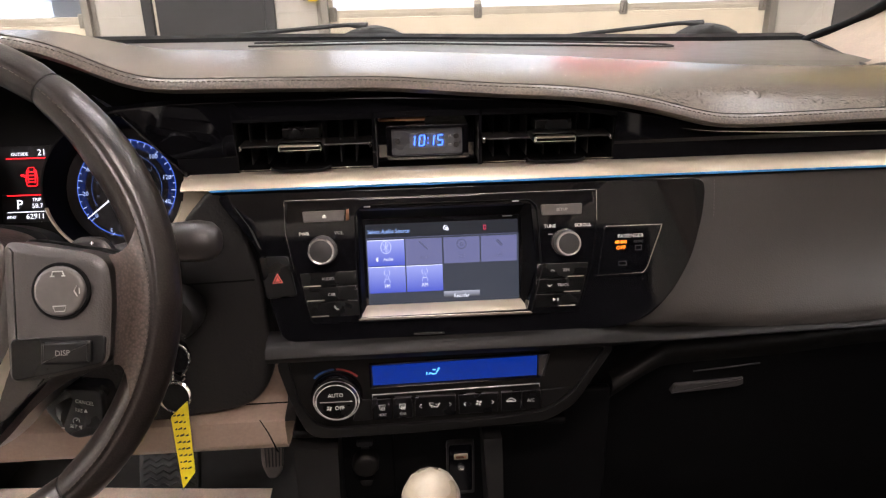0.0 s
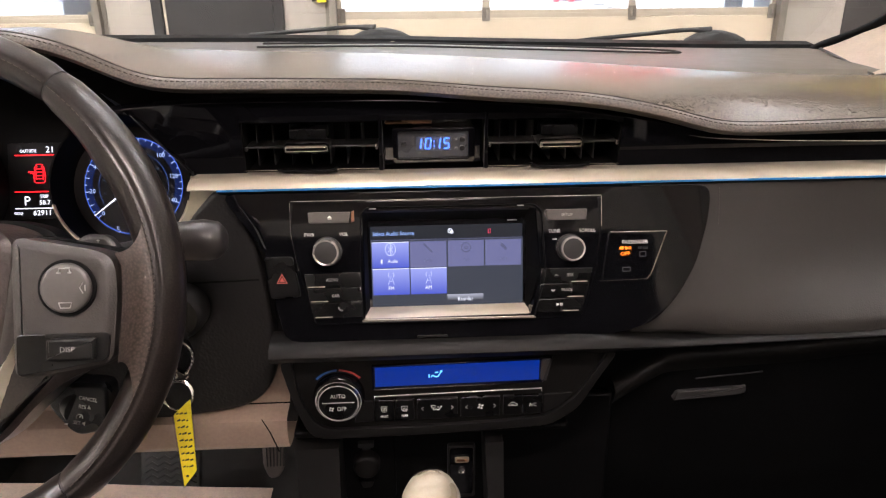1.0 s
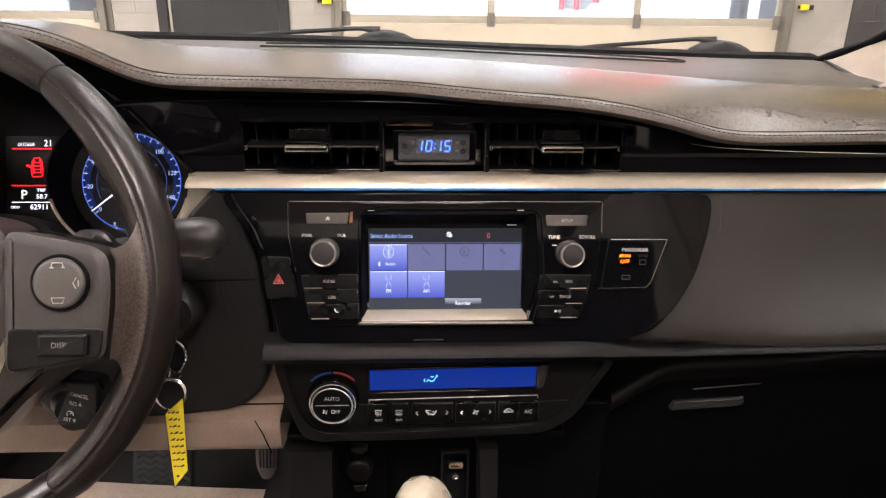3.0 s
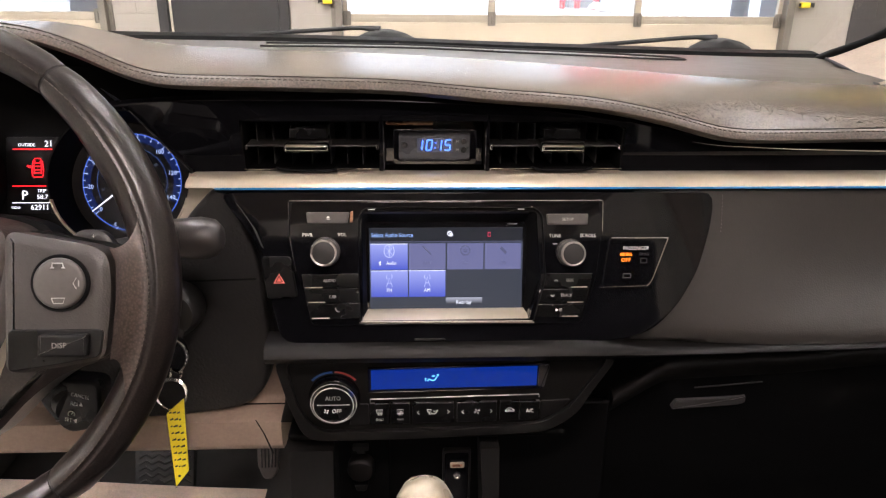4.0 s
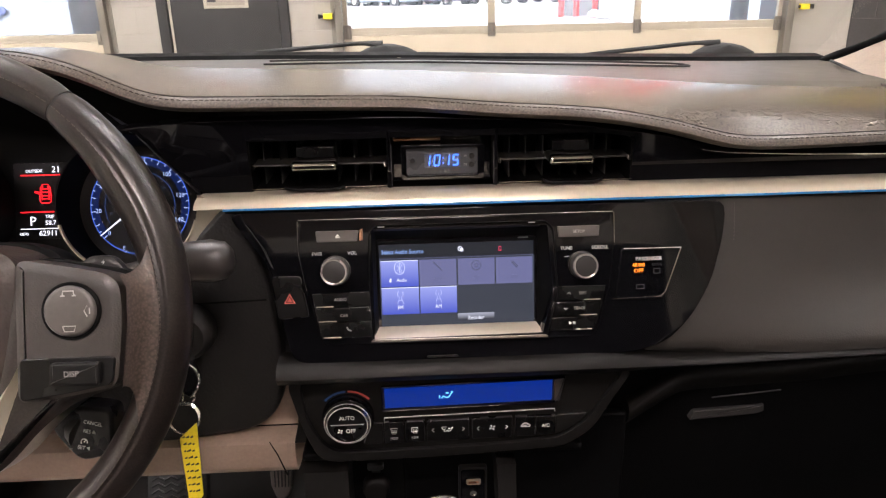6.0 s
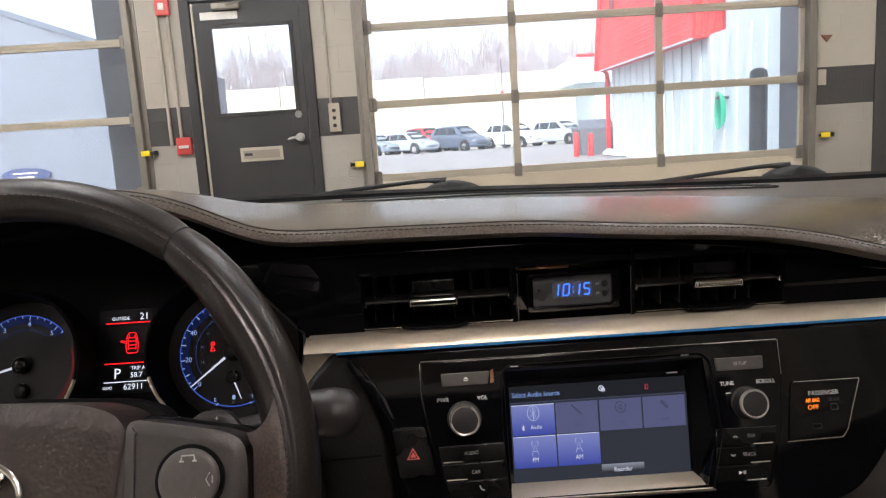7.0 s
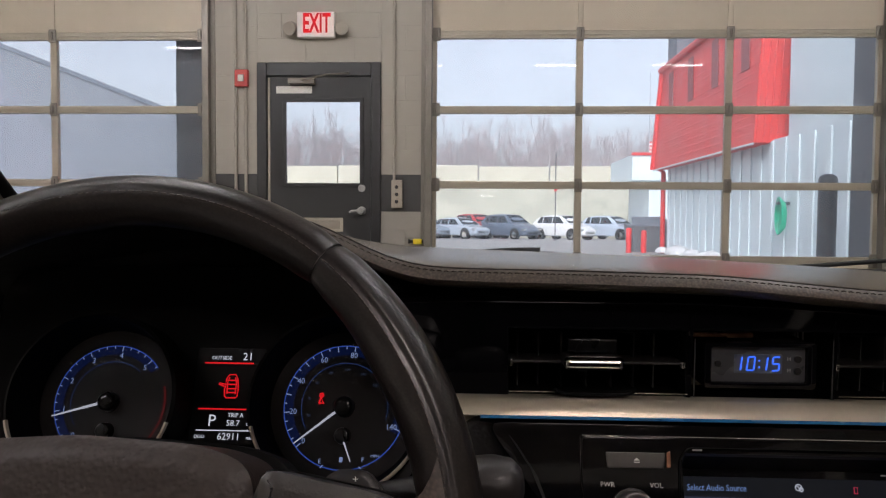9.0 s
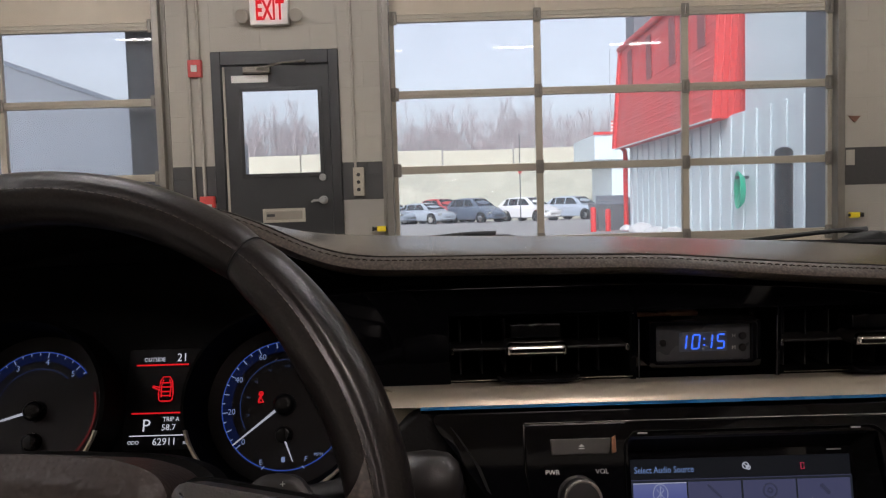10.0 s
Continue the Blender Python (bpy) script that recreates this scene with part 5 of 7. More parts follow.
part("release_slot", slab(B(), STACK, rrect(0.0050, 0.0320, 0.6545, 0.6562, 0.0006, 2), -0.002, 0.0004, 0.0003), TRIMGREY, dash, "narrow charcoal slot low on the panel")

# passenger side
bm = B()
rows = []
for x in np.linspace(0.20, 0.74, 40):
    k = max(0.0, (x - 0.25) / 0.5)
    zb = 0.640 - 0.008 * math.sin(min(1, k * 2) * math.pi) + 0.012 * k
    row = []
    for s in np.linspace(0, 1, 14):
        z = 0.7775 + (zb - 0.7775) * s
        y = STACK.y0 + STACK.slope * (z - STACK.z0) + 0.0075 + 0.007 * math.sin(s * math.pi * 1.25) * min(1, k * 3) - 0.004 * max(0.0, (s - 0.6) / 0.4) ** 2 * min(1, k * 5) + 0.014 * max(0, s - 0.90) / 0.10
        row.append((x, y, z))
    row.append((x, row[-1][1] + 0.05, zb - 0.006))
    rows.append(row)
part("passenger_panel", loft(bm, rows), GREY, dash, "soft grey vinyl passenger panel")
bm = B()
for k in range(11):
    z = 0.7745 - 0.0030 * k
    x = 0.2795 - 0.0016 * (k / 15) ** 2
    y = STACK.y0 + STACK.slope * (z - STACK.z0) + 0.0062
    tube(bm, [(x, y, z), (x, y - 0.0006, z - 0.0009), (x, y, z - 0.0018)], 0.0004, 4)
part("panel_stitching", bm, BUTTONGREY, dash, "pale stitches along the panel edge")["kind"] = "stuff"
bm = B()
rows = []
for x in np.linspace(-0.125, 0.74, 80):
    k = min(1.0, max(0.0, (x - 0.15) / 0.10))
    k = k * k * (3 - 2 * k)
    zt, h = 0.654 - 0.012 * k + 0.012 * max(0.0, (x - 0.25) / 0.5), 1 - 0.62 * k
    rows.append([(x, 0.612, zt), (x, 0.592 + 0.006 * k, zt - 0.0005 * h), (x, 0.583 + 0.008 * k, zt - 0.0045 * h), (x, 0.580 + 0.009 * k, zt - 0.011 * h), (x, 0.584 + 0.008 * k, zt - 0.0175 * h), (x, 0.594 + 0.008 * k, zt - 0.0215 * h), (x, 0.64, zt - 0.023 * h)])
part("stack_lip", loft(bm, rows), LIPGREY, dash, "charcoal lip under the centre panel")

GRIP = paint("charcoal_grip", (0.028, 0.026, 0.026), 0.45, bump=0.2, bump_scale=900)
g = thing("glove_box", (0.47, 0.66, 0.5), "black glove box lid with a grey pull handle", "glove box")
bm = B()
rows = []
for x in np.linspace(0.165, 0.74, 24):
    c = max(0, 1 - (x - 0.165) / 0.09)
    rows.append([(x, 0.640 + 0.03 * c, 0.628 - 0.05 * c * c), (x, 0.628 + 0.03 * c, 0.618 - 0.05 * c * c), (x, 0.628 + 0.04 * c, 0.600 - 0.05 * c * c), (x, 0.648 + 0.03 * c, 0.54), (x, 0.672, 0.45), (x, 0.70, 0.34), (x, 0.75, 0.30)])
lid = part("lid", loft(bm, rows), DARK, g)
hb = slab(B(), Plane(0.6405), round_corners([(0.2640, 0.5470), (0.3310, 0.5515), (0.3385, 0.5545), (0.3375, 0.5625), (0.3335, 0.5610), (0.2672, 0.5575)], 0.0016, 3), -0.01, 0.003, 0.0012)
part("pull_handle", hb, GRIP, lid, "charcoal pull handle")
crest = smooth_line([(0.200, 0.634, 0.5700), (0.220, 0.630, 0.5880), (0.240, 0.627, 0.6040), (0.256, 0.626, 0.6105), (0.317, 0.625, 0.6145), (0.373, 0.625, 0.6170), (0.462, 0.625, 0.6240), (0.74, 0.625, 0.6330)], 40)
bm = loft(B(), [[p + Vector((0, 0.012, 0.002)), p + Vector((0, 0.002, 0.0018)), p + Vector((0, -0.003, -0.0008)), p + Vector((0, -0.0055, -0.0050)), p + Vector((0, -0.0050, -0.0120)), p + Vector((0, 0.004, -0.0240))] for p in crest])
part("lid_edge", bm, LIPGREY, lid, "rounded black top edge of the lid")
part("lid_groove", tube(B(), [(0.2820, 0.6330, 0.5755), (0.3490, 0.6320, 0.5815)], 0.0008, 6), GRIP, lid)

# driver's lower panels
COLUMNSIDE = paint("column_side_plastic", (0.0080, 0.0070, 0.0067), 0.5, spec=0.35, bump=0.4, bump_scale=420, kind="leather", rough_vary=0.02)
bm = slab(B(), Plane(0.628, 0.12, 0.7), round_corners([(-0.62, 0.69), (-0.62, 0.62), (-0.32, 0.60), (-0.265, 0.5600), (-0.208, 0.5665), (-0.168, 0.5710), (-0.149, 0.5775), (-0.134, 0.5920), (-0.1260, 0.6150), (-0.1265, 0.66), (-0.1300, 0.70), (-0.138, 0.735), (-0.150, 0.768), (-0.165, 0.785), (-0.196, 0.752), (-0.212, 0.715), (-0.24, 0.69)], 0.014), -0.05, 0.0, 0.005)
part("driver_panel", bm, COLUMNSIDE, dash, "black panel beside the steering column")
part("panel_filler", box(B(), -0.150, -0.100, 0.640, 0.655, 0.585, 0.775), COLUMNSIDE, dash)
part("panel_seam", tube(B(), [(-0.21, 0.6275, 0.6965), (-0.136, 0.6275, 0.6985)], 0.0008, 5), MATTE, dash)
bm = B()
rows = []
for x in np.linspace(-0.74, -0.1195, 20):
    rows.append([(x, 0.67, 0.620), (x, 0.640, 0.616), (x, 0.635, 0.610), (x, 0.633, 0.576), (x, 0.629, 0.5675), (x, 0.610, 0.5660), (x, 0.604, 0.5635), (x, 0.602, 0.5560), (x, 0.604, 0.5390), (x, 0.608, 0.5310), (x, 0.62, 0.5275), (x, 0.66, 0.5245)])
part("knee_panel", loft(bm, rows), GREIGE, dash, "greige lower knee panel")

part("knee_seam", tube(B(), [(-0.300, 0.6285, 0.5672), (-0.1195, 0.6285, 0.5672)], 0.0011, 6), MATTE, dash, "dark joint across the knee panel")
part("knee_notch", loft(B(), [[(-0.1432, 0.6040, 0.5655), (-0.1420, 0.6040, 0.5655)], [(-0.1360, 0.6005, 0.5530), (-0.1346, 0.6005, 0.5530)], [(-0.1300, 0.6030, 0.5290), (-0.1282, 0.6030, 0.5290)]]), MATTE, dash, "dark slanted joint at the end of the knee panel")

# centre console under the climate controls
cs = thing("centre_console", (-0.01, 0.55, 0.3), "black centre console tray between charcoal side bars", "console")
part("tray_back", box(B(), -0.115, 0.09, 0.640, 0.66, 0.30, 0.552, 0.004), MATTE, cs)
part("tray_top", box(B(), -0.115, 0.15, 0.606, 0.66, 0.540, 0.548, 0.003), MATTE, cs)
for a, b, lean in ((-0.1135, -0.072, 0.0), (0.0675, 0.0855, 0.0)):
    bm = B()
    loft(bm, [[(a, 0.598, 0.534), (b, 0.598, 0.534), (b, 0.66, 0.534), (a, 0.66, 0.534)], [(a + 0.004, 0.575, 0.44), (b, 0.575, 0.44), (b, 0.66, 0.44), (a + 0.004, 0.66, 0.44)], [(a + 0.01, 0.50, 0.33), (b, 0.50, 0.33), (b, 0.66, 0.33), (a + 0.01, 0.66, 0.33)]], closed=True, caps=True)
    part("side_bar", bm, TRIMGREY, cs, "charcoal side bar")
part("tunnel", box(B(), -0.10, 0.085, -0.3, 0.60, 0.10, 0.40, 0.03), SOFT, cs)
part("shift_gate", box(B(), -0.06, 0.07, 0.33, 0.53, 0.40, 0.408, 0.004), PIANO, cs)
# Dark sheet added across the gap, standing in for the footwell's shade.
part("shade_cover", box(B(), 0.0850, 0.205, 0.648, 0.66, 0.12, 0.552, 0.004), DARK, cs)
T = Plane(0.638)
sk = part("power_socket", spin(B(), (-0.0490, 0.636, 0.4900), (0, -1, 0), [(0, 0.0135), (0.010, 0.0135), (0.013, 0.0122), (0.0145, 0.0105), (0.0140, 0.004)], 32), LIPGREY, cs, "round rubber power socket cap")
part("cap_tab", slab(B(), T, rrect(-0.0570, -0.0410, 0.5090, 0.5150, 0.002), 0, 0.008, 0.001), RUBBER, sk)
part("cap_strap", slab(B(), T, rrect(-0.0530, -0.0450, 0.4990, 0.5100, 0.002), 0, 0.004, 0.001), RUBBER, sk)
part("pull_lip", slab(B(), T, round_corners([(-0.0570, 0.4690), (-0.0420, 0.4690), (-0.0450, 0.4610), (-0.0540, 0.4610)], 0.002, 3), 0, 0.009, 0.001), TRIMGREY, sk)
part("socket_frame", slab(B(), Plane(0.640), rrect(-0.0735, -0.0200, 0.440, 0.5200, 0.006), -0.002, 0.004, 0.002), MATTE, sk)
ub = part("usb_port", slab(B(), Plane(0.640), rrect(0.0355, 0.0600, 0.4430, 0.5020, 0.003), -0.002, 0.005, 0.001), PIANO, cs, "small panel with a usb port and an aux socket")
part("port_rim", ring(B(), Plane(0.640), rrect(0.0335, 0.0620, 0.4400, 0.5050, 0.003), rrect(0.0355, 0.0600, 0.4430, 0.5020, 0.003), -0.002, 0.006), SOFT, ub)
part("usb_slot", slab(B(), Plane(0.634), rrect(0.0410, 0.0555, 0.4845, 0.4915, 0.0016), 0, 0.0012, 0.0004), CREAM, ub)
part("usb_tongue", slab(B(), Plane(0.6326), rrect(0.0430, 0.0535, 0.4868, 0.4892, 0.0006), 0, 0.0006, 0.0002), COPPER, ub)
part("aux_socket", spin(B(), (0.0482, 0.635, 0.4735), (0, -1, 0), [(0, 0.0036), (0.0016, 0.0036), (0.0016, 0.0022), (0.0004, 0.0020)], 18), CHROME, ub)

gl = thing("gear_lever", (0.0, 0.45, 0.41), "gear lever with a pale cream topped knob", "gear lever")
part("knob", spin(B(), (0.011, 0.437, 0.557), (0, -0.16, 1), [(0, 0.014), (0.02, 0.019), (0.045, 0.0215), (0.06, 0.0205), (0.07, 0.0165), (0.0765, 0.009), (0.078, 0.002)], 36), CREAM, gl, "pale cream knob")
part("stem", tube(B(), [(0.005, 0.46, 0.405), (0.011, 0.437, 0.55)], [0.016, 0.010], 16), SOFT, gl)
part("boot", spin(B(), (0.005, 0.46, 0.405), (0, -0.1, 1), [(0, 0.045), (0.02, 0.035), (0.045, 0.02), (0.06, 0.013)], 24), SOFT, gl)


# ---- car stereo ----
cs2 = thing("car_stereo", (0.035, 0.61, 0.72), "piano black car stereo with a lit touch screen, knobs and buttons", "car stereo")
face = round_corners([(-0.1018, 0.7714), (0.1702, 0.7710), (0.1700, 0.745), (0.166, 0.710), (0.153, 0.668), (-0.0835, 0.668), (-0.0955, 0.710), (-0.1022, 0.745)], 0.004, 3)
part("faceplate", holed(B(), STACK, face, SCREENHOLE, -0.01, 0.0012, 0.0008), PIANO, cs2)
bez_o = round_corners([(-0.0365, 0.7662), (0.1105, 0.7660), (0.1172, 0.7600), (0.1205, 0.7068), (0.1098, 0.6692), (-0.0424, 0.6702), (-0.0434, 0.7234), (-0.0420, 0.7590)], 0.003, 2)
scr = [(-0.0365, 0.7485), (0.1040, 0.7485), (0.1062, 0.7440), (0.1070, 0.7060), (0.1056, 0.6690), (-0.0372, 0.6690), (-0.0376, 0.7234), (-0.0372, 0.7470)]
scr_o = round_corners(scr, 0.001, 2)
part("screen_surround", ring(B(), STACK, bez_o, scr_o, 0.0, 0.0035, SCREEN, 0.0), MATTE, cs2)
part("disc_slot", loft(B(), [[STACK.at(-0.038, 0.7628, 0.0030), STACK.at(-0.038, 0.7612, 0.0)], [STACK.at(0.1055, 0.7626, 0.0030), STACK.at(0.1055, 0.7610, 0.0)]]), TRIMGREY, cs2)
bm = B()
loft(bm, [[STACK.at(-0.0415, 0.6712, 0.0040), STACK.at(0.1092, 0.6702, 0.0040)], [SCREEN.at(0.1050, 0.6695, 0.0006), SCREEN.at(-0.0368, 0.6695, 0.0006)][::-1]])
part("lower_bevel", bm, paint("bevel_silver", (0.62, 0.55, 0.44), 0.42, metal=0.3, vary=0.05), cs2, "bright bevel under the screen")
part("bevel_edge", tube(B(), [STACK.at(-0.0425, 0.6706, 0.0042), STACK.at(0.1100, 0.6696, 0.0042)], 0.0011, 6), CHROME, cs2)
sc = part("screen", slab(B(), SCREEN, scr_o, -0.004, 0.0002, 0.0001), paint("screen_glass", (0.006, 0.006, 0.007), 0.08, coat=0.6), cs2, "lit touch screen with the audio source page")
LCDBG = lamp("lcd_dark", (0.045, 0.053, 0.07), 0.7)
LCDHEAD = lamp("lcd_header", (0.012, 0.014, 0.018), 1.0)
TILE = shaded_lamp("lcd_tile_on", (0.075, 0.11, 0.56), (0.35, 0.40, 0.83), 0.72)
TILEOFF = lamp("lcd_tile_off", (0.125, 0.132, 0.25), 0.9)
LCDWHITE = lamp("lcd_white", (0.9, 0.93, 1.0), 0.95)
LCDICON = lamp("lcd_icon", (0.62, 0.68, 0.95), 0.85)
BUTTONLIT = shaded_lamp("lcd_button", (0.015, 0.015, 0.02), (0.40, 0.42, 0.48), 0.8)
LCDTEXT = lamp("lcd_title", (0.35, 0.55, 1.0), 0.9)
LCDDIM = lamp("lcd_dim", (0.08, 0.085, 0.15), 1.0)
LCDRED = lamp("lcd_red", (0.7, 0.05, 0.1), 1.0)


def lit(name, x0, x1, z0, z1, material, w=0.0006, parent=None):
    bm = B()
    q = [SCREEN.at(x0, z0, w), SCREEN.at(x1, z0, w), SCREEN.at(x1, z1, w), SCREEN.at(x0, z1, w)]
    loft(bm, [q, [p + SCREEN.out * 0.0002 for p in q]], closed=True, caps=True)
    return part(name, bm, material, parent or sc, smooth=False)


lit("page", -0.0348, 0.1035, 0.6695, 0.7312, LCDBG)
lit("header_bar", -0.0348, 0.1028, 0.7312, 0.7436, LCDHEAD)
lit("header_line", -0.0348, 0.1028, 0.7308, 0.7313, LCDDIM, 0.001)
cols4 = [(-0.0338, -0.0004), (0.0006, 0.0336), (0.0350, 0.0678), (0.0690, 0.1019)]
for i, (a, b) in enumerate(cols4):
    lit("source_tile", a, b, 0.7056, 0.7294, TILE if i == 0 else TILEOFF, 0.001)
for a, b in cols4[:2]:
    lit("source_tile", a, b, 0.6806, 0.7050, TILE, 0.001)
for (a, b), z1 in ((cols4[0], 0.7294), (cols4[0], 0.7050), (cols4[1], 0.7050)):
    lit("tile_edge", a, b, z1 - 0.0005, z1 - 0.0001, LCDWHITE, 0.0013)
lit("reorder_button", 0.0340, 0.0672, 0.6735, 0.6796, BUTTONLIT, 0.001)
lettering("title", "Select Audio Source", 0.0041, SCREEN, -0.0328, 0.7370, LCDTEXT, sc, 0.0014, "LEFT", 0.80)
lettering("tile_text", "Audio", 0.0031, SCREEN, -0.0152, 0.7118, LCDWHITE, sc, 0.0018, "CENTER", 0.85)
lettering("tile_text", "FM", 0.0035, SCREEN, -0.0172, 0.6868, LCDWHITE, sc, 0.0018, "CENTER", 0.85)
lettering("tile_text", "AM", 0.0035, SCREEN, 0.0170, 0.6868, LCDWHITE, sc, 0.0018, "CENTER", 0.85)
lettering("tile_text", "Reorder", 0.0038, SCREEN, 0.0505, 0.6752, LCDWHITE, sc, 0.0018, "CENTER", 0.8)
for x, s in ((0.0171, "AUX"), (0.0514, "CD"), (0.0855, "USB")):
    lettering("tile_text", s, 0.0031, SCREEN, x, 0.7118, LCDDIM, sc, 0.0018, "CENTER", 0.85)


def strokes(name, pl, lines, r, material, parent, w=0.001):
    bm = B()
    for line in lines:
        tube(bm, [pl.at(x, z, w) for x, z in line], r, 5)
    return part(name, bm, material, parent)


def arc(cx, cz, r, a0, a1, n=10, sq=1.0):
    return [(cx + r * math.cos(radians(a0 + (a1 - a0) * k / n)), cz + sq * r * math.sin(radians(a0 + (a1 - a0) * k / n))) for k in range(n + 1)]


strokes("wireless_icon", SCREEN, [[(-0.0192, 0.7252), (-0.0148, 0.7202), (-0.0170, 0.7180), (-0.0170, 0.7275), (-0.0148, 0.7250), (-0.0192, 0.7204)], arc(-0.0170, 0.7228, 0.0046, 0, 360, 18, 1.25)], 0.00028, LCDICON, sc, 0.0017)
strokes("wireless_icon", SCREEN, [[(-0.0262, 0.7126), (-0.0244, 0.7106), (-0.0253, 0.7098), (-0.0253, 0.7138), (-0.0244, 0.7128), (-0.0262, 0.7108)]], 0.0003, LCDWHITE, sc, 0.0017)
for cx in (-0.0171, 0.0171):
    strokes("mast_icon", SCREEN, [[(cx - 0.0026, 0.6905), (cx, 0.6985), (cx + 0.0026, 0.6905)], [(cx - 0.0017, 0.6935), (cx + 0.0017, 0.6935)], arc(cx, 0.6992, 0.0026, 130, 230, 6), arc(cx, 0.6992, 0.0026, -50, 50, 6)], 0.00022, LCDICON, sc, 0.0017)
strokes("plug_icon", SCREEN, [[(0.0140, 0.7262), (0.0205, 0.7196)], [(0.0128, 0.7274), (0.0140, 0.7262)]], 0.0008, LCDDIM, sc, 0.0017)
strokes("disc_icon", SCREEN, [arc(0.0514, 0.7230, 0.0042, 0, 360, 20), arc(0.0514, 0.7230, 0.0014, 0, 360, 12)], 0.0006, LCDDIM, sc, 0.0017)
strokes("stick_icon", SCREEN, [[(0.0832, 0.7256), (0.0880, 0.7205)]], 0.0014, LCDDIM, sc, 0.0017)
strokes("mute_icon", SCREEN, [arc(0.0372, 0.7384, 0.0019, 0, 360, 12), [(0.0360, 0.7396), (0.0385, 0.7370)], arc(0.0388, 0.7372, 0.0012, 0, 360, 10)], 0.0004, LCDWHITE, sc, 0.0014)
strokes("battery_icon", SCREEN, [[(0.0717, 0.7355), (0.0737, 0.7355), (0.0737, 0.7392), (0.0717, 0.7392), (0.0717, 0.7355)]], 0.0004, LCDRED, sc, 0.0014)
for x, w in ((-0.031, 0.006), (0.098, 0.006)):
    part("slot_mark", slab(B(), STACK, rrect(x - w / 2, x + w / 2, 0.7642, 0.7652, 0.0003, 1), 0.0034, 0.0038, 0.0001), PRINTDIM, cs2)
part("model_mark", slab(B(), SCREEN, rrect(0.089, 0.098, 0.7462, 0.7470, 0.0003, 1), 0.0002, 0.0006, 0.0001), PRINTDIM, cs2)


def key_button(parent, pl, poly, material, h=0.0022, name="button"):
    return part(name, slab(B(), pl, poly, -0.002, h, 0.0007), material, parent)


bt = key_button(cs2, STACK, round_corners([(-0.0870, 0.7627), (-0.0500, 0.7627), (-0.0518, 0.7537), (-0.0862, 0.7537)], 0.001, 2), BUTTONGREY, 0.003)
part("eject_mark", slab(B(), STACK, [(-0.0700, 0.7580), (-0.0664, 0.7580), (-0.0682, 0.7598)], 0.003, 0.0033, 0.0001), PRINT, bt)
part("eject_bar", slab(B(), STACK, [(-0.0700, 0.7568), (-0.0664, 0.7568), (-0.0664, 0.7574), (-0.0700, 0.7574)], 0.003, 0.0033, 0.0001), PRINT, bt)
part("indicator", slab(B(), STACK, round_corners([(-0.0495, 0.7628), (-0.0470, 0.7640), (-0.0470, 0.7545), (-0.0500, 0.7538)], 0.0006, 2), 0, 0.002, 0.0005), COPPER, cs2)
bt = key_button(cs2, STACK, round_corners([(0.1205, 0.7606), (0.1572, 0.7606), (0.1564, 0.7516), (0.1216, 0.7516)], 0.001, 2), BUTTONGREY, 0.003)
lettering("button_text", "SETUP", 0.0026, STACK, 0.1390, 0.7560, PRINTDIM, bt, 0.0034)


KNOBRING = paint("knob_chrome", (0.42, 0.39, 0.36), 0.26, metal=0.6, vary=0.05)
BEZELDARK = paint("knob_face_plastic", (0.010, 0.0088, 0.0085), 0.42, bump=0.1, bump_scale=1500)


def rotary(x, z, r, parent):
    k = part("knob", spin(B(), STACK.at(x, z, 0.0), STACK.out, [(0, r * 1.12), (0.002, r * 1.12), (0.0022, r), (0.013, r * 0.96), (0.0150, r * 0.90)], 48), SOFT, parent, "round ribbed volume knob")
    part("knob_face", spin(B(), STACK.at(x, z, 0.0150), STACK.out, [(0, r * 0.9), (0.0004, r * 0.72), (0.0006, r * 0.1)], 40), BEZELDARK, k)
    part("knob_ring", loft(B(), [[STACK.at(x + rr * math.cos(a), z + rr / 1.044 * math.sin(a), w) for rr, w in ((r * 0.97, 0.0128), (r * 0.985, 0.0142), (r * 0.90, 0.0156), (r * 0.83, 0.0153))] for a in (2 * math.pi * j / 48 for j in range(49))]), KNOBRING, k, "chrome ring")


rotary(-0.0712, 0.7300, 0.0115, cs2)
rotary(0.1420, 0.7280, 0.0109, cs2)
for s, x, z in (("PWR", -0.0864, 0.7440), ("VOL", -0.0566, 0.7440), ("TUNE", 0.1282, 0.7422), ("SCROLL", 0.1575, 0.7422)):
    lettering("print", s, 0.0030, STACK, x, z, PRINT, cs2, 0.0016, stretch=0.98)
part("tune_mark", slab(B(), STACK, rrect(0.1265, 0.1305, 0.7352, 0.7357, 0.0002, 1), 0.0012, 0.0016, 0.0001), PRINT, cs2)
rowsL = [((-0.0917, 0.7112), (-0.0429, 0.7119), (-0.0430, 0.7003), (-0.0900, 0.6995), "AUDIO", (-0.0677, 0.7061)), ((-0.0897, 0.6988), (-0.0430, 0.6996), (-0.0424, 0.6880), (-0.0878, 0.6872), "CAR", (-0.0653, 0.6927)), ((-0.0874, 0.6865), (-0.0424, 0.6873), (-0.0420, 0.6745), (-0.0843, 0.6738), "", (-0.0626, 0.6811))]
for a, b, c, e, s, at in rowsL:
    bt = key_button(cs2, STACK, [a, b, c, e], BUTTON, 0.0028)
    if s:
        lettering("button_text", s, 0.0027, STACK, at[0], at[1], PRINTDIM, bt, 0.0032, stretch=0.9)
    # Silver strip painted for the highlight on the button's lower edge.
    part("button_line", slab(B(), STACK, rrect(e[0] + 0.001, e[0] + 0.016, e[1] + 0.0006, e[1] + 0.0014, 0.0003, 1), 0.0028, 0.0034, 0.0001), SILVER, bt)
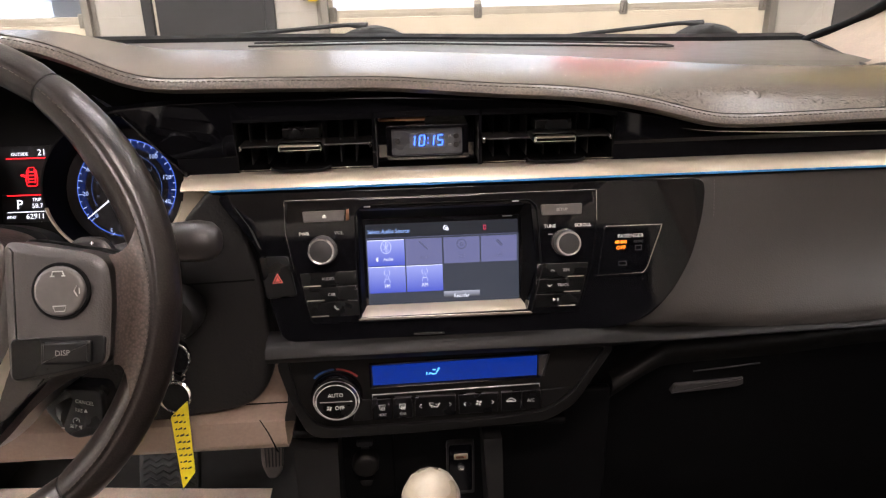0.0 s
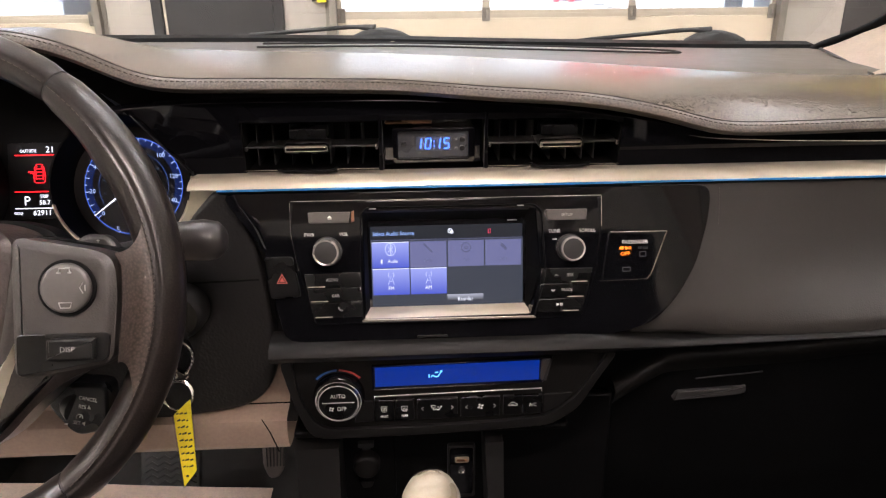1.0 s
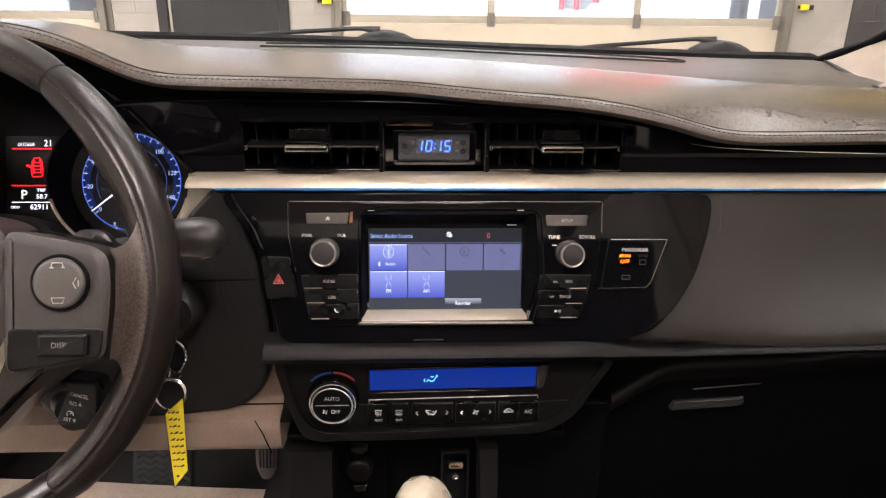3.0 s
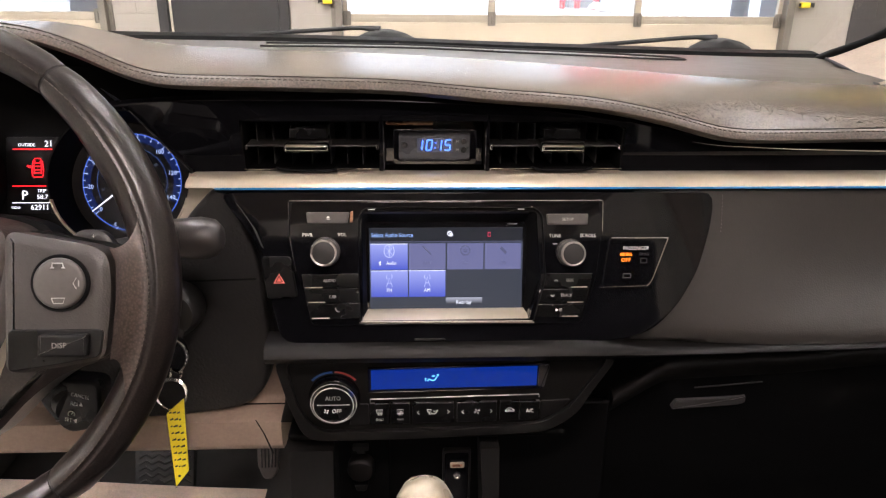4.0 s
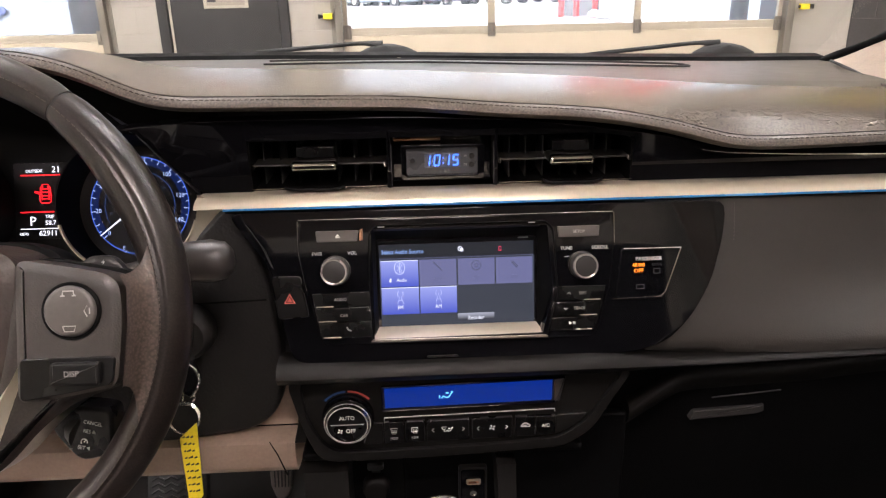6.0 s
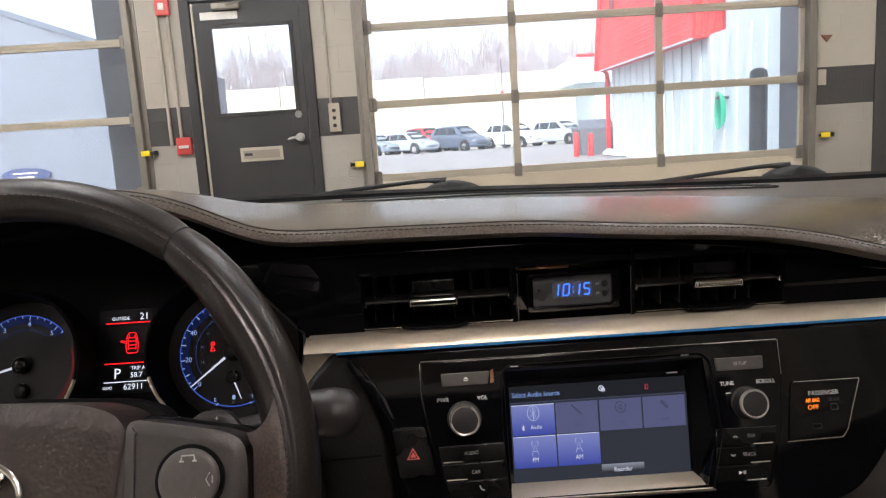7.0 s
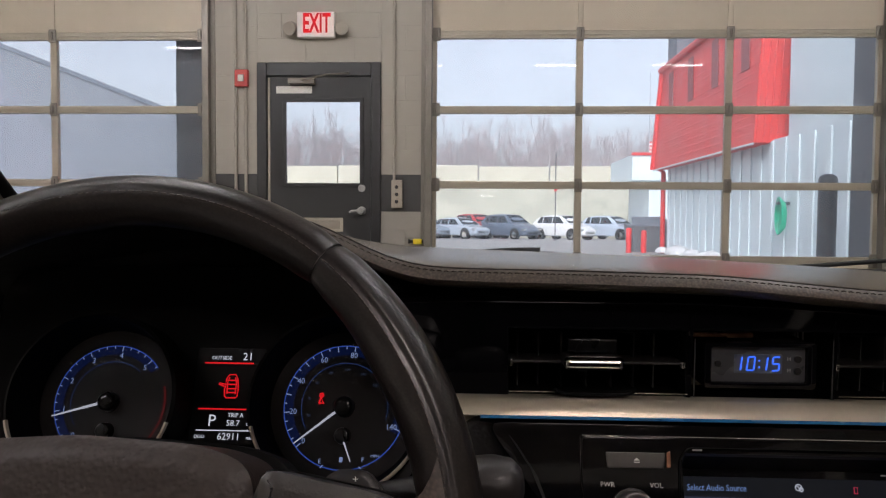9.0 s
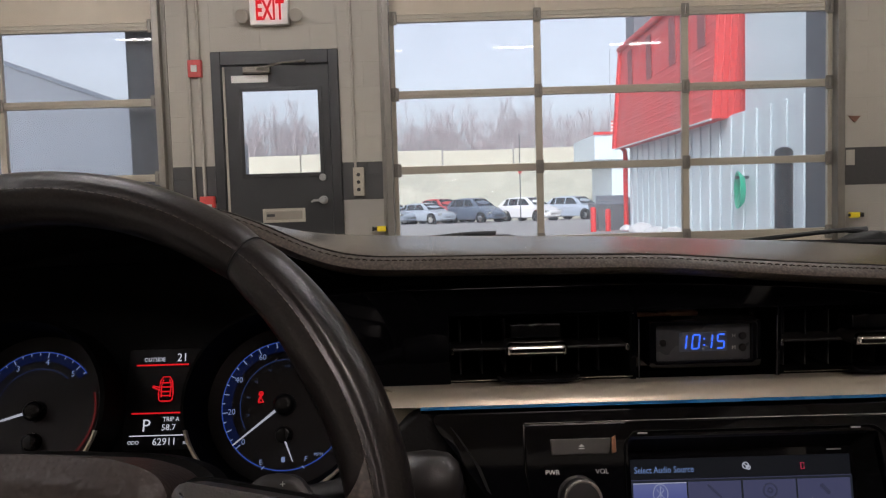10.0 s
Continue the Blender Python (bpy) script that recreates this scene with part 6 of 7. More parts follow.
strokes("phone_mark", STACK, [arc(-0.0600, 0.6832, 0.0030, 175, 280, 6)], 0.0006, PRINTDIM, bt, 0.0032)
rowsR = [((0.1160, 0.7108), (0.1616, 0.7103), (0.1590, 0.6982), (0.1150, 0.6986), "SEEK", (0.1395, 0.7048)), ((0.1150, 0.6978), (0.1588, 0.6976), (0.1555, 0.6854), (0.1135, 0.6858), "TRACK", (0.1365, 0.6921)), ((0.1135, 0.6850), (0.1550, 0.6848), (0.1510, 0.6735), (0.1115, 0.6738), "", (0.1318, 0.6798))]
for i, (a, b, c, e, s, at) in enumerate(rowsR):
    bt = key_button(cs2, STACK, [a, b, c, e], BUTTON, 0.0028)
    if s:
        lettering("button_text", s, 0.0027, STACK, at[0] + 0.002, at[1], PRINTDIM, bt, 0.0032, stretch=0.85)
        d_ = 1 if i == 0 else -1
        strokes("arrow_mark", STACK, [[(at[0] - 0.0118, at[1] - 0.0006 * d_), (at[0] - 0.0102, at[1] + 0.0008 * d_), (at[0] - 0.0086, at[1] - 0.0006 * d_)]], 0.0003, PRINT, bt, 0.0032)
    # Edge highlight of the button, put in as a silver strip.
    part("button_line", slab(B(), STACK, rrect(c[0] - 0.0165, c[0] - 0.002, c[1] + 0.0006, c[1] + 0.0013, 0.0003, 1), 0.0028, 0.0034, 0.0001), SILVER, bt)
part("play_mark", slab(B(), STACK, [(0.1292, 0.6785), (0.1318, 0.6799), (0.1292, 0.6813)], 0.0028, 0.0032, 0.0001), PRINT, bt)
for x in (0.1326, 0.1338):
    part("pause_mark", slab(B(), STACK, rrect(x, x + 0.0007, 0.6787, 0.6811, 0.0002, 1), 0.0028, 0.0032, 0.0001), PRINT, bt)
strokes("face_edge", STACK, [[(-0.1014, 0.772), (0.1698, 0.7716)], [(0.1705, 0.771), (0.1704, 0.746)], [(-0.1022, 0.771), (-0.1024, 0.745), (-0.0968, 0.714)]], 0.00036, CHROME, cs2, 0.0008)

hz = thing("hazard_switch", (-0.111, 0.61, 0.708), "black hazard light switch with a red triangle", "switch")
part("rocker", slab(B(), STACK, round_corners([(-0.1265, 0.7265), (-0.1015, 0.7262), (-0.0952, 0.6926), (-0.1215, 0.6912)], 0.003, 3), -0.004, 0.003, 0.0015), BUTTON, hz)
tri_ = [(-0.1110 + 0.0056 * math.cos(radians(a)), 0.7070 + 0.0056 * math.sin(radians(a))) for a in (90, 210, 330)]
tri_i = [(-0.1110 + 0.0040 * math.cos(radians(a)), 0.7070 + 0.0040 * math.sin(radians(a))) for a in (90, 210, 330)]
HAZARD = paint("hazard_red", (0.72, 0.15, 0.12), 0.5)
part("triangle", ring(B(), STACK, tri_, tri_i, 0.003, 0.0035), HAZARD, hz)
tri_i = [(-0.1110 + 0.0026 * math.cos(radians(a)), 0.7070 + 0.0026 * math.sin(radians(a))) for a in (90, 210, 330)]
part("inner_triangle", slab(B(), STACK, tri_i, 0.003, 0.0034, 0.0001), HAZARD, hz)

DIMGREY = paint("unlit_print", (0.016, 0.016, 0.018), 0.5)
ab = thing("airbag_indicator", (0.2, 0.61, 0.72), "black indicator panel with an amber airbag off lamp", "indicator")
part("panel", slab(B(), STACK, round_corners([(0.1770, 0.7405), (0.2293, 0.7401), (0.2145, 0.7030), (0.2110, 0.6992), (0.1705, 0.6985)], 0.003, 3), -0.002, 0.0006, 0.0006), PIANO, ab)
strokes("panel_edge", STACK, [[(0.1785, 0.7400), (0.2290, 0.7398)], [(0.2290, 0.7398), (0.2150, 0.7035), (0.2110, 0.6994)], [(0.2110, 0.6994), (0.1690, 0.6985)]], 0.00045, CHROME, ab, 0.0006)
AMBER = lamp("amber_lamp", (1.0, 0.22, 0.015), 1.9)
lettering("print", "PASSENGER", 0.0033, STACK, 0.2004, 0.7312, PRINT, ab, 0.001, stretch=0.97)
lettering("lamp_text", "AIR BAG", 0.0029, STACK, 0.1915, 0.7262, AMBER, ab, 0.001, stretch=0.70, bold=0.0001)
lettering("lamp_text", "OFF", 0.0036, STACK, 0.1915, 0.7213, AMBER, ab, 0.001)
lettering("dim_text", "AIR BAG", 0.0027, STACK, 0.2075, 0.7262, DIMGREY, ab, 0.001, stretch=0.62)
part("dim_mark", ring(B(), STACK, rrect(0.2045, 0.2105, 0.7185, 0.7232, 0.0006, 2), rrect(0.2052, 0.2098, 0.7192, 0.7225, 0.0004, 2), 0.0006, 0.001), DIMGREY, ab)
part("dim_mark", ring(B(), STACK, rrect(0.1890, 0.1965, 0.7060, 0.7100, 0.0006, 2), rrect(0.1897, 0.1958, 0.7067, 0.7093, 0.0004, 2), 0.0006, 0.001), DIMGREY, ab)

# ---- climate controls ----
cl = thing("climate_control", (0.03, 0.6, 0.59), "black climate control panel with a blue lit display and buttons", "climate control")
U = round_corners([(-0.1205, 0.632), (0.190, 0.632), (0.1732, 0.6033), (0.1554, 0.5712), (0.1308, 0.5535), (0.0844, 0.5508), (0.0073, 0.5476), (-0.087, 0.5462), (-0.0992, 0.5540), (-0.1098, 0.5844)], 0.010, 3)
Ui = round_corners([(-0.1098, 0.632), (0.1815, 0.632), (0.166, 0.606), (0.150, 0.5800), (0.1260, 0.5635), (0.0840, 0.5590), (0.0073, 0.5565), (-0.0789, 0.5560), (-0.0923, 0.5645), (-0.1045, 0.5900)], 0.008, 3)
part("frame", ring(B(), CLIMATE, U, Ui, -0.035, 0.004), TRIMGREY, cl, "charcoal frame")
part("panel", slab(B(), CLIMATE, Ui, -0.01, 0.0, 0.0005), LIPGREY, cl)
disp = round_corners([(-0.0362, 0.6215), (0.1276, 0.6250), (0.1205, 0.6008), (-0.0362, 0.5984)], 0.001, 2)
part("display_frame", ring(B(), CLIMATE, round_corners([(-0.0372, 0.6228), (0.1288, 0.6262), (0.1212, 0.5998), (-0.0372, 0.5972)], 0.001, 2), disp, 0.0, 0.003), PIANO, cl)
part("display_glass", slab(B(), CLIMATE, disp, 0.0, 0.0008, 0.0002), paint("display_black", (0.01, 0.01, 0.014), 0.1), cl)
BLUELCD = lamp("climate_blue", (0.0, 0.032, 0.33), 0.52)
CYAN = lamp("climate_cyan", (0.15, 0.55, 1.0), 1.3)
bm = B()
q = [CLIMATE.at(x, z, 0.0011) for x, z in ((-0.0345, 0.6000), (0.1172, 0.6022), (0.1172, 0.6228), (-0.0345, 0.6202))]
loft(bm, [q, [p + CLIMATE.out * 0.0002 for p in q]], closed=True, caps=True)
part("display", bm, BLUELCD, cl, "bright blue display", smooth=False)


def airflow(cx, cz, s, material, parent, w):
    strokes("airflow_icon", CLIMATE, [[(cx - 2.2 * s, cz - 1.6 * s), (cx - 1.6 * s, cz - 0.6 * s), (cx - 0.2 * s, cz - 1.4 * s), (cx + 1.0 * s, cz - 1.2 * s), (cx + 2.0 * s, cz + 0.6 * s)], [(cx - 0.4 * s, cz + 0.9 * s), (cx + 1.0 * s, cz + 0.9 * s)], [(cx - 3.2 * s, cz - 0.2 * s), (cx - 3.2 * s, cz - 1.6 * s)]], 0.32 * s, material, parent, w)
    part("icon_head", spin(B(), CLIMATE.at(cx + 2.4 * s, cz + 1.4 * s, w), CLIMATE.out, [(0, 0.6 * s), (0.0002, 0.6 * s)], 12), material, parent)


part("display_end", slab(B(), CLIMATE, round_corners([(0.1185, 0.6228), (0.1290, 0.6262), (0.1242, 0.6008), (0.1185, 0.6022)], 0.0008, 2), 0.0, 0.0026, 0.0008), GRIP, cl, "grey end of the display frame")
airflow(0.0215, 0.6118, 0.0020, CYAN, cl, 0.0016)
KX, KZ = -0.0680, 0.5925
around = [2 * math.pi * j / 64 for j in range(65)]
kb = part("dial_base", spin(B(), (KX, 0.600, KZ), (0, -1, 0.0), [(0, 0.0235), (0.004, 0.0235), (0.006, 0.0226), (0.008, 0.0218)], 56), PIANO, cl, "temperature dial")
part("dial_ring", loft(B(), [[(KX + r * math.cos(a), 0.600 - w, KZ + r * math.sin(a)) for r, w in ((0.0218, 0.006), (0.0208, 0.012), (0.0191, 0.0150), (0.0174, 0.0148), (0.0172, 0.012))] for a in around]), CHROME, kb, "chrome ring")
# Thin pale rings drawn for the highlights on the chrome ring.
part("ring_glint", tube(B(), [(KX + 0.0180 * math.cos(a), 0.5849, KZ + 0.0180 * math.sin(a)) for a in around], 0.0004, 5), BRIGHT, kb)
part("ring_glint", tube(B(), [(KX + 0.0207 * math.cos(a), 0.5876, KZ + 0.0207 * math.sin(a)) for a in around], 0.0003, 5), BRIGHT, kb)
part("dial_face", spin(B(), (KX, 0.588, KZ), (0, -1, 0), [(0, 0.0176), (0.0012, 0.0173), (0.0018, 0.0165)], 48), BUTTON, kb)
part("dial_split", box(B(), KX - 0.0145, KX + 0.0145, 0.5858, 0.5865, KZ - 0.0004, KZ + 0.0004), BRIGHT, kb)
DF = Plane(0.5862)
lettering("dial_text", "AUTO", 0.0042, DF, KX, KZ + 0.0068, PRINT, kb, 0.0004, stretch=0.85)
lettering("dial_text", "OFF", 0.0042, DF, KX + 0.0028, KZ - 0.0066, PRINT, kb, 0.0004, stretch=0.85)


def fan_icon(cx, cz, r, pl, parent, w):
    bm = B()
    for k in range(4):
        a = radians(90 * k + 30)
        c = (cx + 0.6 * r * math.cos(a), cz + 0.6 * r * math.sin(a))
        slab(bm, pl, [(c[0] + r * (0.42 * math.cos(b) * math.cos(a) - 0.26 * math.sin(b) * math.sin(a)), c[1] + r * (0.42 * math.cos(b) * math.sin(a) + 0.26 * math.sin(b) * math.cos(a))) for b in (2 * math.pi * j / 10 for j in range(10))], w - 0.0003, w, 0.0001)
    part("fan_icon", bm, PRINT, parent)


fan_icon(KX - 0.0066, KZ - 0.0066, 0.0026, DF, kb, 0.0005)
for a0, a1, mat in ((138, 92, PRINTBLUE), (88, 42, PRINTRED)):
    part("heat_arc", loft(B(), [[(KX + r * math.cos(radians(a)), 0.5985, KZ + r * math.sin(radians(a))) for r in (0.0256, 0.0276)] for a in np.linspace(a0, a1, 14)]), mat, cl)
lay = [(-0.0362, -0.0184), (-0.0172, 0.0006), (0.0031, 0.0414), (0.0444, 0.0813), (0.0844, 0.1021), (0.1029, 0.1212)]
btns = []
for a, b in lay:
    sl = 0.0168
    zt = lambda x: 0.5861 + (0.5850 - 0.5861) * 0 + (x + 0.036) * 0.0008
    zb = lambda x: 0.5632 + (x + 0.036) * 0.0170
    btns.append(key_button(cl, CLIMATE, round_corners([(a, zt(a)), (b, zt(b)), (b, zb(b)), (a, zb(a))], 0.0008, 2), BUTTON, 0.0030))
lettering("button_text", "FRONT", 0.0026, CLIMATE, -0.0273, 0.5688, PRINT, btns[0], 0.0034, stretch=0.62)
lettering("button_text", "REAR", 0.0026, CLIMATE, -0.0083, 0.5690, PRINT, btns[1], 0.0034, stretch=0.7)
for i, cx in ((0, -0.0273), (1, -0.0083)):
    o = [(cx - 0.003, 0.5795), (cx + 0.003, 0.5795), (cx + 0.0022, 0.5752), (cx - 0.0022, 0.5752), (cx - 0.003, 0.5795)] if i == 0 else [(cx - 0.0028, 0.5795), (cx + 0.0028, 0.5795), (cx + 0.0028, 0.5752), (cx - 0.0028, 0.5752), (cx - 0.0028, 0.5795)]
    strokes("demist_icon", CLIMATE, [o] + [[(cx + d, 0.5735), (cx + d + 0.0006, 0.5755), (cx + d, 0.5778)] for d in (-0.0014, 0, 0.0014)], 0.0003, PRINT, btns[i], 0.0033)
for i, cx in ((2, 0.0222), (3, 0.0628)):
    a, b = lay[i]
    for line in ([(a + 0.0062, 0.5778), (a + 0.0042, 0.5760), (a + 0.0062, 0.5742)], [(b - 0.0062, 0.5782), (b - 0.0042, 0.5764), (b - 0.0062, 0.5746)]):
        strokes("arrow_mark", CLIMATE, [line], 0.00035, PRINT, btns[i], 0.0033)
airflow(0.0228, 0.5762, 0.0013, PRINT, btns[2], 0.0034)
strokes("screen_icon", CLIMATE, [[(0.0165, 0.5790), (0.0205, 0.5790), (0.0198, 0.5765), (0.0172, 0.5765), (0.0165, 0.5790)]], 0.0003, PRINT, btns[2], 0.0033)
fan_icon(0.0628, 0.5762, 0.0032, CLIMATE, btns[3], 0.0034)
strokes("car_icon", CLIMATE, [[(0.0893, 0.5765), (0.0905, 0.5780), (0.0920, 0.5795), (0.0945, 0.5795), (0.0960, 0.5780), (0.0978, 0.5772), (0.0976, 0.5760), (0.0893, 0.5760), (0.0893, 0.5765)], [(0.0915, 0.5772), (0.0940, 0.5772)]], 0.0004, PRINT, btns[4], 0.0033)
lettering("button_text", "A/C", 0.0038, CLIMATE, 0.1121, 0.5762, PRINT, btns[5], 0.0034, stretch=0.8)
strokes("button_line", CLIMATE, [[(-0.0358, 0.5880), (-0.0358, 0.5905), (0.1199, 0.5935), (0.1202, 0.5905)]], 0.0006, BRIGHT, cl, 0.0024)
part("blank_cover", slab(B(), CLIMATE, round_corners([(0.1222, 0.5858), (0.1500, 0.5870), (0.1400, 0.5745), (0.1222, 0.5660)], 0.002, 2), -0.001, 0.002, 0.0006), TRIMGREY, cl)
part("blank_cover", slab(B(), CLIMATE, round_corners([(-0.0372, 0.5850), (-0.0470, 0.5850), (-0.0560, 0.5625), (-0.0372, 0.5632)], 0.002, 2), -0.001, 0.002, 0.0006), TRIMGREY, cl)

# ---- instrument cluster ----
ic = thing("instrument_cluster", (-0.36, 0.74, 0.76), "black instrument cluster with blue lit dials and a red trip display", "instrument cluster")
part("back_plate", slab(B(), DIALS, rrect(-0.56, -0.19, 0.685, 0.868, 0.03, 5), -0.006, -0.002, 0.001), MATTE, ic)
DIALFACE = paint("dial_face", (0.0085, 0.0068, 0.0066), 0.5, spec=0.25)
BLUEGLOW = lamp("dial_blue", (0.10, 0.22, 0.95), 0.6)
BLUEDARK = lamp("dial_blue_band", (0.008, 0.02, 0.10), 0.5)
FIGURE = lamp("dial_figures", (0.48, 0.62, 1.0), 0.8)
RINGDIM = lamp("dial_ring_dim", (0.10, 0.20, 0.62), 0.5)
NEEDLE = lamp("needle_white", (0.9, 0.92, 1.0), 0.9)
REDLIT = lamp("red_lamp", (1.0, 0.015, 0.02), 1.5)
WHITELIT = lamp("white_lamp", (0.9, 0.92, 0.95), 1.5)


def polar(c, r, a, w=0.0):
    return DIALS.at(c[0], c[1], w) + Vector((1, 0, 0)) * r * math.cos(radians(a)) + DIALS.up * r * math.sin(radians(a))


def dial(c, r, a0, lit_to, ring_to, step, major, figures, fr, needle, name):
    d = part("dial", spin(B(), DIALS.at(c[0], c[1], -0.002), DIALS.out, [(0, r * 1.28), (0.0015, r * 1.28), (0.0018, r * 1.26)], 64), DIALFACE, ic, name)
    def band(nm, r0, r1, b0, b1, mat, w):
        n = max(8, int(abs(b1 - b0) / 4))
        part(nm, loft(B(), [[polar(c, rr, b0 + (b1 - b0) * k / n, w) for rr in (r0, r1)] for k in range(n + 1)]), mat, d)
    band("blue_band", r * 0.84, r * 0.985, a0, lit_to, BLUEDARK, 0.0004)
    band("blue_ring", r * 0.985, r * 1.002, a0, ring_to, BLUEGLOW, 0.0006)
    band("inner_ring", r * 0.705, r * 0.713, a0 - 10, lit_to + 10, RINGDIM, 0.0005)
    a, k = a0, 0
    while a >= lit_to - 0.1:
        l = 0.10 if k % major == 0 else 0.055
        band("tick", r * (1 - l), r * 0.99, a + 0.5, a - 0.5, FIGURE, 0.0008)
        a, k = a - step, k + 1
    for s, ang in figures:
        p = polar(c, fr, ang)
        lettering("figure", s, 0.0044, DIALS, p.x, p.z, FIGURE, d, 0.001, stretch=0.95)
    tip, hub = polar(c, r * 0.97, needle, 0.006), polar(c, r * 0.14, needle, 0.006)
    side = (tip - hub).normalized().cross(DIALS.out)
    bm = B()
    loft(bm, [[hub + side * 0.0010, hub - side * 0.0010, hub - side * 0.0010 + DIALS.out * 0.001, hub + side * 0.0010 + DIALS.out * 0.001], [tip + side * 0.0004, tip - side * 0.0004, tip - side * 0.0004 + DIALS.out * 0.001, tip + side * 0.0004 + DIALS.out * 0.001]], closed=True, caps=True)
    nd = part("needle", bm, NEEDLE, d, "white lit needle")
    part("hub", spin(B(), DIALS.at(c[0], c[1], 0.0), DIALS.out, [(0, r * 0.17), (0.007, r * 0.16), (0.009, r * 0.12), (0.0092, r * 0.06)], 32), BUTTON, nd)
    return d


TC, SC = (-0.4554, 0.7615), (-0.2695, 0.7612)
td = dial(TC, 0.0445, 226, 38, 38, 8.875, 4, [(str(k), 225.5 - 35.5 * k) for k in range(6)], 0.0365, 196.0, "rev counter with blue ring and white needle")
sd = dial(SC, 0.0475, 221, -26, -139, 8.675, 2, [(str(20 * k), 221 - 34.7 * k) for k in range(0, 8)], 0.0400, 218.0, "speedometer with blue ring and white needle")
n = 16
part("red_zone", loft(B(), [[polar(TC, rr, -45 + 62 * k / n, 0.0009) for rr in (0.0432, 0.0446)] for k in range(n + 1)]), lamp("red_zone", (0.6, 0.04, 0.04), 0.3), td)
part("temperature_hub", spin(B(), DIALS.at(-0.4554, 0.7405, 0), DIALS.out, [(0, 0.0065), (0.006, 0.006), (0.0075, 0.004)], 24), BUTTON, td)
FC = (-0.2695, 0.7405)
tip, hub = polar(FC, 0.0205, -68, 0.006), polar(FC, 0.004, -68, 0.006)
bm = tube(B(), [hub, tip], [0.0008, 0.0004], 6)
fn = part("fuel_needle", bm, NEEDLE, sd)
part("fuel_hub", spin(B(), DIALS.at(*FC, 0), DIALS.out, [(0, 0.0065), (0.006, 0.006), (0.0075, 0.004)], 24), BUTTON, fn)
lettering("figure", "E", 0.0036, DIALS, -0.2862, 0.7225, FIGURE, sd, 0.001)
lettering("figure", "F", 0.0036, DIALS, -0.2532, 0.7240, FIGURE, sd, 0.001)
lettering("figure", "MPH", 0.0024, DIALS, -0.2440, 0.7268, FIGURE, sd, 0.001)
part("fuel_icon", slab(B(), DIALS, rrect(-0.2712, -0.2686, 0.7222, 0.7258, 0.0004, 1), 0.0004, 0.0010, 0.0001), FIGURE, sd)
for line in ([(-0.2855, 0.7180), (-0.2835, 0.7200)], [(-0.2560, 0.7195), (-0.2542, 0.7180)]):
    strokes("fuel_tick", DIALS, [line], 0.0004, FIGURE, sd)
for k in range(1, 8):
    p = polar(SC, 0.0285, 221 - 26.5 * k)
    lettering("small_figure", str(20 * k + 20 * (k > 5)), 0.0022, DIALS, p.x, p.z, lamp("small_figures", (0.10, 0.13, 0.22), 0.6) if k == 1 else bpy.data.materials["small_figures"], sd, 0.001)
strokes("belt_lamp", DIALS, [[(-0.2896, 0.7634), (-0.2878, 0.7674), (-0.2860, 0.7634), (-0.2896, 0.7634)], arc(-0.2878, 0.7692, 0.0013, 0, 360, 10), [(-0.2868, 0.7700), (-0.2892, 0.7650)]], 0.0008, REDLIT, sd)

# pods round the dials
for c, r in ((TC, 0.0625), (SC, 0.0645)):
    rows = []
    for k in range(73):
        a = 5 * k
        rows.append([polar(c, r * 0.90, a, -0.001), polar(c, r * 0.985, a, 0.030), polar(c, r, a, 0.0335), polar(c, r * 1.04, a, 0.032), polar(c, r * 1.06, a, 0.0)])
    pod = part("dial_pod", loft(B(), rows), MATTE, ic, "black pod round the dial")
    part("pod_ring", loft(B(), [[polar(c, r * 0.985, a, 0.0325), polar(c, r * 0.995, a, 0.0352), polar(c, r * 1.018, a, 0.0352), polar(c, r * 1.028, a, 0.0325)] for a in np.linspace(196, 345, 50)]), SILVER, pod, "silver lower rim")

# trip display
tp = part("trip_display", slab(B(), DIALS, rrect(-0.3900, -0.3355, 0.7330, 0.8030, 0.002), -0.003, -0.0012, 0.0002), paint("trip_black", (0.003, 0.003, 0.0035), 0.5, spec=0.2), ic, "black trip display with red and white figures")
lettering("trip_text", "OUTSIDE", 0.0031, DIALS, -0.3700, 0.7955, WHITELIT, tp, 0.0, stretch=0.92)
lettering("trip_text", "21", 0.0062, DIALS, -0.3490, 0.7965, WHITELIT, tp, 0.0)
for z, a, b in ((0.7918, -0.3836, -0.3443), (0.7580, -0.3846, -0.3433)):
    part("red_line", slab(B(), DIALS, rrect(a, b, z - 0.0005, z + 0.0005, 0.0002, 1), -0.0012, 0.0, 0.0001), REDLIT, tp)
part("white_line", slab(B(), DIALS, rrect(-0.3848, -0.3375, 0.7423, 0.7430, 0.0002, 1), -0.0012, 0.0, 0.0001), WHITELIT, tp)
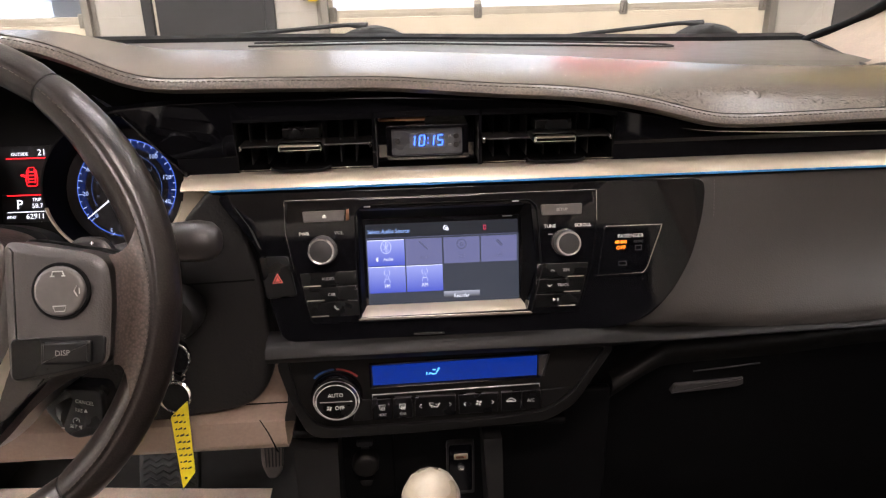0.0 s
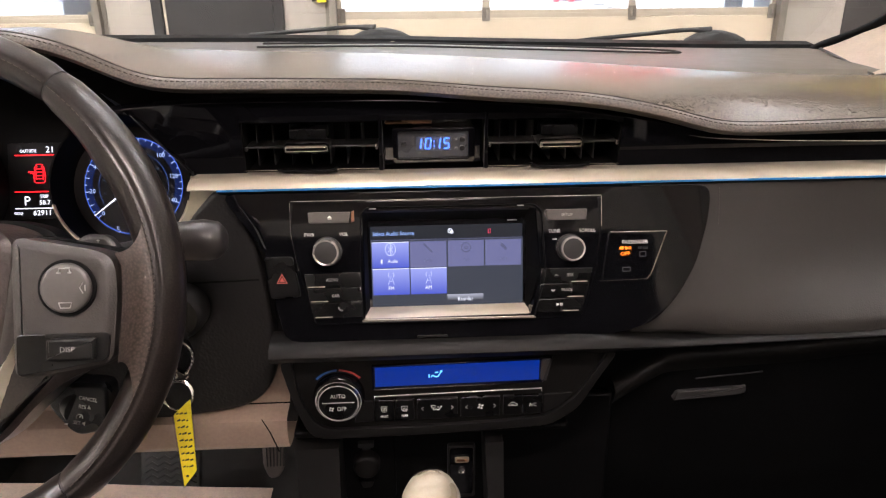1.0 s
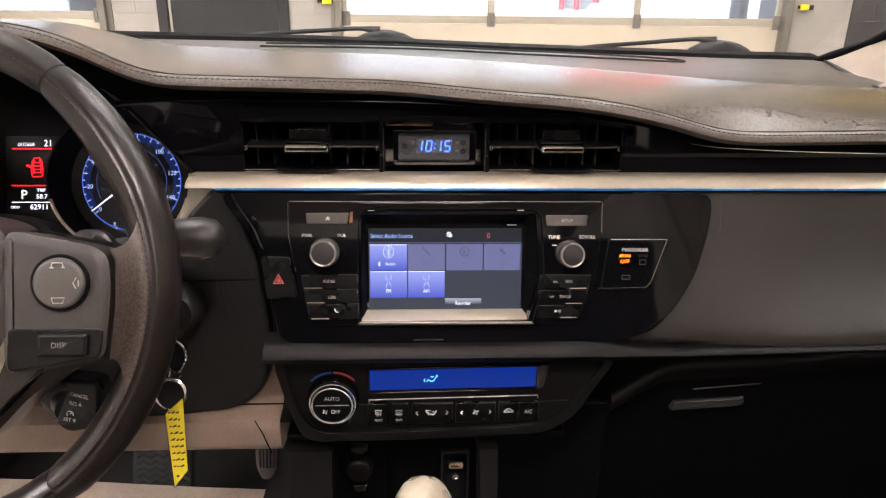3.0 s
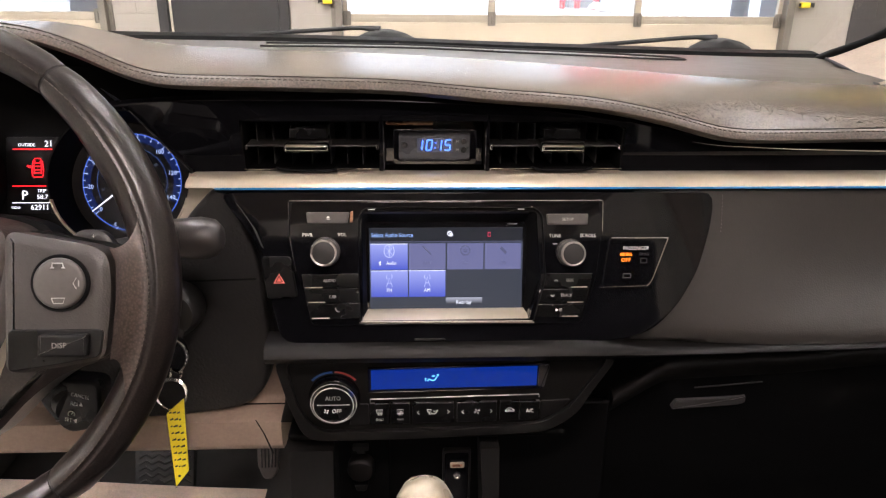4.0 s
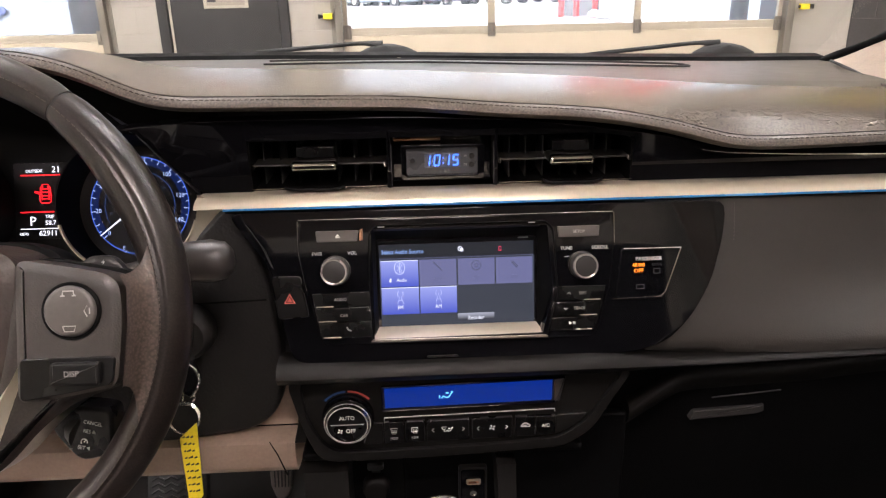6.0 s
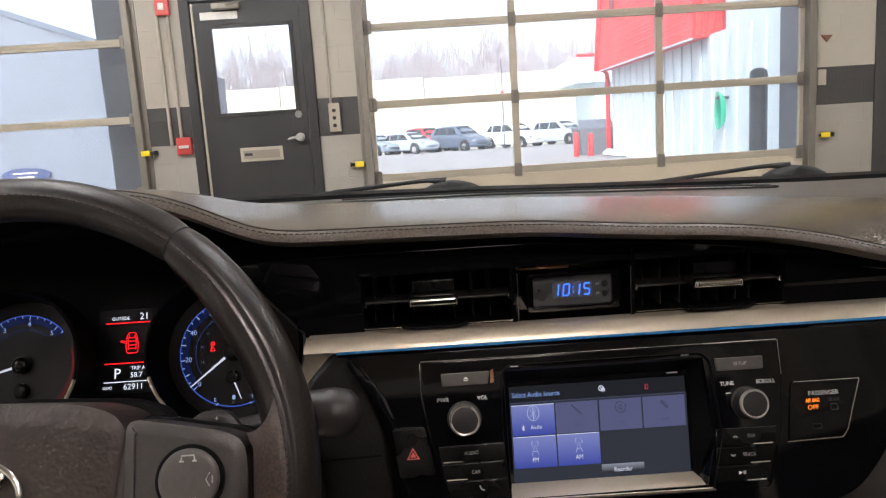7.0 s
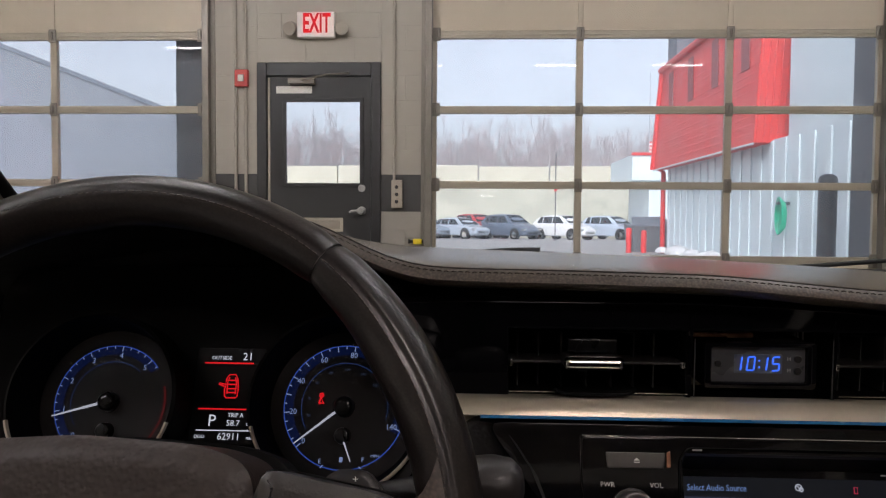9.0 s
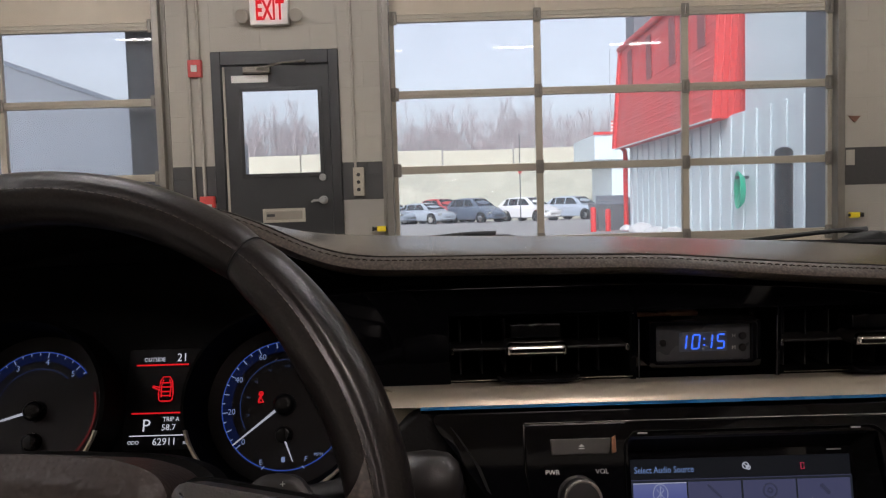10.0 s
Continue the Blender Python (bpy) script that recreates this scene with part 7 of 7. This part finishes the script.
strokes("door_icon", DIALS, [[(-0.3650, 0.7675), (-0.3655, 0.7720), (-0.3645, 0.7800), (-0.3625, 0.7832), (-0.3575, 0.7832), (-0.3555, 0.7800), (-0.3545, 0.7720), (-0.3550, 0.7675), (-0.3562, 0.7662), (-0.3638, 0.7662), (-0.3650, 0.7675)], [(-0.3645, 0.7790), (-0.3555, 0.7790)], [(-0.3640, 0.7760), (-0.3560, 0.7760)], [(-0.3640, 0.7700), (-0.3560, 0.7700)], [(-0.3646, 0.7740), (-0.3705, 0.7762)], [(-0.3646, 0.7758), (-0.3700, 0.7770)], [(-0.3632, 0.7690), (-0.3636, 0.7770), (-0.3622, 0.7812)], [(-0.3568, 0.7690), (-0.3564, 0.7770), (-0.3578, 0.7812)], [(-0.3640, 0.7728), (-0.3560, 0.7728)]], 0.00055, REDLIT, tp, -0.0002)
lettering("gear_letter", "P", 0.0092, DIALS, -0.3728, 0.7492, WHITELIT, tp, 0.0)
lettering("trip_text", "TRIP A", 0.0034, DIALS, -0.3545, 0.7535, WHITELIT, tp, 0.0, stretch=0.9)
lettering("trip_text", "58.7", 0.0045, DIALS, -0.3560, 0.7478, WHITELIT, tp, 0.0)
lettering("trip_text", "mile", 0.0030, DIALS, -0.3425, 0.7474, WHITELIT, tp, 0.0, stretch=0.85)
lettering("trip_text", "ODO", 0.0026, DIALS, -0.3815, 0.7380, WHITELIT, tp, 0.0)
lettering("trip_text", "62911", 0.0052, DIALS, -0.3585, 0.7382, WHITELIT, tp, 0.0)
lettering("trip_text", "miles", 0.0028, DIALS, -0.3412, 0.7376, WHITELIT, tp, 0.0, stretch=0.85)

# hood cheeks down to the dials
bm = B()
rows = []
for x in np.linspace(-0.60, -0.225, 30):
    l = along(LIP, x)
    rows.append([(x, 0.66, l - 0.003), (x, 0.70, l - 0.012), (x, 0.76, l - 0.022), (x, 0.775, 0.84)])
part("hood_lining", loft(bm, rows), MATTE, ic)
edge = [(-0.262, 0.664, 0.862), (-0.242, 0.664, 0.8475), (-0.213, 0.664, 0.8115), (-0.1925, 0.660, 0.7915), (-0.193, 0.652, 0.776), (-0.197, 0.652, 0.760), (-0.209, 0.652, 0.739), (-0.225, 0.652, 0.712)]
turn = [88, 62, 35, 12, -6, -22, -42, -66]
bm = loft(B(), [[Vector(p), Vector(p).lerp(polar(SC, 0.0605, a, 0.004), 0.5) + Vector((0.0015, 0, 0.001)), polar(SC, 0.0605, a, 0.004)] for p, a in zip(edge, turn)])
part("hood_cheek", bm, SOFT, ic, "black plastic wall round the dial")
bm = B()
loft(bm, [[(-0.1900, 0.6465, 0.7915), (-0.165, 0.640, 0.7840)], [(-0.1925, 0.6475, 0.776), (-0.168, 0.641, 0.7755)], [(-0.1965, 0.648, 0.762), (-0.178, 0.642, 0.765)], [(-0.204, 0.648, 0.748), (-0.194, 0.643, 0.752)], [(-0.2095, 0.648, 0.738), (-0.207, 0.645, 0.739)]])
bmesh.ops.solidify(bm, geom=bm.faces[:], thickness=0.004)
part("silver_cheek", bm, SILVER, dash, "satin silver cheek beside the dials")
part("lower_shelf", box(B(), -0.56, -0.205, 0.64, 0.74, 0.675, 0.692, 0.006), SOFT, ic)


# ---- steering wheel ----
WC, WT, WR, WTUBE = Vector((-0.358, 0.510, 0.746)), 0.348, 0.176, 0.0185
WU, WV, WN = Vector((1, 0, 0)), Vector((0, math.sin(WT), math.cos(WT))), Vector((0, -math.cos(WT), math.sin(WT)))


def wp(u, v, n=0.0):
    return WC + u * WU + v * WV + n * WN


BEZEL = paint("switch_bezel_plastic", (0.031, 0.0265, 0.024), 0.42, bump=0.3, bump_scale=800, kind="leather", rough_vary=0.02, spec=0.6)
wheel = thing("steering_wheel", WC, "black leather steering wheel with stitched rim and buttons", "steering wheel")


# half thickness of the rim, by degrees from its top: slim above, swollen at the thumb grips
GRIPS = [(0, 0.0132), (36, 0.0134), (46, 0.0146), (58, 0.0160), (72, 0.0155), (90, 0.0150), (120, 0.0150), (150, 0.0138), (180, 0.0134)]
SEWN = 83
# turns round the rim, closer together at the sewn groove on its face
RIMTURN = [radians(a) for a in (0, 14, 28, 40, 50, 60, 67, 72, 75, 78, 81, 85, 88, 91, 94, 99, 106, 116, 130, 148, 166, 184, 202, 220, 238, 256, 274, 292, 310, 328, 344)]


def rim_at(a, b, f=1.0, lift=0.0):
    """A point on the rim at a degrees round the wheel and a turn b round the tube."""
    off = abs((a - 90 + 180) % 360 - 180)
    half = float(np.interp(off, [g[0] for g in GRIPS], [g[1] for g in GRIPS]))
    rr = half * f * (1.0 + 0.06 * math.cos(2 * b) - 0.15 * max(0.0, min(1.0, 1.35 - abs(math.degrees(b) - SEWN) / 8))) + lift
    rad = WR + 1.06 * (WTUBE - half) + rr * math.cos(b)
    return wp(rad * math.cos(radians(a)), rad * math.sin(radians(a)), (0.3 * rr + 0.7 * WTUBE * f) * math.sin(b))


def rim_piece(a0, a1, fat=1.0):
    rows, n = [], max(6, int(abs(a1 - a0) / 3))
    for k in range(n + 1):
        f = fat * (0.93 if min(k, n - k) == 0 else 1.0)
        rows.append([rim_at(a0 + (a1 - a0) * k / n, b, f) for b in RIMTURN])
    return part("rim_section", loft(B(), rows, closed=True, caps=True), RIM, wheel, "black leather rim section")


cuts_ = [53, 127, 232, 308, 413]
for a0, a1 in zip(cuts_, cuts_[1:]):
    rim_piece(a0 + 0.35, a1 - 0.35)
part("rim_core", loft(B(), [[rim_at(a, b, 0.88) for b in RIMTURN] for a in range(0, 365, 5)], closed=True), RUBBER, wheel)
bm = B()
for a0, a1 in ((-50, 52), (128, 230), (54, 126)):
    for a in np.arange(a0, a1, 1.45):
        tube(bm, [rim_at(a + 0.95 * q, radians(SEWN + 10.5), 1.0, h) for q, h in ((0.0, -0.0004), (0.5, 0.0003), (1.0, -0.0004))], 0.00045, 4)
sw = part("rim_stitching", bm, paint("black_thread", (0.050, 0.039, 0.032), 0.4), wheel)
sw["kind"] = "stuff"


def wheel_plate(name, poly, n0, n1, material, parent, label="", edge=0.003):
    inner = inset(poly, edge)
    in2 = inset(poly, edge * 2.2)
    bm = loft(B(), [[wp(u, v, n0) for u, v in poly], [wp(u, v, n1 - edge) for u, v in poly], [wp(u, v, n1 - edge * 0.25) for u, v in inner], [wp(u, v, n1) for u, v in in2]], closed=True, caps=True)
    return part(name, bm, material, parent, label)


air = [(0.0, 0.0525), (0.058, 0.0490), (0.0800, 0.0420), (0.0868, 0.0300), (0.0872, -0.0200), (0.0800, -0.0450), (0.0660, -0.0700), (0.0400, -0.0920)]
air = round_corners(air + [(-u, v) for u, v in reversed(air) if u], 0.010, 5)
wheel_plate("airbag_cover", air, -0.03, 0.0270, AIRBAG, wheel, "black airbag cover", 0.006)
wheel_plate("back_cover", [(u * 1.06, v * 1.04) for u, v in air], -0.058, -0.0305, MATTE, wheel, "black plastic back cover", 0.006)
oval = lambda a, b, m: [(a * math.cos(2 * math.pi * k / m), b * math.sin(2 * math.pi * k / m)) for k in range(m)]
bm = B()
for (a, b, cx, cy) in ((0.030, 0.021, 0, 0), (0.011, 0.019, 0, 0.0), (0.020, 0.008, 0, 0.010)):
    tube(bm, [wp(cx + u, cy + v, 0.0285) for u, v in oval(a, b, 36) + oval(a, b, 36)[:1]], 0.0022, 8)
part("emblem", bm, CHROME, wheel, "chrome oval emblem")

for s in (1, -1):
    sp = wheel_plate("spoke", round_corners([(s * 0.090, 0.0385), (s * 0.140, 0.0280), (s * 0.158, 0.0225), (s * 0.164, -0.005), (s * 0.160, -0.046), (s * 0.149, -0.0506), (s * 0.124, -0.058), (s * 0.101, -0.075), (s * 0.078, -0.100), (s * 0.058, -0.112), (s * 0.070, -0.060)][:: s], 0.012, 5), -0.006, 0.028, RIM, wheel, "black leather spoke with switches", 0.0035)
    wheel_plate("switch_bezel", round_corners([(s * 0.0930, 0.0390), (s * 0.150, 0.0285), (s * 0.160, 0.0215), (s * 0.1614, -0.0005), (s * 0.1571, -0.0472), (s * 0.126, -0.0525), (s * 0.0920, -0.0570)][:: s], 0.009, 5), 0.015, 0.0405, BEZEL, sp, "", 0.0034)
    wheel_plate("lower_bezel", round_corners([(s * 0.0955, -0.0265), (s * 0.1572, -0.0265), (s * 0.1548, -0.0450), (s * 0.126, -0.0500), (s * 0.0950, -0.0545)][:: s], 0.004, 4), 0.030, 0.0409, BUTTON, sp, "black plastic strip under the round pad", 0.0004)
    rows = []
    for k in range(17):
        q = k / 16
        v0, rim0 = 0.0265 - 0.0745 * q, rim_at(15 - 40 * q, radians(96))
        u0 = 0.1634 - 0.0045 * max(0.0, (q - 0.45) / 0.55) - 0.004 * max(0.0, 1 - q / 0.12)
        ru, rv, rn = (rim0 - WC).dot(WU), (rim0 - WC).dot(WV), (rim0 - WC).dot(WN)
        top_ = [(u0 + (ru - u0) * j / 10, v0 + (rv - v0) * (j / 10) ** 2.4, 0.0375 + (rn - 0.0375) * (1 - (1 - j / 10) ** 2)) for j in range(11)]
        rows.append([wp(s * u, v, n) for u, v, n in [(u0, v0, 0.034)] + [(u0 + 0.0009, top_[0][1], 0.0372)] + top_[1:] + [(u, v, min(n - 0.014, 0.006)) for u, v, n in reversed(top_)]])
    part("spoke_leather", loft(B(), rows, closed=True, caps=True), SKIN, sp, "dark brown leather skin running from the spoke into the rim")
    wheel_plate("spoke_back", round_corners([(s * 0.080, 0.0410), (s * 0.142, 0.0300), (s * 0.158, 0.0250), (s * 0.160, -0.040), (s * 0.120, -0.060), (s * 0.080, -0.080)][:: s], 0.012, 4), -0.022, -0.0065, MATTE, sp, "black plastic back of the spoke", 0.003)
    if s == 1:
        ph = part("phone_pad", spin(B(), wp(0.1305, 0.004, 0.0405), WN, [(0, 0.0168), (0.003, 0.0168), (0.0045, 0.0160), (0.0052, 0.014), (0.0050, 0.002)], 40), BUTTONGREY, sp, "round grey phone and voice pad")
        part("pad_gap", spin(B(), wp(0.1305, 0.004, 0.0407), WN, [(0, 0.0190), (0.0016, 0.0190), (0.0018, 0.0184)], 40), MATTE, sp)
        bm = B()
        for pts in ([(0.121, 0.0235), (0.1215, 0.0262), (0.128, 0.0262), (0.1285, 0.0235)], [(0.1200, 0.0232), (0.1225, 0.0232)], [(0.1272, 0.0232), (0.1295, 0.0232)]):
            tube(bm, [wp(u + 0.006, v - 0.009, 0.046) for u, v in pts], 0.0005, 5)
        for pts in ([(0.1205, 0.0035), (0.1290, 0.0035), (0.1278, 0.0000), (0.1217, 0.0000), (0.1205, 0.0035)], [(0.1365, 0.0165), (0.1345, 0.0130), (0.1365, 0.0095)], [(0.1380, 0.0150), (0.1380, 0.0110)]):
            tube(bm, [wp(u + 0.006, v - 0.009, 0.046) for u, v in pts], 0.0004, 5)
        part("pad_marks", bm, PRINTDIM, ph)
        dp = wheel_plate("display_button", round_corners([(0.1165, -0.0295), (0.1485, -0.0295), (0.1480, -0.0445), (0.1160, -0.0440)], 0.002, 3), 0.030, 0.0450, BUTTON, sp, "", 0.001)
        m = Matrix((WU, WV, WN)).transposed().to_4x4()
        m.translation = wp(0.1305, -0.0368, 0.0454)
        lettering("button_text", "DISP", 0.0038, m, 0, 0, PRINTDIM, dp, stretch=0.95)
    else:
        part("control_pad", spin(B(), wp(-0.1305, 0.004, 0.0405), WN, [(0, 0.0168), (0.003, 0.0168), (0.0045, 0.0160), (0.0052, 0.014)], 40), BUTTONGREY, sp)
    bm = B()
    rows = []
    for k in range(9):
        q = k / 8
        c = Vector((s * (0.058 + 0.036 * q), -0.095 + 0.066 * q))
        w = 0.0145 * (1 - q) + 0.0012
        rows.append([wp(c.x - s * w, c.y, 0.026), wp(c.x, c.y + 0.002, 0.0345), wp(c.x + s * w, c.y, 0.026), wp(c.x, c.y, 0.01)])
    part("silver_insert", loft(bm, rows, closed=True, caps=True), SILVER, sp, "silver spoke insert")
    pd = wheel_plate("shift_paddle", round_corners([(s * 0.100, 0.026), (s * 0.119, 0.0400), (s * 0.135, 0.0390), (s * 0.147, 0.023), (s * 0.120, 0.008)][:: s], 0.005, 3), -0.024, -0.014, SOFT, wheel, "black shift paddle", 0.002)
    m = Matrix((WU, WV, WN)).transposed().to_4x4()
    m.translation = wp(s * 0.1285, 0.0345, -0.0134)
    lettering("paddle_mark", "+" if s > 0 else "-", 0.0036, m, 0, 0, PRINT, pd)
part("hub_shaft", spin(B(), wp(0, 0, -0.09), WN, [(0, 0.045), (0.05, 0.045), (0.07, 0.05)], 32), SOFT, wheel)

STALKEND = paint("stalk_end_plastic", (0.022, 0.019, 0.018), 0.42, bump=0.15, bump_scale=1100)
sc_ = thing("steering_column", (-0.358, 0.6, 0.70), "black plastic steering column cover with ignition lock", "steering column")
bm = B()
loft(bm, [[(-0.358 + a * 0.078, 0.545, 0.690 + b * 0.055) for a, b in oval(1, 1, 28)], [(-0.358 + a * 0.105, 0.60, 0.672 + b * 0.060) for a, b in oval(1, 1, 28)], [(-0.358 + a * 0.115, 0.67, 0.655 + b * 0.060) for a, b in oval(1, 1, 28)]], closed=True, caps=True)
part("shroud", bm, SOFT, sc_)
st_ = part("wiper_stalk", tube(B(), [(-0.30, 0.57, 0.735), (-0.22, 0.565, 0.754), (-0.180, 0.560, 0.7615)], [0.009, 0.0075, 0.0095], 14), SOFT, sc_, "black wiper stalk with a grey end")
part("stalk_end", spin(B(), (-0.184, 0.560, 0.7625), (1, -0.1, 0.05), [(0, 0.0100), (0.004, 0.0150), (0.026, 0.0165), (0.036, 0.0145), (0.041, 0.0095), (0.0425, 0.004)], 24), STALKEND, st_)
cr = part("cruise_stalk", tube(B(), [(-0.31, 0.56, 0.655), (-0.275, 0.535, 0.642), (-0.262, 0.525, 0.638)], [0.012, 0.014, 0.0155], 16), SOFT, sc_, "black cruise control stalk with white print")
CP = Plane(0.519, 0.20, 0.638)
part("stalk_face", slab(B(), CP, round_corners([(-0.290, 0.664), (-0.238, 0.658), (-0.240, 0.622), (-0.266, 0.617), (-0.284, 0.640)], 0.008, 4), -0.02, 0.002, 0.003), BUTTON, cr)
for s_, x, z in (("CANCEL", -0.2535, 0.6478), ("RES", -0.2585, 0.6418), ("SET", -0.2640, 0.6292)):
    lettering("stalk_text", s_, 0.0030, CP.placed(x, z, 0.0026) @ Matrix.Rotation(radians(-14), 4, "Z"), 0, 0, PRINT, cr, stretch=0.9)
for x, z, way in ((-0.2536, 0.6412, 1), (-0.2588, 0.6278, -1)):
    part("arrow_mark", slab(B(), CP, [(x - 0.0013, z - 0.0011 * way), (x + 0.0013, z - 0.0017 * way), (x + 0.0003, z + 0.0015 * way)], 0.0022, 0.0027, 0.0001), PRINT, cr)
strokes("speed_icon", CP, [arc(-0.2615, 0.6335, 0.0024, -30, 210, 10), [(-0.2615, 0.6335), (-0.2597, 0.6352)]], 0.0004, PRINT, cr, 0.0026)
strokes("plus_mark", CP, [[(-0.2705, 0.6430), (-0.2679, 0.6430)], [(-0.2692, 0.6417), (-0.2692, 0.6443)], [(-0.2735, 0.6285), (-0.2711, 0.6285)]], 0.0004, PRINT, cr, 0.0026)
part("ignition_lock", spin(B(), (-0.205, 0.622, 0.676), (0, -1, 0.1), [(0, 0.024), (0.02, 0.023), (0.026, 0.019), (0.026, 0.010)], 28), SOFT, sc_)

ky = thing("car_key", (-0.19, 0.56, 0.65), "car key in the ignition with a yellow paper tag", "key")
part("key_head", slab(B(), Plane(0.575), round_corners([(-0.206, 0.672), (-0.190, 0.666), (-0.186, 0.650), (-0.196, 0.634), (-0.208, 0.646)], 0.005, 4), -0.004, 0.004, 0.0016), PIANO, ky)
part("key_edge", tube(B(), smooth_line([(-0.1945, 0.5700, 0.6690), (-0.1880, 0.5700, 0.6630), (-0.1855, 0.5700, 0.6530), (-0.1895, 0.5700, 0.6440), (-0.1955, 0.5700, 0.6370)], 16), 0.0011, 6), CHROME, ky, "chrome edge of the key head")
part("key_blade", box(B(), -0.198, -0.194, 0.575, 0.615, 0.662, 0.682), CHROME, ky)
part("clip", tube(B(), [(-0.197 + 0.0050 * math.cos(a), 0.570 + 0.003 * math.sin(a), 0.6375 + 0.0055 * math.sin(a)) for a in (2 * math.pi * k / 24 for k in range(25))], 0.0011, 6), CHROME, ky)
for r, dz in ((0.0130, 0), (0.0122, -0.001)):
    part("key_ring", tube(B(), [(-0.1995 + r * math.cos(a), 0.560 + 0.004 * math.sin(a), 0.6235 + dz + r * 0.95 * math.sin(a)) for a in (2 * math.pi * k / 32 for k in range(33))], 0.0009, 6), CHROME, ky)
TG = Plane(0.553, 0.0, 0.6)
tag = round_corners([(-0.2035, 0.6080), (-0.1875, 0.6230), (-0.1915, 0.5500), (-0.2045, 0.5330)], 0.0012, 2)
tg = part("paper_tag", slab(B(), TG, tag, -0.0005, 0.0005, 0.0002), TAG, ky, "yellow paper key tag")
part("tag_sleeve", ring(B(), TG, inset(tag, -0.0012), inset(tag, 0.0004), -0.0009, 0.0009), clear("tag_plastic", (0.9, 0.9, 0.9), 0.1, 0.4), ky)
bm = B()
rnd = random.Random(3)
for k in range(9):
    z = 0.6085 - 0.0068 * k
    x0 = -0.2010 - 0.0002 * k
    x = x0
    while x < x0 + 0.0095:
        w = rnd.uniform(0.0015, 0.004)
        slab(bm, TG, [(x, z), (x + w, z + w * 0.25), (x + w, z + w * 0.45 + 0.0014), (x, z + 0.0012)], 0.0005, 0.0008, 0.0001)
        x += w + 0.0008
part("tag_writing", bm, INK, tg)
part("tag_hole", spin(B(), (-0.2000, 0.5525, 0.5450), (0, -1, 0), [(0, 0.0012), (0.0006, 0.0012)], 12), INK, tg)

# ---- footwell ----
bp = thing("brake_pedal", (-0.38, 1.0, 0.25), "black rubber brake pedal with chevron ribs", "pedal")
PP = Plane(1.0, 0.45, 0.21)
part("pad", slab(B(), PP, rrect(-0.442, -0.347, 0.172, 0.243, 0.008), -0.012, 0.0, 0.003), RUBBER, bp)
bm = B()
for k in range(7):
    z = 0.178 + 0.0092 * k
    tube(bm, [PP.at(-0.434 + 0.0102 * j, z + (0.0055 if j % 2 else 0.0), 0.001) for j in range(9)], 0.0019, 5)
part("rib", bm, TRIMGREY, bp)
part("arm", tube(B(), [(-0.39, 1.02, 0.25), (-0.385, 1.12, 0.42), (-0.38, 1.2, 0.6)], 0.012, 8), SOFT, bp)
ap = thing("accelerator_pedal", (-0.23, 1.02, 0.27), "dark ribbed accelerator pedal", "pedal")
part("pad", slab(B(), Plane(1.0, 0.5, 0.22), round_corners([(-0.250, 0.275), (-0.211, 0.275), (-0.213, 0.205), (-0.222, 0.193), (-0.236, 0.193), (-0.246, 0.212)], 0.006, 3), -0.01, 0.0, 0.003), paint("pedal_rubber", (0.06, 0.048, 0.044), 0.6), ap)
bm = B()
for k in range(6):
    tube(bm, [Plane(1.0, 0.5, 0.22).at(-0.2425 + 0.0065 * k, 0.271, 0.001), Plane(1.0, 0.5, 0.22).at(-0.2385 + 0.0052 * k, 0.210, 0.001)], 0.0012, 5)
part("rib", bm, TRIMGREY, ap)
mt = thing("floor_mat", (-0.4, 0.6, 0.12), "pale paper floor mat laid in the driver's footwell", "mat")
bm = B()
rows = []
for y in np.linspace(0.3, 0.95, 18):
    up = max(0.0, min(1.0, (y - 0.68) / 0.24))
    rows.append([(x, y - 0.09 * (x + 0.22) * max(0.0, (y - 0.7) / 0.25), 0.128 + 0.075 * up * up * (3 - 2 * up) + 0.006 * noise.noise(Vector((x * 9, y * 9, 0)))) for x in np.linspace(-0.68, -0.2225, 16)])
loft(bm, rows)
bmesh.ops.solidify(bm, geom=bm.faces[:], thickness=0.0015)
part("sheet", bm, PAPER, mt)
